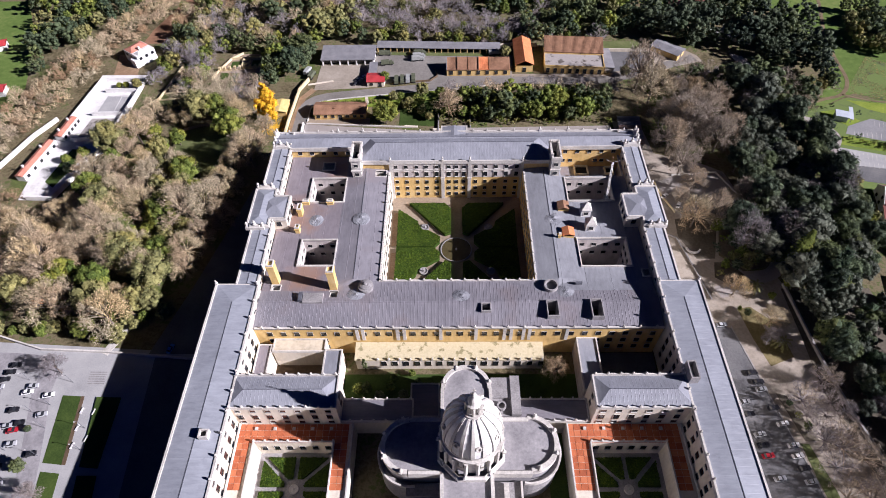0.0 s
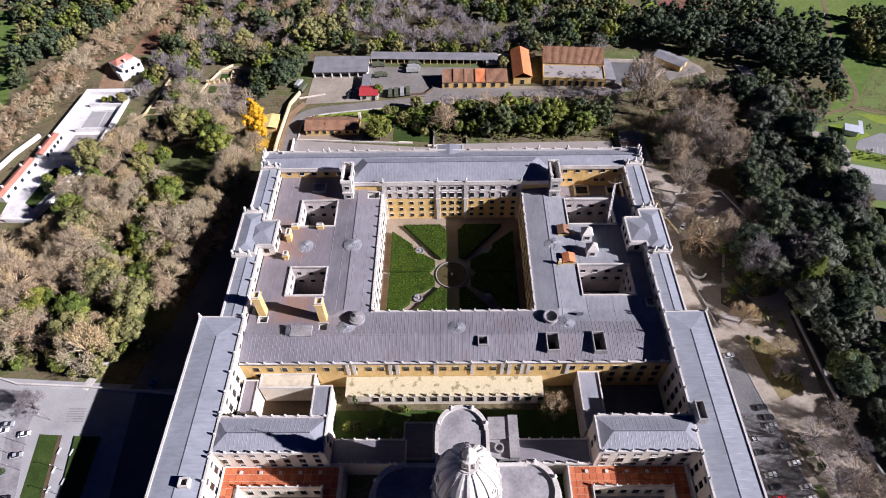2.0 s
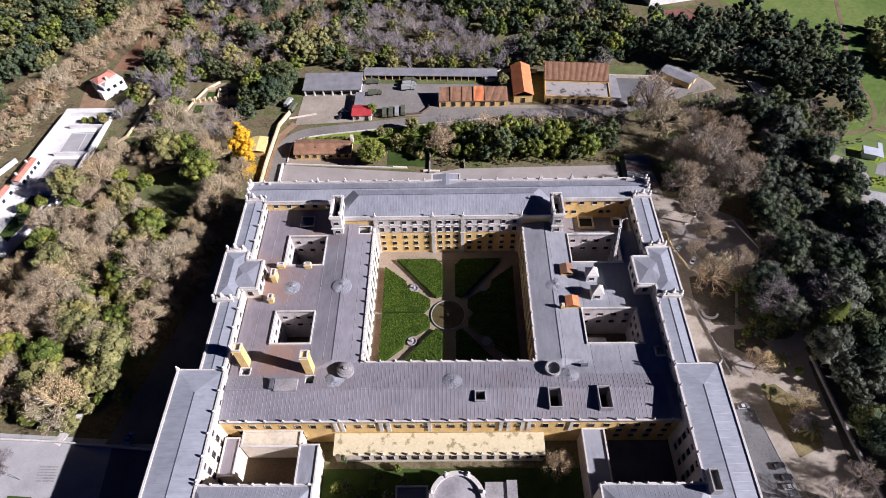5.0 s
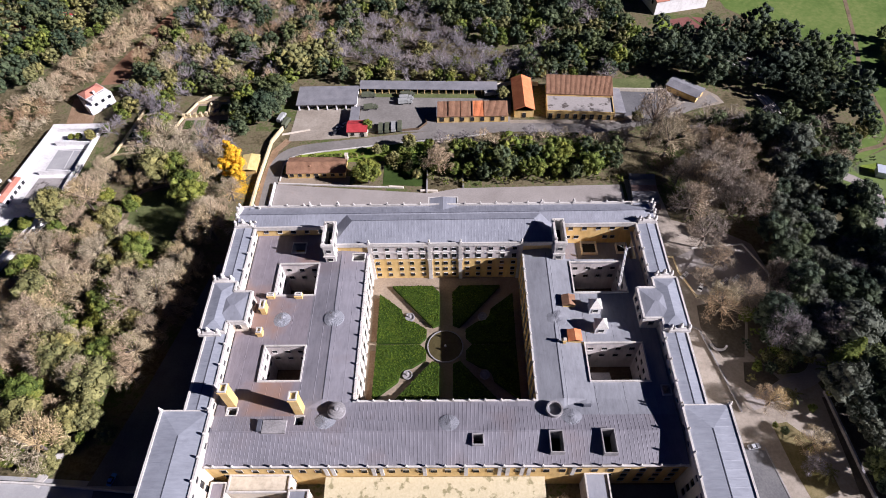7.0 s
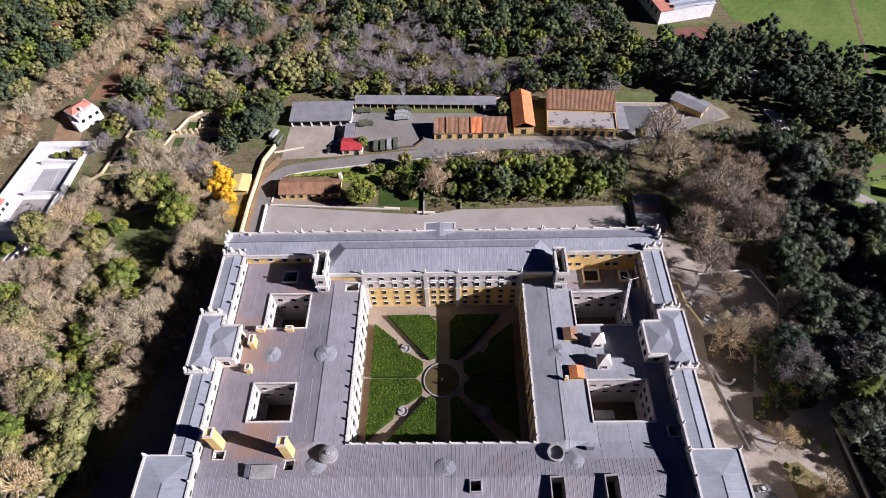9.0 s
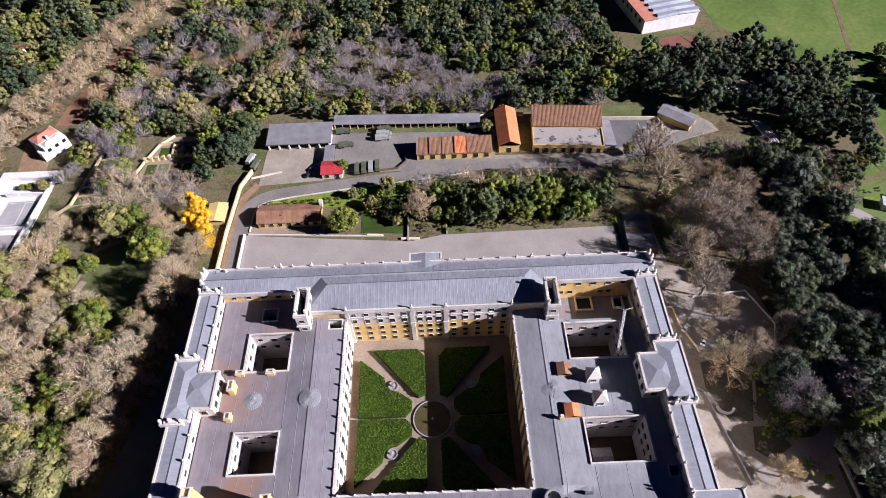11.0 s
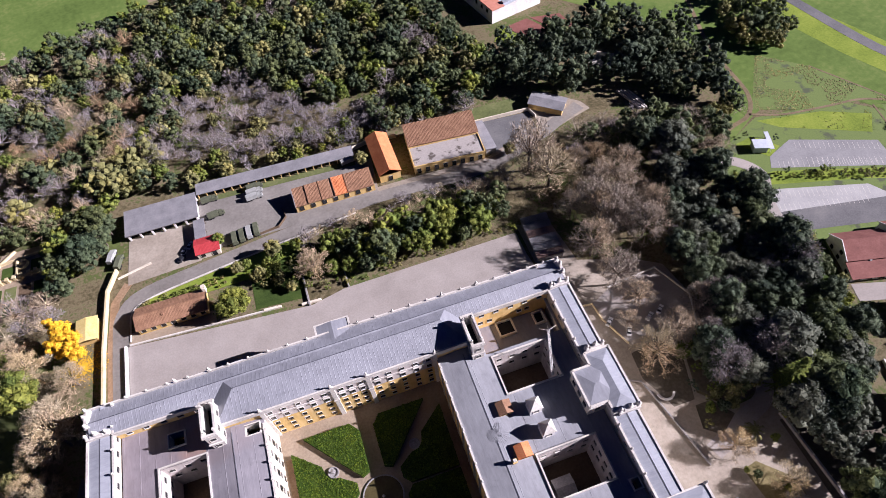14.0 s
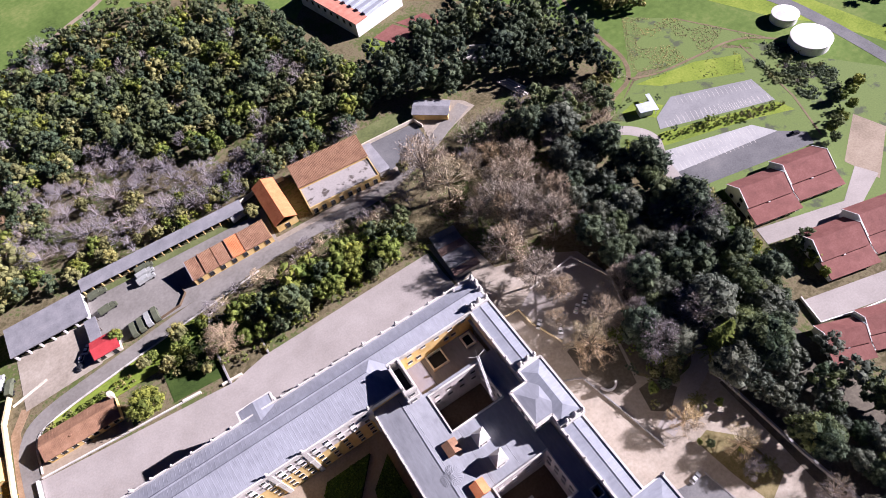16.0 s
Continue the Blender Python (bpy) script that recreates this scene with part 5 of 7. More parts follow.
for k in range(16):
    a = radians(22.5 * k + 11)
    bm = bmesh.new()
    lathe(bm, [(0.62, 24), (0.55, 32.4), (0.8, 33.2), (0.8, 33.4), (0, 33.4)], 8, DX + 9.3 * math.cos(a), DY + 9.3 * math.sin(a))
    part("column", bm, STONE, drum)
for k in range(8):
    a = 45 * k + 22.5
    put_window(drum, WIN_TALL, DX + 8.6 * math.cos(radians(a)), DY + 8.6 * math.sin(radians(a)), 28.8, a + 90)
prof = [(8.8, 35.6), (8.75, 38.0), (8.3, 40.8), (7.4, 43.6), (6.0, 46.3), (4.2, 48.3), (2.9, 49.2), (0, 49.4)]
bm = bmesh.new()
lathe(bm, prof, 40, DX, DY)
part("dome", bm, DOME, church, "pale stone dome")
for k in range(16):
    a = radians(22.5 * k)
    bm = bmesh.new()
    side = Vector((-math.sin(a), math.cos(a), 0))
    for (r0, z0), (r1, z1) in zip(prof[:-1], prof[1:-1]):
        p = Vector((DX + r0 * math.cos(a), DY + r0 * math.sin(a), z0))
        q = Vector((DX + r1 * math.cos(a), DY + r1 * math.sin(a), z1))
        o = Vector((math.cos(a), math.sin(a), 0.5)) * 0.38
        w0, w1 = side * (0.12 + 0.05 * r0), side * (0.12 + 0.05 * r1)
        v = [bm.verts.new(x) for x in (p - w0, p + w0, q + w1, q - w1, p - w0 + o, p + w0 + o, q + w1 + o, q - w1 + o)]
        for f in ((4, 5, 6, 7), (0, 4, 7, 3), (1, 2, 6, 5), (0, 1, 5, 4), (3, 7, 6, 2)):
            bm.faces.new([v[i] for i in f])
    part("rib", bm, STONE, church)
for k in range(8):
    a = radians(45 * k + 11.25)
    bm = bmesh.new()
    lathe(bm, [(0.95, -0.3), (0.95, 0.5), (0.55, 0.5), (0.55, 0.1), (0, 0.1)], 10)
    ob = part("oculus", bm, STONE, church, "oval dormer in the dome")
    ob.matrix_basis = pose(DX + 8.1 * math.cos(a), DY + 8.1 * math.sin(a), 41.3) @ Euler((0, radians(68), a)).to_matrix().to_4x4()
    volute(DX + 10.2 * math.cos(a + 0.39), DY + 10.2 * math.sin(a + 0.39), math.degrees(a + 0.39) + 90, 23.0)
bm = bmesh.new()
lathe(bm, [(2.9, 49.0), (2.9, 49.9), (1.7, 49.9), (1.7, 54.2), (2.3, 54.4), (2.3, 54.8), (1.7, 55.2), (1.3, 56.6), (0.6, 57.6), (0.45, 58.4), (0.7, 58.9), (0.4, 59.5), (0, 59.7)], 16, DX, DY)
box(bm, DX - 0.12, DX + 0.12, DY - 0.12, DY + 0.12, 59.6, 62.2)
box(bm, DX - 0.6, DX + 0.6, DY - 0.12, DY + 0.12, 61.1, 61.4)
lantern = part("lantern", bm, STONE, church, "stone lantern with a cross")
for k in range(8):
    a = radians(45 * k)
    bm = bmesh.new()
    lathe(bm, [(0.3, 49.9), (0.3, 54.3), (0, 54.3)], 6, DX + 2.2 * math.cos(a), DY + 2.2 * math.sin(a))
    part("column", bm, STONE, lantern)

# ---------------------------------------------------------------- garden court
structure("garden_court", poly([(-30, 0), (30, 0), (30, 62), (-30, 62)], -0.3, 0.08), SAND, "earthen paths of the garden court")


def bed(cx, cy, sx, sy):
    """Two hedge blocks on either side of a diagonal path, with a small round basin where it widens."""
    p1 = [(-7.4, 12.2), (9.2, 12.2), (12.0, 8.8), (12.0, -5.9), (9.4, -7.0), (3.7, -0.6)]
    p2 = [(-12.3, 8.4), (-3.2, 0.9), (-2.3, -2.4), (-0.9, -4.2), (2.0, -4.8), (7.0, -8.2), (7.0, -11.5), (4.7, -14.0), (-12.1, -14.0)]
    for pts in (p1, p2):
        hedge("hedge_bed", [(cx + sx * x, cy + sy * y) for x, y in pts], 1.7, HEDGE, "clipped green hedge bed")
    bm = bmesh.new()
    lathe(bm, [(1.9, 0.1), (1.9, 0.9), (1.55, 0.9), (1.55, 0.5), (0.35, 0.5), (0.3, 1.9), (0.7, 2.1), (0, 2.3)], 14, cx + 0.2 * sx, cy - 2.0 * sy)
    tagged(part("garden_fountain", bm, GREYSTONE), "small round stone fountain in a hedge garden", "fountain", "garden court fountains")


bed(-14.6, 44.6, 1, 1)
bed(-14.6, 15.6, 1, -1)
bed(14.6, 44.6, -1, 1)
bed(14.6, 15.6, -1, -1)
structure("soil_border", boxes((-29.2, -26.6, 32, 52, 0.05, 0.2), (-29.2, -26.6, 5, 28, 0.05, 0.2)), CLAY, "bare soil border")
bm = bmesh.new()
lathe(bm, [(6.95, 0.0), (6.95, 0.6), (6.5, 0.6), (6.5, 0.3)], 40, -0.3, 29.6)
pond = tagged(part("round_pond", bm, GREYSTONE), "round stone-rimmed pond with dark water", "pond")
bm = bmesh.new()
lathe(bm, [(6.55, 0.5), (0, 0.5)], 40, -0.3, 29.6)
part("water", bm, WATER, pond)
bm = bmesh.new()
lathe(bm, [(0.5, 0.4), (0.3, 1.4), (0, 1.6)], 10, -0.3, 29.6)
part("jet_stone", bm, GREYSTONE, pond)


# ---------------------------------------------------------------- outbuildings
def tile_rows(x0, x1, y0, y1, z, rise, along, gap=0.55):
    """Raised rows of roof tile that run from ridge to eaves."""
    return gable_seams(x0, x1, y0, y1, z, rise, along, 0.0, gap)


def shed(name, label, x0, x1, y0, y1, h, rise, wall, roof, along="x", category="building", turn=0.0, over=0.5, front=0, door=True):
    """A simple building with a pitched tiled roof; front: number of openings on its -y side."""
    cx, cy = (x0 + x1) / 2, (y0 + y1) / 2
    ob = thing(name, label, category, at=(cx, cy, 0), turn=turn)
    w, l = (x1 - x0) / 2, (y1 - y0) / 2
    bm = boxes((-w, w, -l, l, 0, h))
    if along == "x":
        for x in (-w, w - 0.3):
            v = [bm.verts.new(p) for p in ((x, -l, h), (x, l, h), (x, 0, h + rise), (x + 0.3, -l, h), (x + 0.3, l, h), (x + 0.3, 0, h + rise))]
            for f in ((0, 2, 1), (3, 4, 5), (0, 3, 5, 2), (1, 2, 5, 4)):
                bm.faces.new([v[i] for i in f])
    else:
        for y in (-l, l - 0.3):
            v = [bm.verts.new(p) for p in ((-w, y, h), (w, y, h), (0, y, h + rise), (-w, y + 0.3, h), (w, y + 0.3, h), (0, y + 0.3, h + rise))]
            for f in ((0, 1, 2), (3, 5, 4), (0, 2, 5, 3), (1, 4, 5, 2)):
                bm.faces.new([v[i] for i in f])
    wallob = part("wall", bm, wall, ob)
    r = part("roof", gable(bmesh.new(), -w, w, -l, l, h, rise, along, over, 0.0, 0.2), roof, ob)
    tagged(part("tile_ribbing", tile_rows(-w - over, w + over, -l - over, l + over, h + 0.2, rise, along), roof, r), kind="stuff")
    for k in range(front):
        x = -w + (k + 0.5) * 2 * w / front
        me = WIN_TALL if door and k == front // 2 else WIN_SMALL
        put_window(wallob, me, x, -l, 1.6 if me is WIN_TALL else h - 1.4, 0)
    return ob


lodge = shed("gate_lodge", "low ochre lodge with a brown tiled roof", -75.6, -48.2, 120.9, 130.9, 3.6, 2.2, YELLOW, TILE, front=7)
part("bell_gable", boxes((13.4, 14.6, 3.0, 5.4, 3.5, 6.6), (13.2, 14.8, 3.4, 5.0, 6.6, 7.0)), CREAM, lodge, "pale bell gable")
part("ridge_chimney", boxes((-3.4, -2.6, -2.4, -1.6, 4.6, 5.6)), TILE, lodge)

garage = thing("garage", "garage with a grey sheet roof and dark open bays", "garage", at=(-62.9, 177.9, 0))
part("back_wall", boxes((-15.4, 15.4, 6.3, 6.8, 0, 4.2), (-15.4, -14.9, -6.8, 6.3, 0, 4.0), (14.9, 15.4, -6.8, 6.3, 0, 4.0)), WHITEWASH, garage, "white rear and side walls")
part("roof", sheet([-16, -8, 0, 8, 16], [-7.4, 0, 7.4], lambda x, y: 4.3 + 0.03 * (y + 7.4), skirt=0.45), SLATE, garage, "grey fibre sheet roof")
for k in range(7):
    part("pillar", boxes((-15.3 + k * 4.98, -14.6 + k * 4.98, -6.9, -6.3, 0, 4.0)), WHITEWASH, garage)
# Dark panes added across the open bays to stand for the shade within.
for k in range(6):
    part("bay_shade", boxes((-14.4 + k * 4.98, -10.5 + k * 4.98, -5.0, -4.8, 0.1, 3.8)), GLASS, garage, "dark pane standing for the shade inside an open bay")

side = thing("side_shed", "narrow open shed with a grey roof", "shed", at=(-47.3, 163.8, 0))
part("roof", boxes((-2.4, 2.4, -5.6, 5.6, 3.2, 3.5)), SLATE, side)
for y in (-5.2, 0, 5.2):
    for x in (-2.1, 2.1):
        part("post", boxes((x - 0.12, x + 0.12, y - 0.12, y + 0.12, 0, 3.2)), BARK, side)
shed("guard_hut", "small hut with a red corrugated roof", -49.8, -40.2, 149.8, 157.8, 3.4, 1.3, CREAM, TILE_RED, front=2)

shelter = thing("open_shelter", "long open shelter with a grey roof on posts", "shelter", at=(-9.6, 186.2, 0), turn=-2.4)
part("roof", sheet([-37.2, -20, 0, 20, 37.2], [-3.2, 3.4], lambda x, y: 3.3 + 0.08 * (y + 3.2), skirt=0.25), SLATE, shelter, "grey sheet roof")
part("back_wall", boxes((-36.8, 36.8, 3.0, 3.3, 0, 3.4)), GREYSTONE, shelter)
for k in range(20):
    part("post", boxes((-36.8 + k * 3.86, -36.4 + k * 3.86, -3.0, -2.6, 0, 3.3)), YELLOW, shelter)

# workshop row with stepped roofs
shop = thing("workshop_row", "row of ochre workshops with stepped tiled roofs", "workshop", at=(-1.6, -3.6, 0))
part("wall", boxes((-3, 33.5, 163.2, 172, 0, 4.2)), YELLOW, shop)
for k, (x0, x1, mat, lab) in enumerate(((-3, 3.2, TILE, ""), (3.2, 9.4, TILE, ""), (9.4, 15.4, TILE, ""), (15.4, 21.4, TILE_ORANGE, "renewed bright orange tiles"), (21.4, 33.5, TILE, ""))):
    z = 4.3 + 0.12 * (k % 2)
    r = part("roof", sheet([x0 + 0.1, x1 - 0.1], [162.8, 172.4], lambda x, y: z + 0.22 * (y - 162.8), skirt=0.3), mat, shop, lab)
    bm = bmesh.new()
    x = x0 + 0.4
    while x < x1 - 0.3:
        seam_strip(bm, Vector((x, 162.8, z)), Vector((x, 172.4, z + 0.22 * 9.6)), Vector((1, 0, 0)), 0.12, 0.1)
        x += 0.6
    tagged(part("tile_ribbing", bm, mat, r), kind="stuff")
    part("fire_wall", sheet([x0 - 0.2, x0 + 0.1], [162.8, 172.4], lambda x, y: z + 0.4 + 0.22 * (y - 162.8), skirt=0.6), SLATE if k == 0 else TILE, shop, "raised party wall")
for k in range(7):
    put_window(shop, WIN_MID, -0.5 + k * 5.2, 163.2, 2.2, 0)

shed("gabled_store", "narrow ochre store with an orange tiled roof", 35.4, 45.2, 162.8, 188.4, 5.0, 2.6, YELLOW, TILE_ORANGE, "y", front=1)
stable = thing("stable_block", "ochre stable yard with a tiled range and a bare concrete slab", "stable", at=(51.4, 161.6, 0), turn=-4.6)
part("rear_range", boxes((0.3, 34.2, 13.2, 25.0, 0, 6.0)), YELLOW, stable)
r = part("roof", sheet([0, 17, 34.5], [12.8, 25.4], lambda x, y: 6.1 + 0.22 * (y - 12.8), skirt=0.4), TILE, stable, "brown tiled single-pitch roof")
bm = bmesh.new()
x = 0.4
while x < 34.2:
    seam_strip(bm, Vector((x, 12.8, 6.12)), Vector((x, 25.4, 6.12 + 0.22 * 12.6)), Vector((1, 0, 0)), 0.12, 0.1)
    x += 0.65
tagged(part("tile_ribbing", bm, TILE, r), kind="stuff")
part("front_range", boxes((0.3, 34.2, 0.4, 13.2, 0, 4.6)), YELLOW, stable)
part("slab_roof", boxes((0.7, 33.8, 0.8, 13.0, 4.6, 4.75)), SLABROOF, stable, "patchy bare concrete slab")
bm = bmesh.new()
ring(bm, 0.2, 34.3, 0.3, 13.2, 4.5, 5.2, 0.4)
part("parapet", bm, YELLOW, stable)
for k in range(8):
    put_window(stable, WIN_TALL, 2.4 + k * 4.2, 0.4, 1.9, 0)
lean = thing("grey_lean_to", "long grey sheet-roofed lean-to shed", "shed")
part("wall", boxes((86.6, 91.6, 161, 180, 0, 3.4)), GREYSTONE, lean)
part("roof", sheet([86.4, 92.0], [160.6, 180.4], lambda x, y: 4.4 - 0.12 * (x - 86.4), skirt=0.3), SLATE, lean)
shed("far_store", "low store with a grey roof and an ochre gable", 122.5, 131.5, 172.5, 189.5, 3.6, 1.2, YELLOW, SLATE, "y", turn=50, front=1)
structure("depot_wall", ribbon([(-46.8, 191.4), (28, 188.4), (35, 190), (50, 189)], 0.5, -0.3, 2.4), CREAM, "pale boundary wall behind the depot")
structure("lot_wall", ribbon([(88, 183.4), (117, 182), (118.5, 176)], 0.5, -0.3, 2.0), CREAM, "pale boundary wall")
structure("long_yellow_wall", ribbon([(-90, 84), (-89.6, 118), (-88, 146), (-84, 156)], 0.7, -0.3, 2.4), OCHRE_WALL, "long ochre boundary wall")
structure("yard_bank", ribbon([(-84, 152), (-78, 153.5), (-70, 155.5)], 0.8, -0.3, 0.6), CREAM, "stone retaining bank")
structure("terrace_wall", ribbon([(-81.3, 82.3), (-81.3, 117)], 0.8, -0.3, 1.5), WHITEWASH, "low white terrace wall")
structure("terrace_edge", ribbon([(-80, 117.4), (-45, 115), (-22, 113.6)], 0.6, -0.3, 0.7), STONE, "low stone edge of the terrace")
structure("lodge_yard", poly([(-80, 117), (-46, 115), (-46, 122), (-80, 123)], -0.3, 0.08), SAND, "sandy strip before the lodge")
structure("road_kerb", ribbon(smooth_line([(-79.6, 119), (-78.6, 132.4), (-70, 137.4), (-45, 141.4), (-12, 145.8), (20, 150)]), 0.5, -0.3, 0.55), STONE, "low stone kerb")
structure("depot_fence", ribbon([(-36, 152), (-14, 154.5), (-10, 159), (-11, 164)], 0.3, -0.3, 1.3), SOIL, "low timber fence")
for x0, y0, x1, y1 in ((-27, 114.2, -20, 113.6), (-12, 111.4, -4, 111)):
    structure("stone_bench", ribbon([(x0, y0), (x1, y1)], 1.0, -0.2, 0.9), CREAM, "pale stone bench wall")
for a, b in (((-9, 110), (-9, 124)), ((8, 113), (8, 122))):
    structure("gate_wall", ribbon([a, b], 0.6, -0.3, 1.2), GREYSTONE, "weathered gate wall")

# walls on the south drive
structure("drive_wall", ribbon([(89, 71.5), (96, 71), (96.4, 64), (101, 51)], 0.4, -0.3, 1.0), OCHRE_WALL, "low ochre drive wall")
structure("drive_wall_low", ribbon([(98, 35.6), (101, 21), (104.4, 2.6)], 0.4, -0.3, 0.9), GREYSTONE, "low weathered drive wall")
structure("drive_wall_end", ribbon([(98, 36), (90, 40)], 0.5, -0.3, 0.8), GREYSTONE, "low grey stone wall")
structure("yard_wall", ribbon([(105, 75.5), (127, 77.5), (133.4, 62), (128.5, 48.5)], 0.5, -0.3, 0.9), STONE, "low stone wall")
bench_arc = [(103.8 + 3.0 * math.cos(radians(a)), 30.0 + 3.0 * math.sin(radians(a))) for a in range(185, 345, 10)]
structure("curved_wall", ribbon(bench_arc, 0.7, -0.3, 0.95), WHITEWASH, "low curved white garden wall")
structure("park_wall", ribbon(smooth_line([(136, 10), (137, -8), (138, -24), (140.5, -45), (147, -80)]), 0.8, -0.3, 1.5), GREYSTONE, "long grey park wall")
for k in range(6):
    y = 96.2 + k * 3.7
    low = thing("low_shed", "low shed with a patchy dark sheet roof", "shed", "low sheds by the terrace", at=(90.2 + 0.25 * k, y + 1.7, 0), turn=-6)
    part("wall", boxes((-5.4, 5.4, -1.6, 1.6, 0, 2.2)), GREYSTONE, low)
    part("roof", sheet([-5.8, -1.5, 2.2, 5.8], [-1.75, 1.75], lambda x, y: 2.35 + 0.06 * (x + 5.8) + 0.12 * (k % 2), skirt=0.2), SLATE if k % 3 else RUSTY, low)

# white convent garden on the north slope
conv = thing("walled_white_court", "walled white courtyard complex with terraces", "courtyard")
part("court_floor", poly([(-207, 163), (-178.5, 163), (-180.5, 100), (-194, 61.5), (-211, 62), (-213, 100), (-208, 140)], 0.0, 0.3), WHITEWASH, conv, "white paved court")
part("upper_court", poly([(-196.4, 143), (-179.8, 143.4), (-179.4, 128.2), (-197.2, 128)], 0.3, 0.36), PAVING, conv, "pale grey sports court")
for x0, y0, x1, y1 in ((-195.6, 142.2, -180.6, 142.5), (-196.3, 128.8, -180.2, 129.1), (-188.3, 129.2, -188.0, 142.2)):
    part("court_line", boxes((x0, x1, y0, y1, 0.36, 0.37)), WHITEWASH, conv)
part("lower_court", poly([(-198, 123), (-182.4, 123), (-184, 106.5), (-200, 106.5)], 0.3, 0.36), SLABROOF, conv, "stained dark grey sports court")
for k, pts in enumerate(([(-204, 157), (-179, 156.6)], [(-179, 156.6), (-182.6, 100)], [(-198.5, 125.6), (-181, 125.8)], [(-198.5, 146.5), (-181, 146.5)], [(-201, 104.5), (-184, 104.5)], [(-204.4, 157), (-208.5, 122)], [(-182.6, 100), (-194, 61.5)], [(-194, 61.5), (-206.5, 62)])):
    part("white_wall", ribbon(pts, 0.7, 0.2, 2.6), WHITEWASH, conv)
part("court_lawn", poly([(-199, 98), (-189, 98), (-197.5, 70), (-203, 74)], 0.3, 0.40), LAWN, conv)
for x0, y0, x1, y1 in ((-214.6, 75, -210.2, 102), (-207.6, 105, -205.6, 121)):
    d = Vector((x1 - x0, y1 - y0))
    a = math.degrees(math.atan2(d.y, d.x))
    hh = thing("white_range", "long white range with an orange-red tiled roof", "building", at=((x0 + x1) / 2, (y0 + y1) / 2, 0), turn=a)
    l = d.length / 2
    part("wall", boxes((-l, l, -2.4, 2.4, 0, 3.2)), WHITEWASH, hh)
    part("roof", gable(bmesh.new(), -l, l * 0.97, -1.5, 2.3, 3.2, 0.7, "x", 0.2, 0.0, 0.2), TILE_PINK, hh)
    for k in range(2):
        part("chimney", boxes((-l * 0.6 + k * l * 1.1, -l * 0.6 + k * l * 1.1 + 0.8, 1.0, 1.8, 3.2, 5.2)), WHITEWASH, hh)
    for k in range(5):
        put_window(hh, WIN_SMALL, -l * 0.8 + k * l * 0.4, -2.4, 1.7, 0)
part("outer_wall", ribbon([(-231, 82), (-223, 108), (-216, 122)], 0.7, 0, 2.4), WHITEWASH, conv)
villa = thing("white_villa", "white villa with a small red tiled roof", "house", at=(-188.5, 180, 0), turn=-36)
part("wall", boxes((-6.5, 6.5, -6.0, 6.0, 0, 7.0), (-9.0, -6.5, -4, 3, 0, 4.2), (2, 6.2, -8.2, -6.0, 0, 5.0)), WHITEWASH, villa)
part("roof", gable(bmesh.new(), -6.2, 1.2, -5.7, 5.7, 7.0, 1.5, "y", 0.0, 3.0, 0.2), TILE_PINK, villa, "red tiled hipped roof")
part("rear_roof", gable(bmesh.new(), 2.4, 6.2, -4.6, 4.6, 7.0, 0.9, "y", 0.0, 1.5, 0.2), WHITEWASH, villa, "white flat-pitched roof")
part("chimney", boxes((1.3, 2.2, -1.0, 0.0, 7.0, 9.2)), WHITEWASH, villa)
for k in range(3):
    put_window(villa, WIN_SMALL, -4 + k * 4, -6.0, 4.9, 0)
    put_window(villa, WIN_SMALL, 6.5, -4 + k * 4, 4.9, 90)
structure("villa_yard", poly([(-200, 160), (-186, 160), (-190, 186), (-204, 184)], -0.3, 0.09), CLAY, "reddish yard beside the villa")
structure("garden_wall_yellow", ribbon([(-173, 131), (-166, 139), (-163, 158), (-161, 172)], 0.5, -0.3, 1.6), OCHRE_WALL, "ochre garden wall")
structure("kitchen_garden", poly([(-142, 147), (-112, 147), (-107, 184), (-134, 184)], -0.3, 0.09), SAND, "terraced kitchen garden plots")
for pts in ([(-141, 158), (-138.6, 166.4), (-126, 168.4), (-114.6, 169.6)], [(-138.6, 166.4), (-134, 178), (-128, 184)], [(-126, 168.4), (-126.6, 178)], [(-134, 178), (-121, 179.4), (-108, 181)], [(-113.4, 148), (-113.8, 160), (-114.6, 169.6)]):
    structure("garden_terrace", ribbon(pts, 0.6, -0.3, 1.3), OCHRE_WALL, "ochre terrace wall of a kitchen garden")
for k in range(9):
    x = -138.2 + k * 2.92
    pier = part("garden_pier", boxes((x - 0.55, x + 0.55, 166.1 + 0.13 * k * 2.92 - 0.2, 167.2 + 0.13 * k * 2.92, 0.05, 2.2), (x - 0.7, x + 0.7, 165.95 + 0.13 * k * 2.92 - 0.2, 167.35 + 0.13 * k * 2.92, 2.2, 2.5)), OCHRE_WALL)
    tagged(pier, "ochre pier of a kitchen garden balustrade", "pier", "garden piers")
bm = bmesh.new()
lathe(bm, [(2.6, 0.0), (2.6, 1.2), (2.1, 1.2), (2.1, 0.3)], 20, -124.5, 175.5)
basin = tagged(part("garden_basin", bm, OCHRE_WALL), "round ochre basin in a kitchen garden", "basin")
for k in range(4):
    for j in range(2):
        x, y = -137 + k * 6.0, 149.5 + j * 8.2
        structure("garden_plot", poly([(x, y), (x + 4.8, y), (x + 4.8, y + 6.6), (x, y + 6.6)], -0.3, 0.22), (SOIL, LAWN, ROUGH_GRASS)[(k + j) % 3], "small planted garden plot")
for x0, x1, y0, y1 in ((-133, -128, 170, 176), (-121, -116, 171, 177)):
    structure("garden_plot", poly([(x0, y0), (x1, y0), (x1, y1), (x0, y1)], -0.3, 0.22), LAWN, "small planted garden plot")
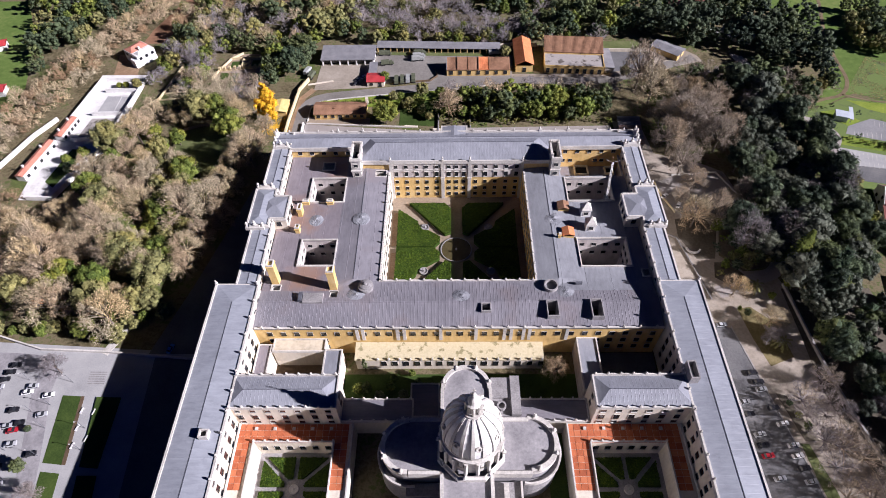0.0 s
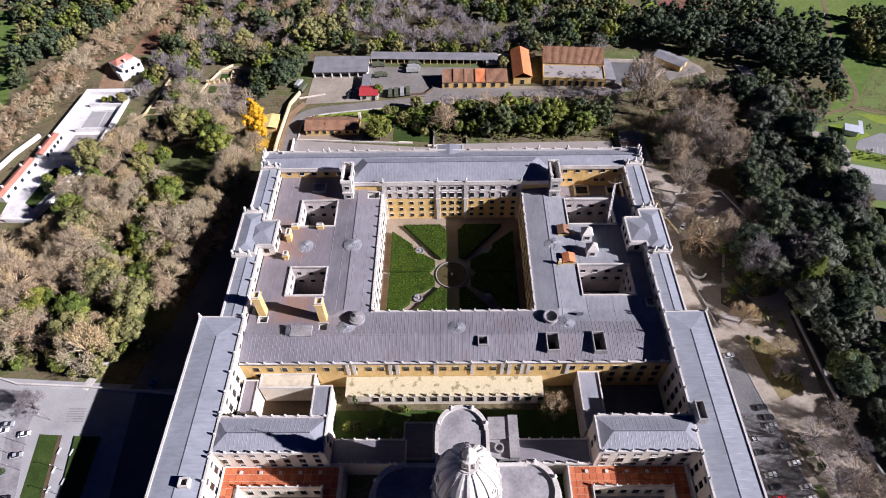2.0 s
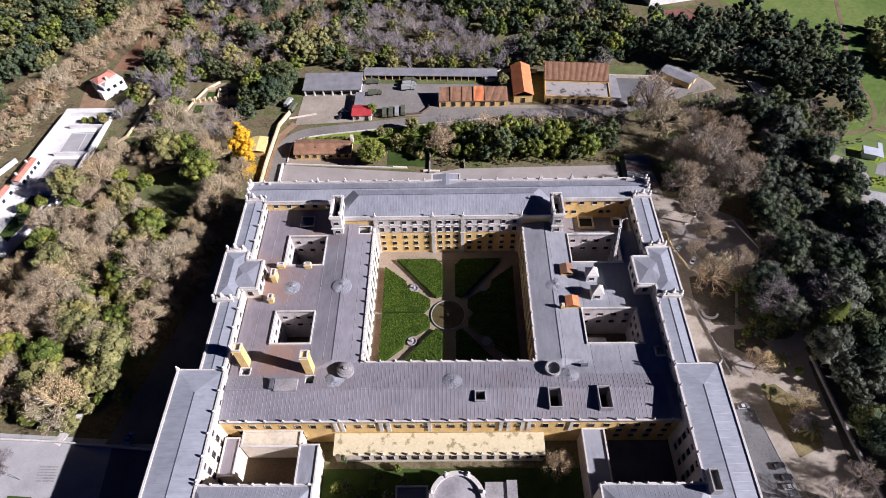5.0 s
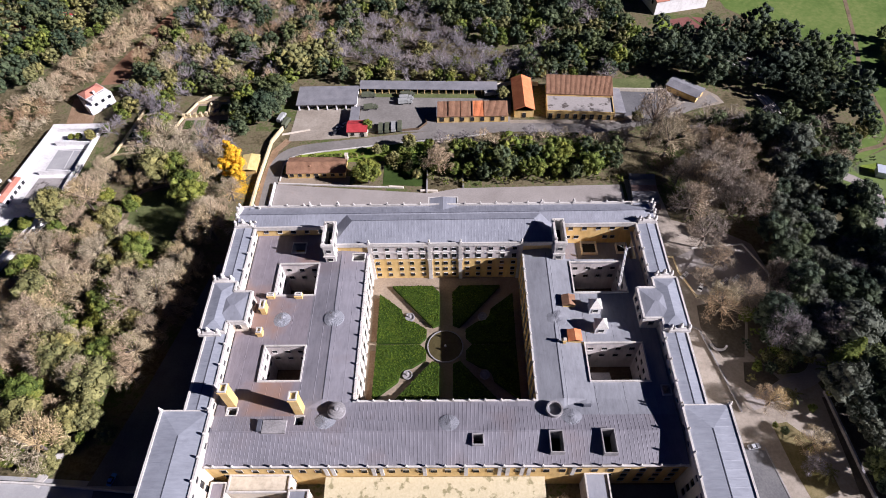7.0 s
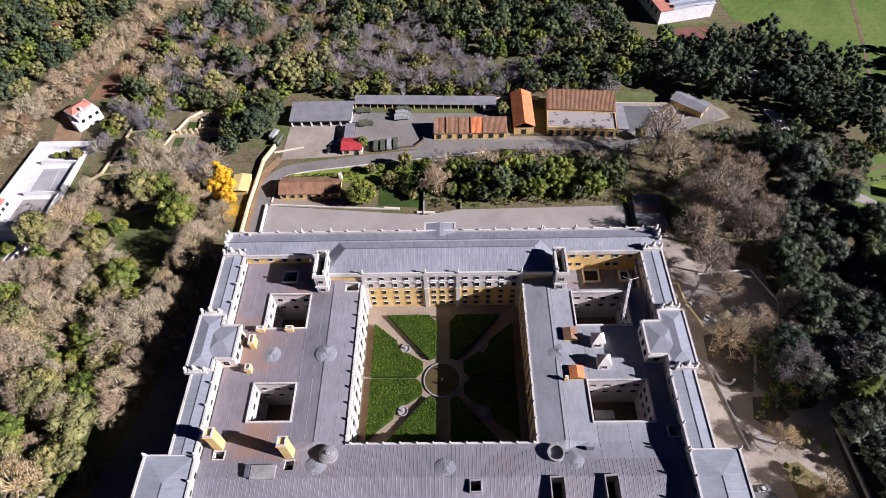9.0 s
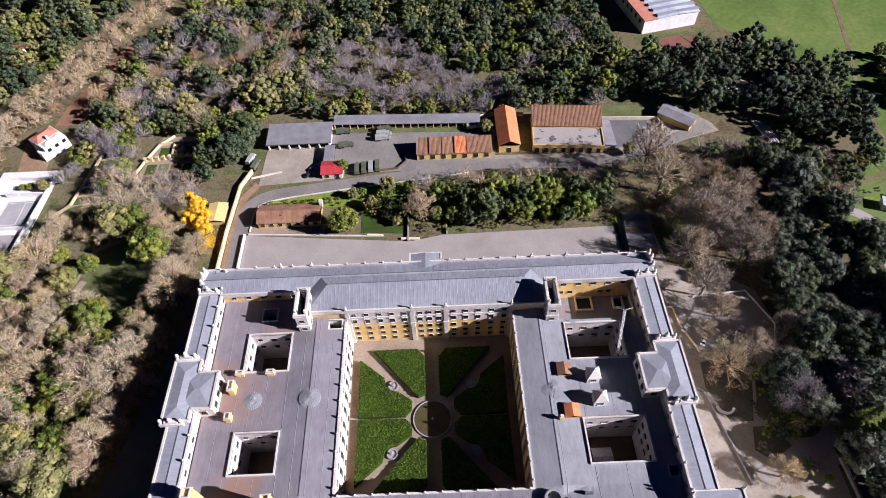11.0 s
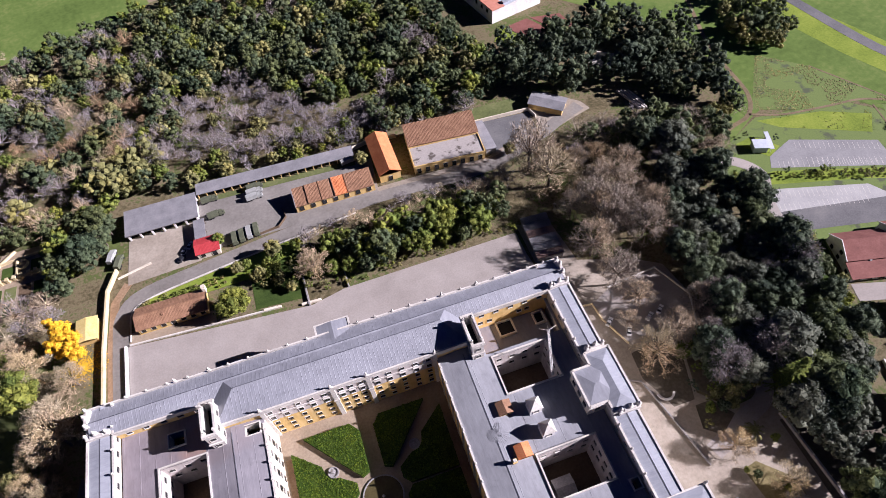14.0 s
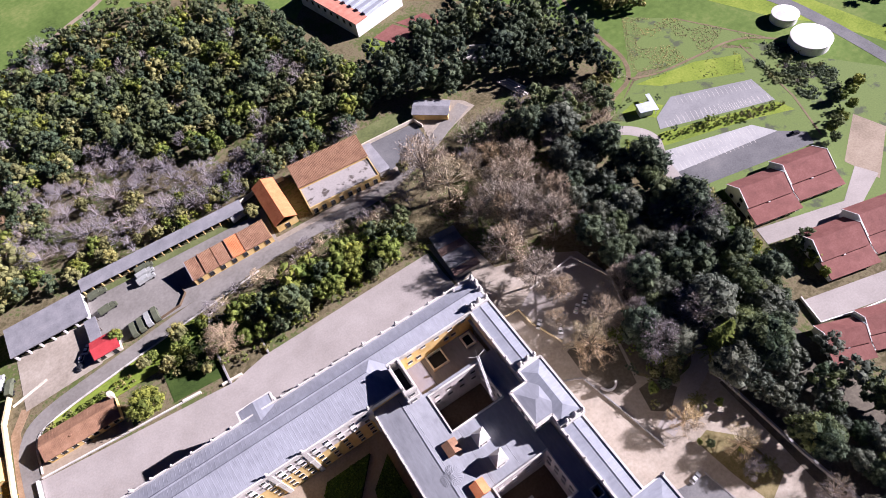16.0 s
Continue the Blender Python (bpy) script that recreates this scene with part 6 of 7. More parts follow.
for k in range(6):
    structure("orchard_plot", poly([(-166 + 0.6 * k, 139 + 6 * k), (-153 + 0.3 * k, 141 + 6 * k), (-153 + 0.3 * k, 145.5 + 6 * k), (-166 + 0.6 * k, 143.5 + 6 * k)], -0.3, 0.14), (ROUGH_GRASS, SOIL, LAWN)[k % 3], "terraced orchard plot")
    structure("orchard_wall", ribbon([(-166.4 + 0.6 * k, 138.4 + 6 * k), (-152.6 + 0.3 * k, 140.4 + 6 * k)], 0.4, -0.3, 0.9), OCHRE_WALL, "low ochre orchard wall")
structure("orchard_grass", poly([(-172, 128), (-155, 132), (-152, 155), (-160, 170), (-166, 150)], -0.3, 0.08), ROUGH_GRASS, "rough orchard grass")
shed("garden_shed", "small yellow garden shed with sheet roof", -99, -91.5, 124, 134, 3.0, 0.8, YELLOW, YELLOW_ROOF, "y", front=0)
shed("keeper_hut", "small orange-roofed hut among trees", -176, -170.5, 0, 9, 3.0, 1.2, WHITEWASH, TILE_ORANGE, "y")
for x, y, t in ((-283, 192, 20), (-262, 146, 10), (-266, 137, 10), (-258, 251, -30), (-241, 262, -20)):
    shed("farm_house", "small white farmhouse with a red roof", x - 6, x + 6, y - 3.5, y + 3.5, 3.5, 1.6, WHITEWASH, TILE_RED, turn=t)

structure("ruin_floor", poly([(156, 207), (163, 196), (179, 189), (184, 196), (168, 208)], -0.3, 0.1), GREYSTONE, "paved floor of a roofless ruin")
for pts in ([(156, 207), (163, 196), (179, 189)], [(168, 208), (184, 196), (179, 189)], [(160, 201), (174, 201)]):
    structure("ruin_wall", ribbon(pts, 0.6, -0.3, 2.2), STONE, "broken pale ruin wall")
for k in range(4):
    structure("ruin_step", ribbon([(164 + 1.8 * k, 178 - 0.5 * k), (168.5 + 1.8 * k, 162 - 0.5 * k)], 0.8, -0.3, 1.0 - 0.15 * k), STONE, "low pale stone terrace step")

# white hall and courts beyond the wood
hall = thing("white_hall", "large white hall with a pale ribbed roof", "hall", at=(138, 284, 0), turn=13)
part("wall", boxes((-17, 17, -25, 25, 0, 8.5)), WHITEWASH, hall)
part("red_roof", boxes((-17.5, -9, -25.5, 25.5, 8.5, 9.0)), TILE_PINK, hall, "faded red roof strip")
part("roof", sheet([-9, 4.2, 17.5], [-25.5, 25.5], lambda x, y: 9.0 + 0.9 * (1 - abs(x - 4.2) / 13.3), skirt=0.5), PALE_METAL, hall, "pale ribbed metal roof")
for k in range(9):
    part("roof_rib", boxes((-8.9, 17.4, -24 + k * 5.6, -21.8 + k * 5.6, 9.2, 10.1)), LEAD_X, hall, "grey roof-light strip")
for k in range(8):
    put_window(hall, WIN_MID, -17.0, -20 + k * 5.5, 6.0, -90)
structure("sports_court", poly([(133, 250), (141, 233.5), (154, 240), (147, 253)], -0.3, 0.12), TILE_MAROON, "red sports court")
structure("sports_court_far", poly([(149, 253), (156, 240), (169, 235), (166, 250)], -0.3, 0.12), TILE_MAROON, "red sports court")
structure("court_verge", poly([(122, 240), (136, 230), (140, 234), (131, 252)], -0.3, 0.08), BRIGHT, "fresh green grass verge")

# row houses on the south side
def row_house(x, y, turn, scale=1.0):
    """A pair of staggered gabled houses with maroon tile roofs and white gable walls."""
    ob = thing("row_house", "pair of white houses with staggered maroon tiled roofs", "house", "row houses", at=(x, y, 0), turn=turn)
    ob.scale = (scale, scale, scale)
    for ox, oy in ((0.0, 0.0), (22.0, 3.2)):
        bm = bmesh.new()
        prof = [(0, 0), (20, 0), (20, 4.0), (14.0, 8.2), (6.8, 4.9), (6.8, 3.9), (0, 2.6)]
        for xx in (0.0, 20.0):
            v = [bm.verts.new((ox + xx, oy + a, b)) for a, b in prof]
            bm.faces.new(v[::-1] if xx == 0 else v)
        bm.verts.ensure_lookup_table()
        n = len(prof)
        vs = list(bm.verts)
        for i in range(n):
            bm.faces.new((vs[i], vs[(i + 1) % n], vs[n + (i + 1) % n], vs[n + i]))
        wallob = part("wall", bm, WHITEWASH, ob)
        for name, (a0, b0), (a1, b1) in (("lower_roof", (-0.8, 2.55), (6.7, 4.0)), ("front_roof", (6.2, 4.75), (14.0, 8.45)), ("rear_roof", (20.6, 3.8), (14.0, 8.45))):
            bm = bmesh.new()
            v = [bm.verts.new(p) for p in ((ox - 0.4, oy + a0, b0), (ox + 20.4, oy + a0, b0), (ox + 20.4, oy + a1, b1), (ox - 0.4, oy + a1, b1))]
            f = bm.faces.new(v)
            g = bmesh.ops.extrude_face_region(bm, geom=[f])
            bmesh.ops.translate(bm, verts=[e for e in g["geom"] if isinstance(e, bmesh.types.BMVert)], vec=(0, 0, 0.25))
            bmesh.ops.recalc_face_normals(bm, faces=bm.faces)
            rr = part(name, bm, TILE_MAROON, wallob)
        for yy, zz in ((4, 1.4), (11, 1.6), (11, 4.6), (16, 1.6)):
            put_window(wallob, WIN_SMALL, ox, oy + yy, zz, -90)
        for k in range(4):
            put_window(wallob, WIN_SMALL, ox + 2.8 + k * 4.8, oy, 1.4, 0)
        for xx in (-0.45, 20.15):
            bm = bmesh.new()
            for (a0, b0), (a1, b1) in (((6.2, 4.75), (14.0, 8.45)), ((14.0, 8.45), (20.6, 3.8))):
                v = [bm.verts.new((ox + xx + dx, oy + a, b + dz)) for dz in (0.0, 0.42) for dx, a, b in ((0, a0, b0), (0.3, a0, b0), (0.3, a1, b1), (0, a1, b1))]
                for f in ((3, 2, 1, 0), (4, 5, 6, 7), (0, 1, 5, 4), (1, 2, 6, 5), (2, 3, 7, 6), (3, 0, 4, 7)):
                    bm.faces.new([v[k] for k in f])
            part("verge", bm, WHITEWASH, wallob, "white verge along the roof edge")
        part("skylight", boxes((ox + 9.0, ox + 9.8, oy + 5.9, oy + 6.5, 3.7, 4.6)), WHITEWASH, wallob)
    return ob


row_house(193.2, 45.0, -13.5)
row_house(195.0, 12.6, -14.5)
row_house(169.0, -10.0, -22, 0.72)
structure("garden_strip", poly([(186, 66), (198, 66), (191, 46), (183, 30), (176, 30)], -0.3, 0.07), LAWN, "shady garden strip")

# water tanks
for x, y, r, h in ((300.5, 122.5, 6.4, 3.6), (295, 103, 9.4, 4.2)):
    bm = bmesh.new()
    lathe(bm, [(r, 0), (r, h), (r + 0.2, h), (r + 0.2, h + 0.4), (r - 0.3, h + 0.5), (0, h + 1.3)], 40, x, y)
    tank = tagged(part("water_tank", bm, WHITEWASH), "round white water tank in a meadow", "tank", "water tanks")
kiosk = thing("blue_kiosk", "small pale blue kiosk with flat canopies", "kiosk", at=(204, 118, 0), turn=-20)
part("body", boxes((-3, 3, -2.5, 2.5, 0, 3.2)), PALE_METAL, kiosk)
part("canopy", boxes((3.5, 5.5, -3, 8, 2.8, 3.1), (-3.4, 3.4, -2.9, 2.9, 3.2, 3.5)), PALE_METAL, kiosk)
for y in (-2.5, 2.5, 7.5):
    part("post", boxes((4.4, 4.6, y - 0.1, y + 0.1, 0, 2.8)), WHITEWASH, kiosk)
structure("kiosk_lawn", poly([(206, 112), (214, 116), (206, 126), (196, 124)], -0.3, 0.09), BRIGHT, "fresh green lawn")


# ---------------------------------------------------------------- vehicles
def car_proto(name, paint, label, L=4.3, W=1.75, H=1.45):
    ob = thing(name, label, "car", "parked cars", at=(0, 0, 0))
    bm = bmesh.new()
    box(bm, -L / 2, L / 2, -W / 2, W / 2, 0.3, 0.85, 0.04)
    bmesh.ops.bevel(bm, geom=list(bm.edges), offset=0.12, segments=2, affect="EDGES")
    part("body", bm, paint, ob)
    bm = bmesh.new()
    v = box(bm, -L * 0.36, L * 0.24, -W / 2 + 0.1, W / 2 - 0.1, 0.8, H - 0.06)
    for i, dx in ((4, 0.55), (7, 0.55), (5, -0.75), (6, -0.75)):
        v[i].co.x += dx
        v[i].co.y *= 0.84
    part("glasshouse", bm, GLASS, ob)
    bm = bmesh.new()
    box(bm, -L * 0.22, L * 0.05, -W * 0.36, W * 0.36, H - 0.07, H)
    part("roof", bm, paint, ob)
    for x in (-L * 0.31, L * 0.31):
        for y in (-W / 2 + 0.1, W / 2 - 0.1):
            bm = bmesh.new()
            lathe(bm, [(0, -0.1), (0.31, -0.1), (0.31, 0.1), (0, 0.1)], 10)
            w = part("wheel", bm, DARK, ob)
            w.matrix_basis = pose(x, y, 0.31, 90, 0, 0)
    return ob


def paint(name, c):
    n = Nodes(name)
    n.b.inputs["Coat Weight"].default_value = 0.4
    return n.done(n.mix(n.noise(3.0), c, tuple(min(1, v * 1.15) for v in c)), 0.3, spec=0.5)


CARS = [car_proto("car", paint("white car paint", (0.75, 0.75, 0.75)), "white hatchback car parked outdoors"),
        car_proto("car", paint("black car paint", (0.02, 0.02, 0.025)), "black hatchback car parked outdoors"),
        car_proto("car", paint("silver car paint", (0.42, 0.43, 0.45)), "silver hatchback car parked outdoors"),
        car_proto("car", paint("red car paint", (0.4, 0.02, 0.03)), "dark red hatchback car parked outdoors"),
        car_proto("car", paint("blue car paint", (0.06, 0.2, 0.5)), "blue hatchback car parked outdoors")]
SPOTS = [(104.8, -9.8, 8, 2), (110.0, -30.9, 12, 1), (111.2, -34.6, 8, 1), (111.4, -37.6, 8, 2), (113.3, -44.9, 12, 1), (103.8, -42.6, 8, 2), (103.8, -47.2, 8, 1), (114.6, -50.8, 8, 0), (105.3, -54.7, 10, 2), (105.2, -58.6, 10, 1), (105.7, -62.3, 8, 3), (115.6, -58.6, 8, 0), (115.7, -62.3, 10, 0), (116.3, -66.6, 8, 1), (107, -70, 10, 2), (117, -71, 8, 2),
         (103.6, 55.5, 60, 0), (119.1, 59.7, 40, 0), (113.8, 58.3, 35, 0), (98.5, 61.5, 40, 0),
         (-171.6, -29.9, 12, 1), (-172.4, -33.0, 12, 1), (-173.2, -36.2, 12, 2), (-170.8, -26.8, 12, 1), (-160.3, -35.8, 12, 2), (-161.2, -38.2, 12, 0), (-152.8, -39.4, 14, 0), (-152.2, -47.0, 14, 2), (-163.4, -45.3, 14, 1), (-159.1, -50.2, 14, 1), (-160.2, -53.0, 14, 3), (-163.0, -51.4, 14, 2), (-149.9, -61.6, 14, 1), (-158.5, -58, 14, 2), (-160, -66, 14, 1), (-157, -72, 14, 2),
         (-112.8, -20.0, 78, 4), (187.0, 80.5, -15, 1), (244, 68.5, -18, 1), (-55.5, 156.0, 60, 2), (-52.8, 158.5, 60, 0), (-57, 152.5, 50, 1)]
first = set()
for x, y, turn, k in SPOTS:
    m = pose(x, y, 0.12, 0, 0, turn)
    if k in first:
        copy_thing(CARS[k], m)
    else:
        first.add(k)
        CARS[k].matrix_basis = m


def truck(x, y, turn, canvas, label):
    ob = thing("truck", label, "truck", "depot trucks", at=(x, y, 0.1), turn=turn)
    bm = bmesh.new()
    box(bm, 1.6, 3.2, -1.1, 1.1, 0.6, 2.3)
    box(bm, 3.2, 4.1, -1.0, 1.0, 0.6, 1.5, 0.1)
    part("cab", bm, canvas, ob)
    part("windscreen", boxes((3.2, 3.24, -0.95, 0.95, 1.55, 2.15)), GLASS, ob)
    part("cargo_cover", boxes((-3.6, 1.5, -1.2, 1.2, 1.0, 2.9, 0.15)), canvas, ob)
    part("chassis", boxes((-3.6, 3.2, -0.9, 0.9, 0.55, 0.98)), DARK, ob)
    for px in (-2.8, -1.6, 2.8):
        for py in (-1.0, 1.0):
            bm = bmesh.new()
            lathe(bm, [(0, -0.15), (0.5, -0.15), (0.5, 0.15), (0, 0.15)], 10)
            w = part("wheel", bm, DARK, ob)
            w.matrix_basis = pose(px, py, 0.5, 90, 0, 0)
    return ob


TARP = mottled("olive tarpaulin", (0.05, 0.055, 0.035), (0.09, 0.1, 0.065), (0.13, 0.14, 0.09), 0.5, 3.0)
GREYTARP = mottled("grey tarpaulin", (0.2, 0.21, 0.2), (0.3, 0.31, 0.3), (0.38, 0.39, 0.38), 0.5, 3.0)
for x, y, turn, mat, lab in ((-22, 175.5, 5, GREYTARP, "truck with a grey tarpaulin cover"), (-21.5, 178.6, 5, GREYTARP, "truck with a grey tarpaulin cover"), (-21, 181.6, 5, TARP, "truck with an olive tarpaulin cover"), (-33.5, 154.6, 92, TARP, "truck with an olive tarpaulin cover"), (-30.2, 155.0, 92, TARP, "truck with an olive tarpaulin cover"), (-27, 155.6, 92, GREYTARP, "truck with a grey tarpaulin cover"), (-23.8, 156.2, 92, TARP, "truck with an olive tarpaulin cover"), (-40, 171.5, 8, TARP, "truck with an olive tarpaulin cover"), (-42, 181.5, 4, TARP, "truck with an olive tarpaulin cover"), (24, 181, 10, GREYTARP, "truck with a grey tarpaulin cover"), (-83, 160, 75, TARP, "truck with an olive tarpaulin cover"), (-86, 164, 75, GREYTARP, "truck with a grey tarpaulin cover")):
    truck(x, y, turn, mat, lab)

# street lamps of the north square
bm = bmesh.new()
lathe(bm, [(0.16, 0), (0.07, 0.4), (0.06, 5.6), (0, 5.6)], 8)
box(bm, -0.06, 1.2, -0.05, 0.05, 5.5, 5.6)
lamp = thing("street_lamp", "slender dark metal street lamp", "street lamp", "street lamps", at=(-151, -43, 0.05), turn=180)
part("pole", bm, ROLL, lamp)
part("head", boxes((0.9, 1.6, -0.14, 0.14, 5.42, 5.56)), WHITEWASH, lamp)
for x, y in ((-156, -46), (-149, -52), (-160, -60), (-147.5, -62), (-134.5, -52), (-133, -60), (-163, -33), (-146, -34)):
    copy_thing(lamp, pose(x, y, 0.05, 0, 0, 180))
for x, y in ((-138, -45.5), (-137.2, -52), (-136.4, -58.6), (-133.4, -46), (-132.4, -56)):
    ob = thing("park_bench", "plain white stone park bench", "bench", "square benches", at=(x, y, 0.1), turn=80)
    part("seat", boxes((-1.2, 1.2, -0.3, 0.3, 0.4, 0.52)), WHITEWASH, ob)
    for px in (-0.9, 0.9):
        part("leg", boxes((px - 0.12, px + 0.12, -0.25, 0.25, 0, 0.4)), STONE, ob)


# ---------------------------------------------------------------- trees
def rnd_dir(r):
    z = r.uniform(-1, 1)
    a = r.uniform(0, 2 * math.pi)
    q = math.sqrt(1 - z * z)
    return Vector((q * math.cos(a), q * math.sin(a), z))


def limb(bm, a, b, ra, rb, seg=5):
    d = (b - a).normalized()
    s = d.orthogonal().normalized()
    t = d.cross(s)
    r0 = [bm.verts.new(a + ra * (math.cos(2 * math.pi * k / seg) * s + math.sin(2 * math.pi * k / seg) * t)) for k in range(seg)]
    r1 = [bm.verts.new(b + rb * (math.cos(2 * math.pi * k / seg) * s + math.sin(2 * math.pi * k / seg) * t)) for k in range(seg)]
    for k in range(seg):
        bm.faces.new((r0[k], r0[(k + 1) % seg], r1[(k + 1) % seg], r1[k]))


def trunk_mesh(r, h, w, spread):
    bm = bmesh.new()
    top = Vector((r.uniform(-0.4, 0.4), r.uniform(-0.4, 0.4), h * 0.45))
    limb(bm, Vector((0, 0, -0.2)), top, w, w * 0.7, 7)
    tips = []
    for k in range(7):
        a = 2 * math.pi * k / 7 + r.uniform(-0.3, 0.3)
        e = top + Vector((math.cos(a) * spread * r.uniform(0.35, 0.6), math.sin(a) * spread * r.uniform(0.35, 0.6), h * r.uniform(0.2, 0.42)))
        limb(bm, top - Vector((0, 0, h * r.uniform(0, 0.12))), e, w * 0.4, w * 0.15, 4)
        tips.append(e)
    return bm, tips


def leaf(vs, fs, p, u, w, size):
    i = len(vs)
    vs += [p - u * size * 0.5 - w * size * 0.3, p + u * size * 0.5 - w * size * 0.25, p + w * size * 0.55]
    fs.append((i, i + 1, i + 2))


ICO_V = [Vector(v).normalized() for v in ((0, 1, 1.618), (0, -1, 1.618), (0, 1, -1.618), (0, -1, -1.618), (1, 1.618, 0), (-1, 1.618, 0), (1, -1.618, 0), (-1, -1.618, 0), (1.618, 0, 1), (-1.618, 0, 1), (1.618, 0, -1), (-1.618, 0, -1))]
ICO_F = [(i, j, k) for i, j, k in itertools.combinations(range(12), 3) if max((ICO_V[i] - ICO_V[j]).length, (ICO_V[j] - ICO_V[k]).length, (ICO_V[i] - ICO_V[k]).length) < 1.2]


def core(r, vs, fs, c, cr, flat):
    """The dense heart of a lobe, twenty uneven faces inside its leaves."""
    i = len(vs)
    for d in ICO_V:
        vs.append(c + Vector((d.x, d.y, d.z * flat)) * cr * r.uniform(0.55, 1.0))
    fs.extend((i + p, i + q, i + t) for p, q, t in ICO_F)


def leafy_crown(r, vs, fs, base, h, rx, clumps, leaves, size, flat=0.85, conic=0.0):
    """Lobes of small leaves over dense hearts, on an uneven crown."""
    for k in range(clumps):
        a = 2 * math.pi * k * 0.618 + r.uniform(-0.4, 0.4)
        zt = (k + 0.5) / clumps
        rad = rx * (math.sqrt(1 - (2 * zt - 1) ** 2 * 0.8) * (1 - conic * zt)) * r.uniform(0.4, 0.88)
        c = base + Vector((math.cos(a) * rad, math.sin(a) * rad, h * (0.3 + 0.62 * zt)))
        cr = rx * r.uniform(0.2, 0.36) * (1 - 0.5 * conic * zt)
        core(r, vs, fs, c, cr, flat)
        for _ in range(leaves):
            d = rnd_dir(r)
            if d.z < -0.3:
                d.z = -d.z
            p = c + Vector((d.x * cr, d.y * cr, d.z * cr * flat)) * r.uniform(0.78, 1.26)
            u = d.orthogonal().normalized()
            u.rotate(Matrix.Rotation(r.uniform(0, 6.28), 3, d))
            w = (d.cross(u) + d * r.uniform(-0.1, 0.9)).normalized()
            leaf(vs, fs, p, u, w, size * r.uniform(0.6, 1.3))


def twig_crown(r, vs, fs, base, h, rx, brooms, per, width):
    """Clouds of fine bare twigs at the ends of branches that rise from the fork."""
    fork = base + Vector((0, 0, h * 0.36))
    for k in range(brooms):
        zt = (k + 0.5) / brooms
        a = 2.4 * k + r.uniform(-0.5, 0.5)
        rad = rx * math.sqrt(max(0.05, 1 - zt * zt)) * r.uniform(0.45, 0.92)
        c = base + Vector((math.cos(a) * rad, math.sin(a) * rad, h * (0.34 + 0.52 * zt) * r.uniform(0.88, 1.08)))
        out = (c - fork).normalized()
        s = out.orthogonal().normalized()
        mid = fork.lerp(c, 0.55) + rnd_dir(r) * rx * 0.08
        for p, q, w0, w1 in ((fork, mid, width * 2.0, width * 1.3), (mid, c + out * rx * 0.1, width * 1.3, width * 0.4)):
            i = len(vs)
            vs += [p - s * w0, p + s * w0, q + s * w1, q - s * w1]
            fs.append((i, i + 1, i + 2, i + 3))
        span = rx * r.uniform(0.17, 0.34)
        for _ in range(per):
            st = c + rnd_dir(r) * span * r.random() ** 0.5 * 0.8
            g = (out * 0.45 + rnd_dir(r) + Vector((0, 0, 0.35)) + (st - c) / span * 0.6).normalized()
            s = g.orthogonal().normalized()
            s.rotate(Matrix.Rotation(r.uniform(0, 6.28), 3, g))
            w = width * r.uniform(0.5, 1.2)
            i = len(vs)
            vs += [st - s * w, st + s * w, st + g * span * r.uniform(0.22, 0.62)]
            fs.append((i, i + 1, i + 2))


def pydata(name, vs, fs, mat):
    me = bpy.data.meshes.new(name)
    me.from_pydata([tuple(v) for v in vs], [], fs)
    me.materials.append(mat)
    return me


KINDS = {
    "bare": ("bare brown deciduous tree with dense fine twigs", TWIG_BROWN, 13.0, 6.4),
    "brown": ("tall bare dark-twigged deciduous tree", TWIG_DARK, 13.0, 6.4),
    "grey": ("bare grey deciduous tree with fine twigs", TWIG_GREY, 12.0, 5.6),
    "rust": ("leafless rusty-brown deciduous tree", TWIG_RUST, 11.5, 5.6),
    "dark": ("dark evergreen tree with a dense crown", LEAF_DARK, 12.5, 5.0),
    "pine": ("tall pine with a dense grey-green crown in shade-side tones", LEAF_PINE, 14.5, 4.8),
    "silver": ("grey-green evergreen tree with a billowing crown", LEAF_SILVER, 12.5, 5.2),
    "mid": ("green broadleaf tree with a lobed crown", LEAF_MID, 10.5, 4.8),
    "olive": ("olive-green tree with a loose crown", LEAF_OLIVE, 10.0, 5.0),
}
proto = {}


def tree_proto(kind, seed):
    label, mat, h, rx = KINDS[kind]
    r = random.Random(seed * 7 + len(kind) * 31 + ord(kind[0]))
    ob = thing("tree", label, "tree", "trees round the palace", at=(0, 0, -500))
    bm, tips = trunk_mesh(r, h, 0.32, rx)
    part("trunk", bm, BARK, ob)
    vs, fs = [], []
    if kind in ("bare", "brown", "grey", "rust"):
        twig_crown(r, vs, fs, Vector((0, 0, 0)), h, rx, 46, 76, 0.075)
    else:
        leafy_crown(r, vs, fs, Vector((0, 0, 0)), h, rx, 48, 54, 0.46)
    crown = new("crown", pydata("crown", vs, fs, mat))
    crown.parent = ob
    return ob


for kind in KINDS:
    proto[kind] = [tree_proto(kind, s) for s in range(3)]
used = {}
rt = random.Random(5)


def plant(kind, x, y, scale=1.0):
    k = rt.randrange(3)
    p = proto[kind][k]
    m = pose(x, y, 0, 0, 0, rt.uniform(0, 360))
    if id(p) not in used:
        used[id(p)] = True
        ob = p
    else:
        ob = copy_thing(p, m)
    s = scale * rt.uniform(0.85, 1.18)
    ob.matrix_basis = m @ Matrix.Diagonal((s, s, s * rt.uniform(0.9, 1.12), 1))
    return ob


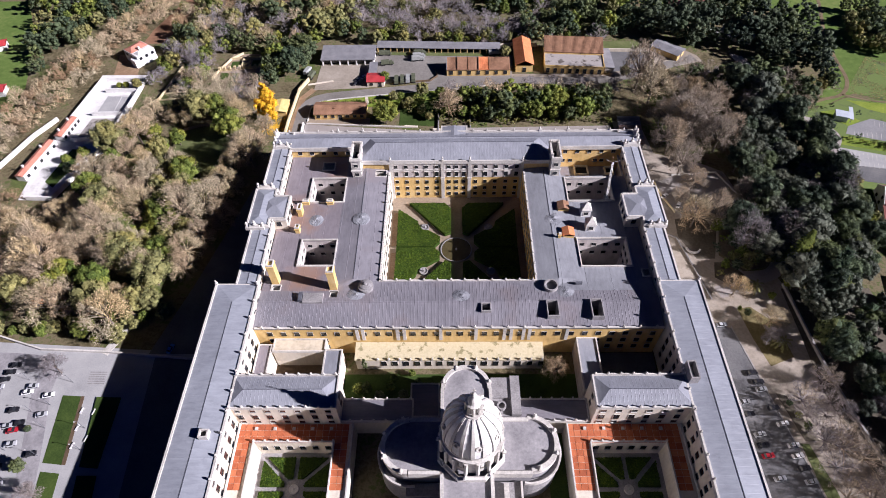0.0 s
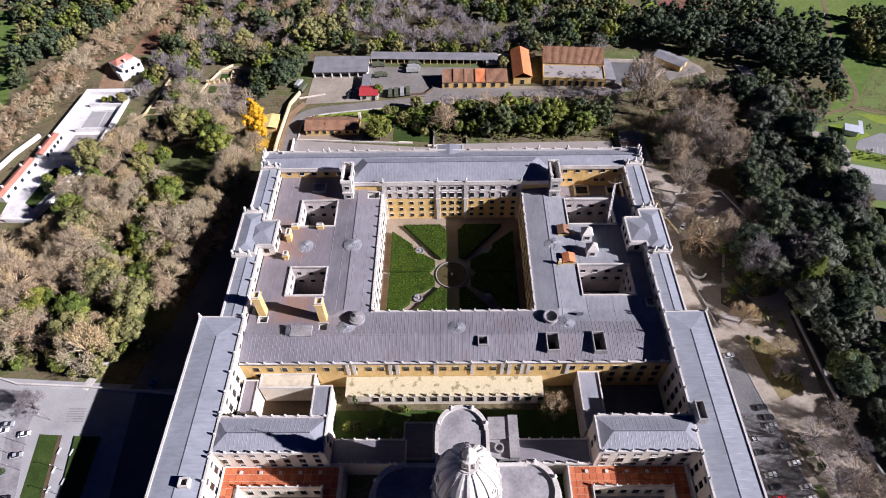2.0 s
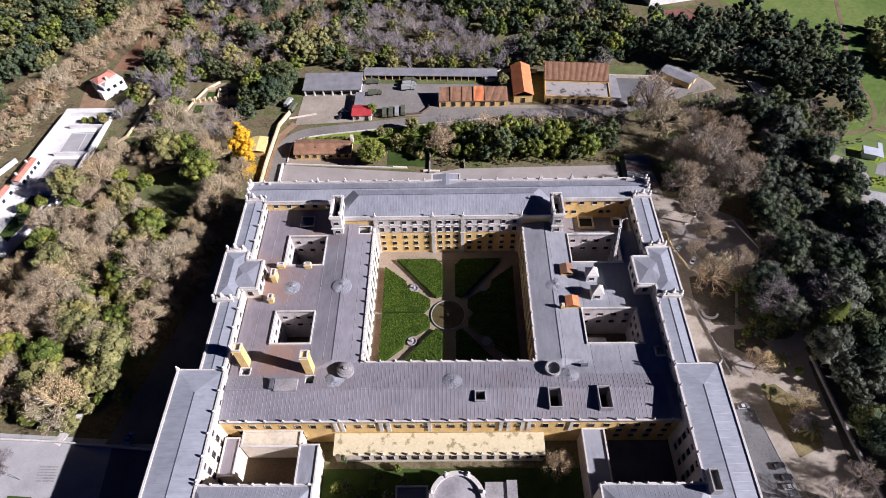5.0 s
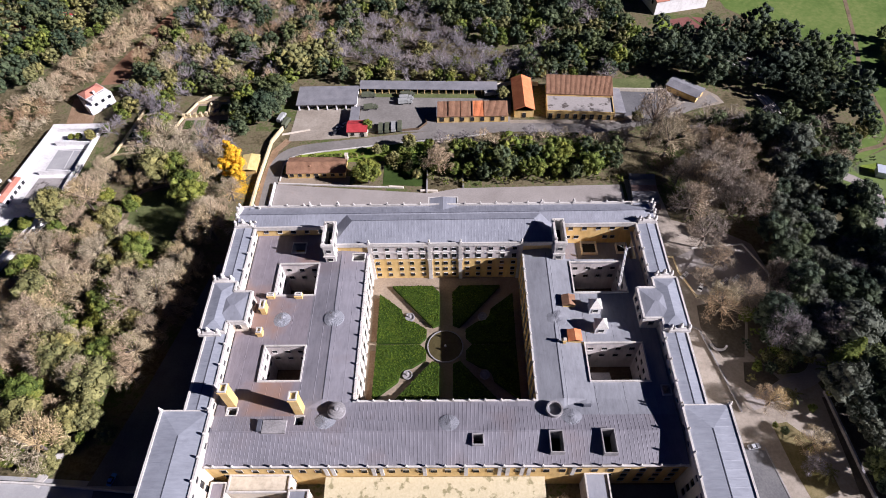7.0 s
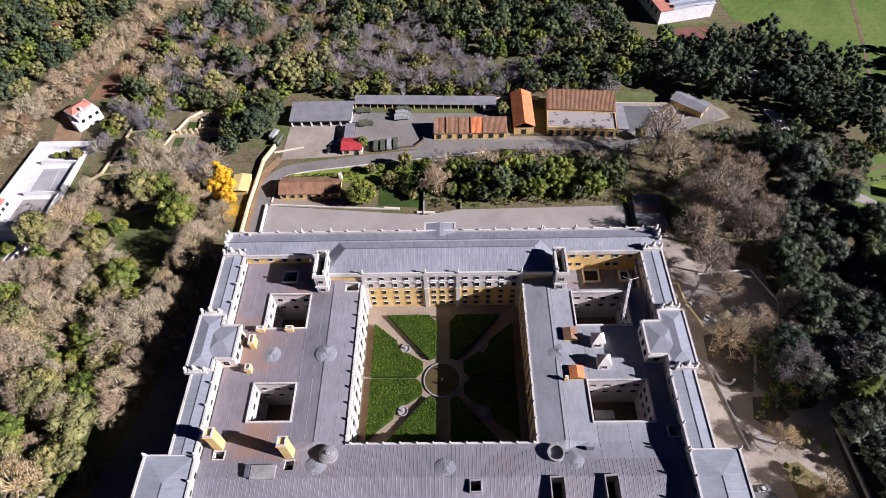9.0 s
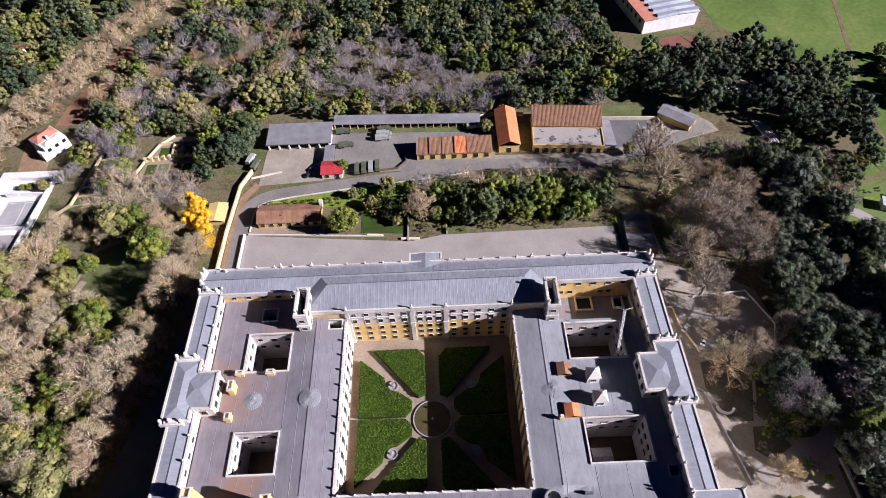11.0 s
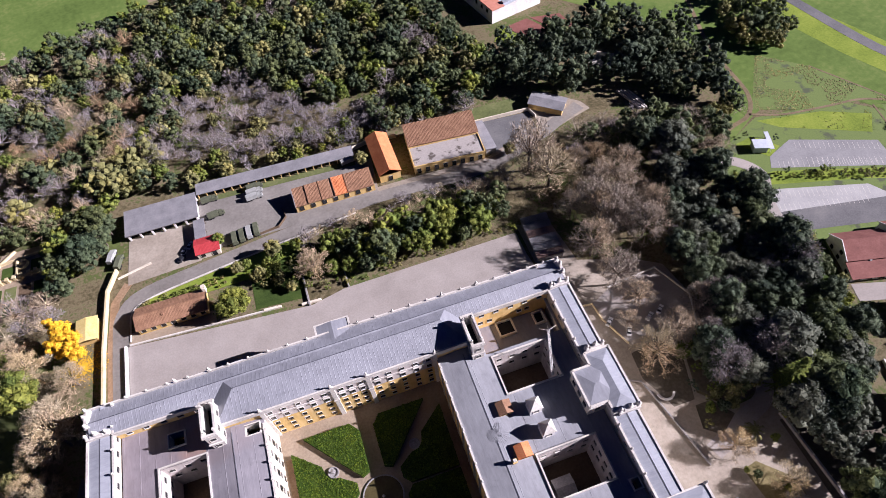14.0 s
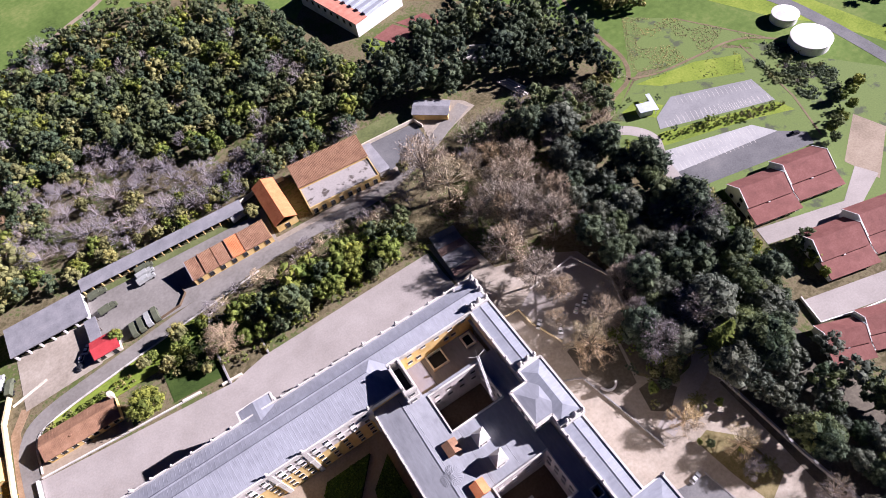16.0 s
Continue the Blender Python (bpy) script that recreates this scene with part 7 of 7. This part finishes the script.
def inside(x, y, pts):
    c = False
    j = len(pts) - 1
    for i in range(len(pts)):
        (xi, yi), (xj, yj) = pts[i], pts[j]
        if (yi > y) != (yj > y) and x < (xj - xi) * (y - yi) / (yj - yi) + xi:
            c = not c
        j = i
    return c


# each wood: outline, spacing, mix of kinds, size, whether its trees are things of their own
WOODS = [
    # belt beside the north wing
    ([(-182, -10), (-132, -12), (-114, 12), (-104, 50), (-99, 90), (-98, 116), (-112, 130), (-160, 126), (-176, 100), (-182, 60), (-188, 30)], 9.8, "bare olive bare mid bare olive bare bare mid bare", 1.2, True),
    # small trees by the boundary wall
    ([(-186, -14), (-128, -17), (-116, -2), (-170, 2)], 6.0, "mid olive mid", 0.62, True),
    # bare park trees south of the palace
    ([(100, 116), (100, 100), (122, 86), (133, 82), (146, 104), (140, 148), (100, 146)], 12.6, "brown bare brown brown brown", 1.5, True),
    # tall bank south of the palace
    ([(117, 34), (121, 42), (131, 45), (137, 60), (135, 76), (148, 106), (150, 146), (174, 122), (180, 104), (182, 66), (176, 30), (170, 4), (137, 4), (137, 14), (133, 22), (122, 27)], 7.9, "pine silver dark pine silver dark grey pine silver dark pine silver", 1.26, True),
    ([(139, 4), (172, 4), (170, -30), (178, -90), (151, -90), (143.5, -50), (140, -20)], 7.2, "dark silver pine silver dark grey silver", 0.9, True),
    # grove behind the terrace
    ([(10, 117.5), (82, 118), (88, 136), (4, 136)], 6.2, "mid mid mid dark mid", 1.02, True),
    ([(-8, 138), (92, 138), (104, 148), (20, 148.5), (-8, 142)], 6.4, "grey grey bare", 0.78, True),
    # small evergreens of the park
    ([(109, 12), (112, 36), (117, 46), (131, 48), (137, 22), (128, 18), (118, 16)], 5.2, "dark pine mid dark olive", 0.46, True),
    # park at the south-east corner
    ([(121, -36), (136, -34), (142, -60), (146, -92), (124, -92), (119, -60)], 7.0, "grey brown bare grey", 1.15, True),
    # woods round the kitchen garden
    ([(-104, 148), (-92, 158), (-86, 172), (-84, 196), (-112, 192)], 6.6, "dark dark mid dark", 0.95, False),
    ([(-162, 128), (-108, 131), (-106, 146), (-114, 156), (-142, 154), (-150, 158), (-152, 132)], 6.8, "bare grey bare bare", 1.05, False),
    ([(-178, 178), (-138, 180), (-112, 184), (-86, 198), (-52, 194), (-52, 240), (-70, 330), (-138, 318), (-160, 270), (-176, 230)], 8.8, "grey olive dark grey mid bare dark olive rust grey", 1.02, False),
    ([(-88, 200), (-66, 198), (-62, 216), (-86, 218)], 7.0, "olive", 1.35, False),
    ([(-52, 192.5), (34, 190.5), (50, 192), (88, 190), (92, 200), (36, 206), (-46, 208)], 6.2, "grey olive grey mid", 0.62, False),
    # trees among the garden terraces
    ([(-178, 150), (-168, 152), (-160, 178), (-144, 180), (-143, 192), (-176, 196)], 7.4, "mid olive grey mid grey", 0.85, False),
    ([(-151, 144), (-143, 150), (-142, 176), (-151, 178)], 6.4, "grey mid olive", 0.8, False),
    ([(-154, 140), (-143, 146), (-142, 158), (-146, 184), (-160, 192), (-158, 160)], 6.4, "grey mid grey grey dark", 0.95, False),
    ([(-112, 150), (-104, 146), (-98, 160), (-100, 180), (-108, 182), (-110, 164)], 5.6, "dark dark mid", 0.8, False),
    # shrubs between the park wood and the houses
    ([(172, 70), (184, 66), (182, 40), (176, 14), (166, 6), (168, 40)], 5.6, "mid dark mid olive", 0.62, False),
    # understorey beside the lodge
    ([(-30, 130), (-24, 124), (-6, 119), (-2, 140), (-12, 142), (-30, 134)], 4.6, "mid olive mid dark", 0.4, False),
    ([(-8, 114.5), (84, 115), (84, 118.5), (-8, 119)], 3.4, "olive mid", 0.28, False),
    # bushes on the bank behind the lodge
    ([(-77, 131.6), (-44, 131.8), (-36, 134.6), (-46, 137.4), (-72, 135.6)], 2.5, "mid mid olive", 0.2, False),
    # hedge between the car parks
    ([(198, 101.5), (204, 103), (256, 84.6), (254, 81), (236, 86)], 3.2, "olive mid dark", 0.27, False),
    # trees on the bend of the service road
    ([(108, 140), (112, 147), (124, 151), (150, 161), (182, 147), (196, 128), (184, 117), (160, 134), (140, 142), (110, 136)], 7.4, "brown dark grey brown dark brown", 1.0, False),
    ([(184, 122), (206, 134), (214, 150), (200, 150), (186, 140)], 6.4, "olive dark brown", 0.7, False),
    # grey grove and evergreen wood behind the depot
    ([(-62, 250), (-58, 212), (-40, 204), (34, 191), (50, 194), (60, 212), (10, 228), (-14, 262), (-48, 262)], 7.4, "grey grey grey olive grey grey", 0.9, False),
    ([(34, 202), (50, 194), (88, 190), (100, 197), (114, 204), (116, 236), (102, 268), (100, 296), (90, 318), (50, 366), (20, 375), (-16, 371), (-52, 360), (-138, 318), (-72, 322), (-60, 252), (-14, 264), (10, 230), (58, 214)], 8.0, "dark mid dark dark olive dark mid dark grey dark", 0.98, False),
    # dark pines by the dirt track
    ([(108, 200), (126, 194), (136, 182), (166, 182), (190, 154), (206, 146), (217, 170), (216, 200), (192, 228), (172, 230), (150, 230), (128, 234), (118, 224)], 7.6, "pine pine dark pine pine", 1.1, False),
    ([(138, 154), (150, 160), (180, 142), (186, 126), (172, 128), (150, 154)], 8.0, "brown dark grey", 1.0, False),
    # avenue on the north slope
    ([(-300, 20), (-240, 20), (-230, 78), (-218, 112), (-204, 160), (-195, 200), (-175, 262), (-144, 335), (-160, 345), (-196, 262), (-222, 205), (-245, 140), (-260, 92)], 4.9, "bare bare rust bare bare", 0.62, False),
    ([(-300, -40), (-192, -20), (-186, 40), (-206, 58), (-234, 76), (-250, 20)], 8.0, "bare rust bare", 1.1, False),
    ([(-246, 162), (-226, 205), (-200, 264), (-170, 335), (-215, 350), (-290, 320), (-286, 250), (-262, 205)], 8.6, "dark mid olive dark dark", 0.95, False),
    # hedges and copses in the pasture
    ([(240, 182), (256, 170), (276, 185), (268, 222), (244, 228)], 7.5, "dark dark olive", 0.9, False),
    ([(244, 55), (259, 66), (292, 79), (294, 72), (262, 60), (247, 51)], 5.0, "dark mid dark", 0.5, False),
    ([(202, 99), (208, 101), (252, 84), (250, 81)], 4.6, "olive mid", 0.3, False),
    ([(256, 96), (284, 112), (296, 82), (278, 84), (262, 84)], 8.0, "olive olive grey", 0.3, False),
    ([(192, 126), (206, 128), (218, 122), (214, 116), (200, 124)], 6.0, "olive dark", 0.35, False),
    ([(182, 70), (192, 66), (190, 44), (184, 28), (178, 30)], 5.4, "mid olive mid dark", 0.55, False),
    ([(196, 32), (204, 30), (197, 14), (188, 12)], 5.0, "dark mid", 0.55, False),
    # hillside woods far beyond the road
    ([(352, 200), (356, 100), (350, 20), (430, -60), (620, 40), (560, 330), (380, 380)], 15.0, "dark dark mid", 1.5, False),
]
WHITE_COURT = [(-234, 78), (-190, 56), (-176, 98), (-174, 187), (-204, 190), (-210, 157), (-226, 112)]
KEEP_CLEAR = [(-82, -46, 112, 145), (-80, -46, 145, 187), (-50, 34, 148, 191), (33, 88, 152, 190), (86, 126, 160, 187), (-141, -110, 150, 184), (-103, -90, 110, 136), (-44, -30, 114, 128), (106, 166, 234, 312), (156, 182, 190, 208), (104, 123, 46, 78), (-147, -117, 82, 117), (84, 97, 94, 119), (135.5, 147, 12.5, 22), (192, 262, 60, 118)]
stuff = {}


def wood_stuff(kind, x, y, s, r):
    label, mat, h, rx = KINDS[kind]
    vs, fs = stuff.setdefault(kind, ([], []))
    b = Vector((x, y, 0))
    far = x > 320 or x < -255 or y > 330
    if kind in ("bare", "brown", "grey", "rust"):
        twig_crown(r, vs, fs, b, h * s, rx * s, *((15, 32, 0.08) if s < 0.75 else (26, 42, 0.08)))
    else:
        if far:
            leafy_crown(r, vs, fs, b, h * s, rx * s, 10, 16, 1.2)
        else:
            leafy_crown(r, vs, fs, b, h * s, rx * s, *((7, 16, 0.4) if s < 0.42 else (25, 17, 0.66)))


rw = random.Random(11)
singles = 0
for outline, gap, mixed, size, own in WOODS:
    kinds = mixed.split()
    xs = [p[0] for p in outline]
    ys = [p[1] for p in outline]
    y = min(ys)
    row = 0
    while y < max(ys):
        x = min(xs) + (gap / 2 if row % 2 else 0)
        while x < max(xs):
            px, py = x + rw.uniform(-0.35, 0.35) * gap, y + rw.uniform(-0.35, 0.35) * gap
            if inside(px, py, outline) and not inside(px, py, WHITE_COURT) and not any(p < px < q and r < py < s for p, q, r, s in KEEP_CLEAR if size > 0.5):
                f = 0.5 + 0.85 * noise.noise(Vector((px * 0.035, py * 0.035, 3.0))) + rw.uniform(-0.4, 0.4)
                kd = kinds[int(min(0.999, max(0, f)) * len(kinds))]
                sc = size * (rw.uniform(0.62, 1.12) if rw.random() < 0.8 else rw.uniform(1.1, 1.42))
                if own and singles < 292:
                    plant(kd, px, py, sc)
                    singles += 1
                else:
                    wood_stuff(kd, px, py, sc, rw)
            x += gap
        y += gap * 0.87
        row += 1

# tussocks and scrub of the fallow fields
rg = random.Random(31)
for name, label, outline, count, low, high, mat in (
        ("tussocks", "grey-green tussocks of a fallow field", [(217, 141), (243, 176), (262, 158), (284, 119), (271, 127), (245, 130)], 2400, 0.2, 0.55, LEAF_OLIVE),
        ("scrub", "dark scrub in the pasture", [(275, 122), (289, 108), (290, 84), (278, 70), (258, 72), (264, 104)], 900, 0.4, 1.5, LEAF_DARK),
        ("tussocks", "green tussocks beside the car parks", [(214, 136), (222, 126), (260, 108), (268, 120), (246, 130)], 300, 0.2, 0.5, LEAF_MID),
        ("verge_bushes", "low bushes beside the approach road", [(176, 116), (186, 112), (190, 96), (184, 78), (180, 78), (184, 96)], 220, 0.5, 1.4, LEAF_MID)):
    vs, fs = [], []
    xs, ys = [p[0] for p in outline], [p[1] for p in outline]
    made = 0
    while made < count:
        x, y = rg.uniform(min(xs), max(xs)), rg.uniform(min(ys), max(ys))
        if not inside(x, y, outline):
            continue
        made += 1
        if noise.noise(Vector((x * 0.09, y * 0.09, 7.0))) < -0.08:
            continue
        q = rg.uniform(low, high)
        core(rg, vs, fs, Vector((x, y, 0.1)), q, 0.35 if name == "tussocks" else 0.7)
        for _ in range(0 if name == "tussocks" else 5):
            d = rnd_dir(rg)
            d.z = abs(d.z)
            leaf(vs, fs, Vector((x, y, q * 0.2)) + d * q, d.orthogonal().normalized(), d, q * 0.5)
    tagged(new(name, pydata(name, vs, fs, mat)), label, "grass" if name == "tussocks" else "bushes", kind="stuff")

# single trees
for kd, x, y, sc in (("mid", -36.8, 117.2, 1.25), ("bare", -3.5, 123.5, 1.2), ("olive", -18, 140, 0.7), ("mid", -8, 139, 0.6), ("mid", 4, 122, 0.75), ("olive", -34, 137, 0.5), ("mid", -30, 138, 0.5), ("olive", -25, 130, 0.6), ("mid", -40, 155, 0.5), ("olive", 30, 178, 0.75), ("olive", 97, 158, 0.55),
                     ("brown", 119, 100, 1.8), ("brown", 106, 92, 1.4), ("brown", 108, 76, 1.5), ("brown", 118, 48, 1.3), ("bare", 106, 42.5, 1.3), ("brown", 131, 54, 1.2), ("bare", 113.7, 5, 0.9), ("bare", 122.6, -10.5, 0.95), ("brown", 126, 30, 0.95), ("brown", 104, 58, 0.9), ("brown", 112, 66, 1.1), ("grey", 121, -17, 0.8), ("mid", 114, 19, 0.42), ("mid", 128.6, 3.2, 0.36), ("dark", 116, -5, 0.3), ("mid", 114, -2.5, 0.24), ("dark", 119, -43.5, 0.26), ("mid", 120.8, -48, 0.28), ("dark", 122.2, -52.5, 0.28), ("mid", 137, 9, 0.45), ("mid", 122.3, 26.6, 0.3), ("mid", 123, -12, 0.35), ("dark", 121, 31, 0.65), ("dark", 149, 15, 1.5), ("bare", 36, -31.5, 0.75), ("mid", -37.2, -38, 0.4), ("mid", -17.5, -31.5, 0.32), ("mid", -24, -33.5, 0.3), ("dark", -34, -38, 0.4), ("dark", -29, -41, 0.45), ("mid", -25, -37, 0.35), ("dark", -20, -41, 0.4), ("dark", -15, -36, 0.4), ("mid", -6, 124, 0.5), ("olive", -14, 120, 0.5), ("grey", -152, -30, 0.9), ("grey", -142, -76, 0.7), ("dark", -150, -67, 0.45), ("dark", -154, -53, 0.25), ("mid", -192, 151, 0.4), ("mid", -188, 151, 0.45), ("mid", -189, 92, 0.6), ("dark", -192, 80, 0.6), ("mid", -197, 88, 0.45), ("olive", -181, 150, 0.55),
                     ("mid", -150, 95, 1.1), ("mid", -143, 101, 0.9), ("olive", -131, 68, 0.9), ("mid", -152, 44, 0.95), ("mid", -146, 36, 0.9), ("dark", -88, 172, 1.2), ("dark", -94, 166, 1.25), ("dark", -90, 184, 1.1), ("dark", -86, 178, 1.0)):
    plant(kd, x, y, sc)

# golden ginkgo
r = random.Random(3)
gink = thing("tree", "ginkgo tree with golden-yellow autumn leaves", "tree", at=(-99.8, 121.5, 0))
bm, tips = trunk_mesh(r, 13.0, 0.35, 4.5)
part("trunk", bm, BARK, gink)
vs, fs = [], []
for ox, oy, gh, gr, gn in ((0.5, 1.5, 19.0, 5.6, 30), (-3.2, -1.0, 14.5, 4.6, 20), (2.4, -4.0, 12.5, 4.4, 18), (-0.5, 3.5, 22.0, 4.2, 18)):
    leafy_crown(r, vs, fs, Vector((ox, oy, 0)), gh, gr, gn, 130, 0.55, 1.0, 0.35)
ob = new("crown", pydata("crown", vs, fs, LEAF_YELLOW))
ob.parent = gink
vs, fs = [], []
for k in range(900):
    a, q = r.uniform(0, 6.28), min(9.0, abs(r.gauss(0, 4.2)))
    leaf(vs, fs, Vector((q * math.cos(a) + 4.0, q * math.sin(a) - 8, 0.16)), Vector((1, 0, 0)), Vector((r.uniform(-1, 1), 1, 0.1)).normalized(), 0.5)
ob = new("fallen_leaves", pydata("fallen_leaves", vs, fs, LEAF_YELLOW))
ob.matrix_basis = pose(-101.5, 122.5, 0)
tagged(ob, "yellow leaves fallen under the ginkgo", "leaves", kind="stuff")

# clipped cypress in the church court
cyp = thing("tree", "narrow dark green cypress tree", "tree", at=(-35.2, -29.5, 0))
bm, tips = trunk_mesh(r, 5, 0.2, 0.6)
part("trunk", bm, BARK, cyp)
vs, fs = [], []
leafy_crown(r, vs, fs, Vector((0, 0, 0)), 9.5, 1.5, 14, 60, 0.4, 1.6, 0.6)
ob = new("crown", pydata("crown", vs, fs, LEAF_DARK))
ob.parent = cyp


# tall conifer with tiers of spreading branches
con = thing("tree", "tall olive-green conifer with tiers of spreading branches", "tree", at=(140, 17, 0))
bm = bmesh.new()
limb(bm, Vector((0, 0, -0.2)), Vector((0, 0, 27)), 0.5, 0.06, 8)
part("trunk", bm, BARK, con)
vs, fs = [], []
for tier in range(22):
    z = 4.0 + tier * 1.07
    reach = 5.8 * (1 - tier / 23.5) ** 0.8
    for k in range(8):
        a = k * 0.785 + tier * 1.3 + r.uniform(-0.15, 0.15)
        d = Vector((math.cos(a), math.sin(a), 0))
        side = Vector((-d.y, d.x, 0))
        for j in range(14):
            t = (j + 1) / 14
            c = d * reach * t + Vector((0, 0, z - 0.9 * t * t + 0.25 * t))
            for sg in (-1, 1):
                leaf(vs, fs, c + side * sg * 0.22 * (1.3 - t), side * sg, (d + Vector((0, 0, r.uniform(-0.3, 0.5)))).normalized(), 0.5 * r.uniform(0.7, 1.2))
ob = new("crown", pydata("crown", vs, fs, LEAF_MID))
ob.parent = con

# palms in the park
def palm(x, y, h):
    ob = thing("palm", "green palm with arching fronds", "palm", "park palms", at=(x, y, 0))
    bm = bmesh.new()
    limb(bm, Vector((0, 0, -0.2)), Vector((0, 0, h)), 0.38, 0.28, 8)
    part("trunk", bm, BARK, ob)
    for k in range(18):
        a = k * 2.4
        vs, fs = [], []
        el = 0.9 - 0.08 * k
        d = Vector((math.cos(a), math.sin(a), 0))
        s = Vector((-d.y, d.x, 0))
        pts = [Vector((0, 0, h)) + d * (3.4 * t) + Vector((0, 0, 3.0 * t * el - 2.6 * t * t)) for t in (0, 0.25, 0.5, 0.75, 1.0)]
        for p, q in zip(pts, pts[1:]):
            for j in range(4):
                c = p.lerp(q, j / 4)
                for sg in (-1, 1):
                    i = len(vs)
                    vs += [c, c + (q - p) * 0.25, c + s * sg * 0.6 + (q - p) * 0.35 - Vector((0, 0, 0.15))]
                    fs.append((i, i + 1, i + 2))
        fr = new("frond", pydata("frond", vs, fs, LEAF_OLIVE))
        fr.parent = ob


palm(124.8, 21.4, 6.5)
palm(124.4, -19.4, 4.6)
palm(122.4, 7.2, 4.6)
for kind, (vs, fs) in stuff.items():
    ob = new("woodland", pydata("woodland", vs, fs, KINDS[kind][1]))
    tagged(ob, "far " + KINDS[kind][0].replace("tree", "trees"), "woodland", kind="stuff")
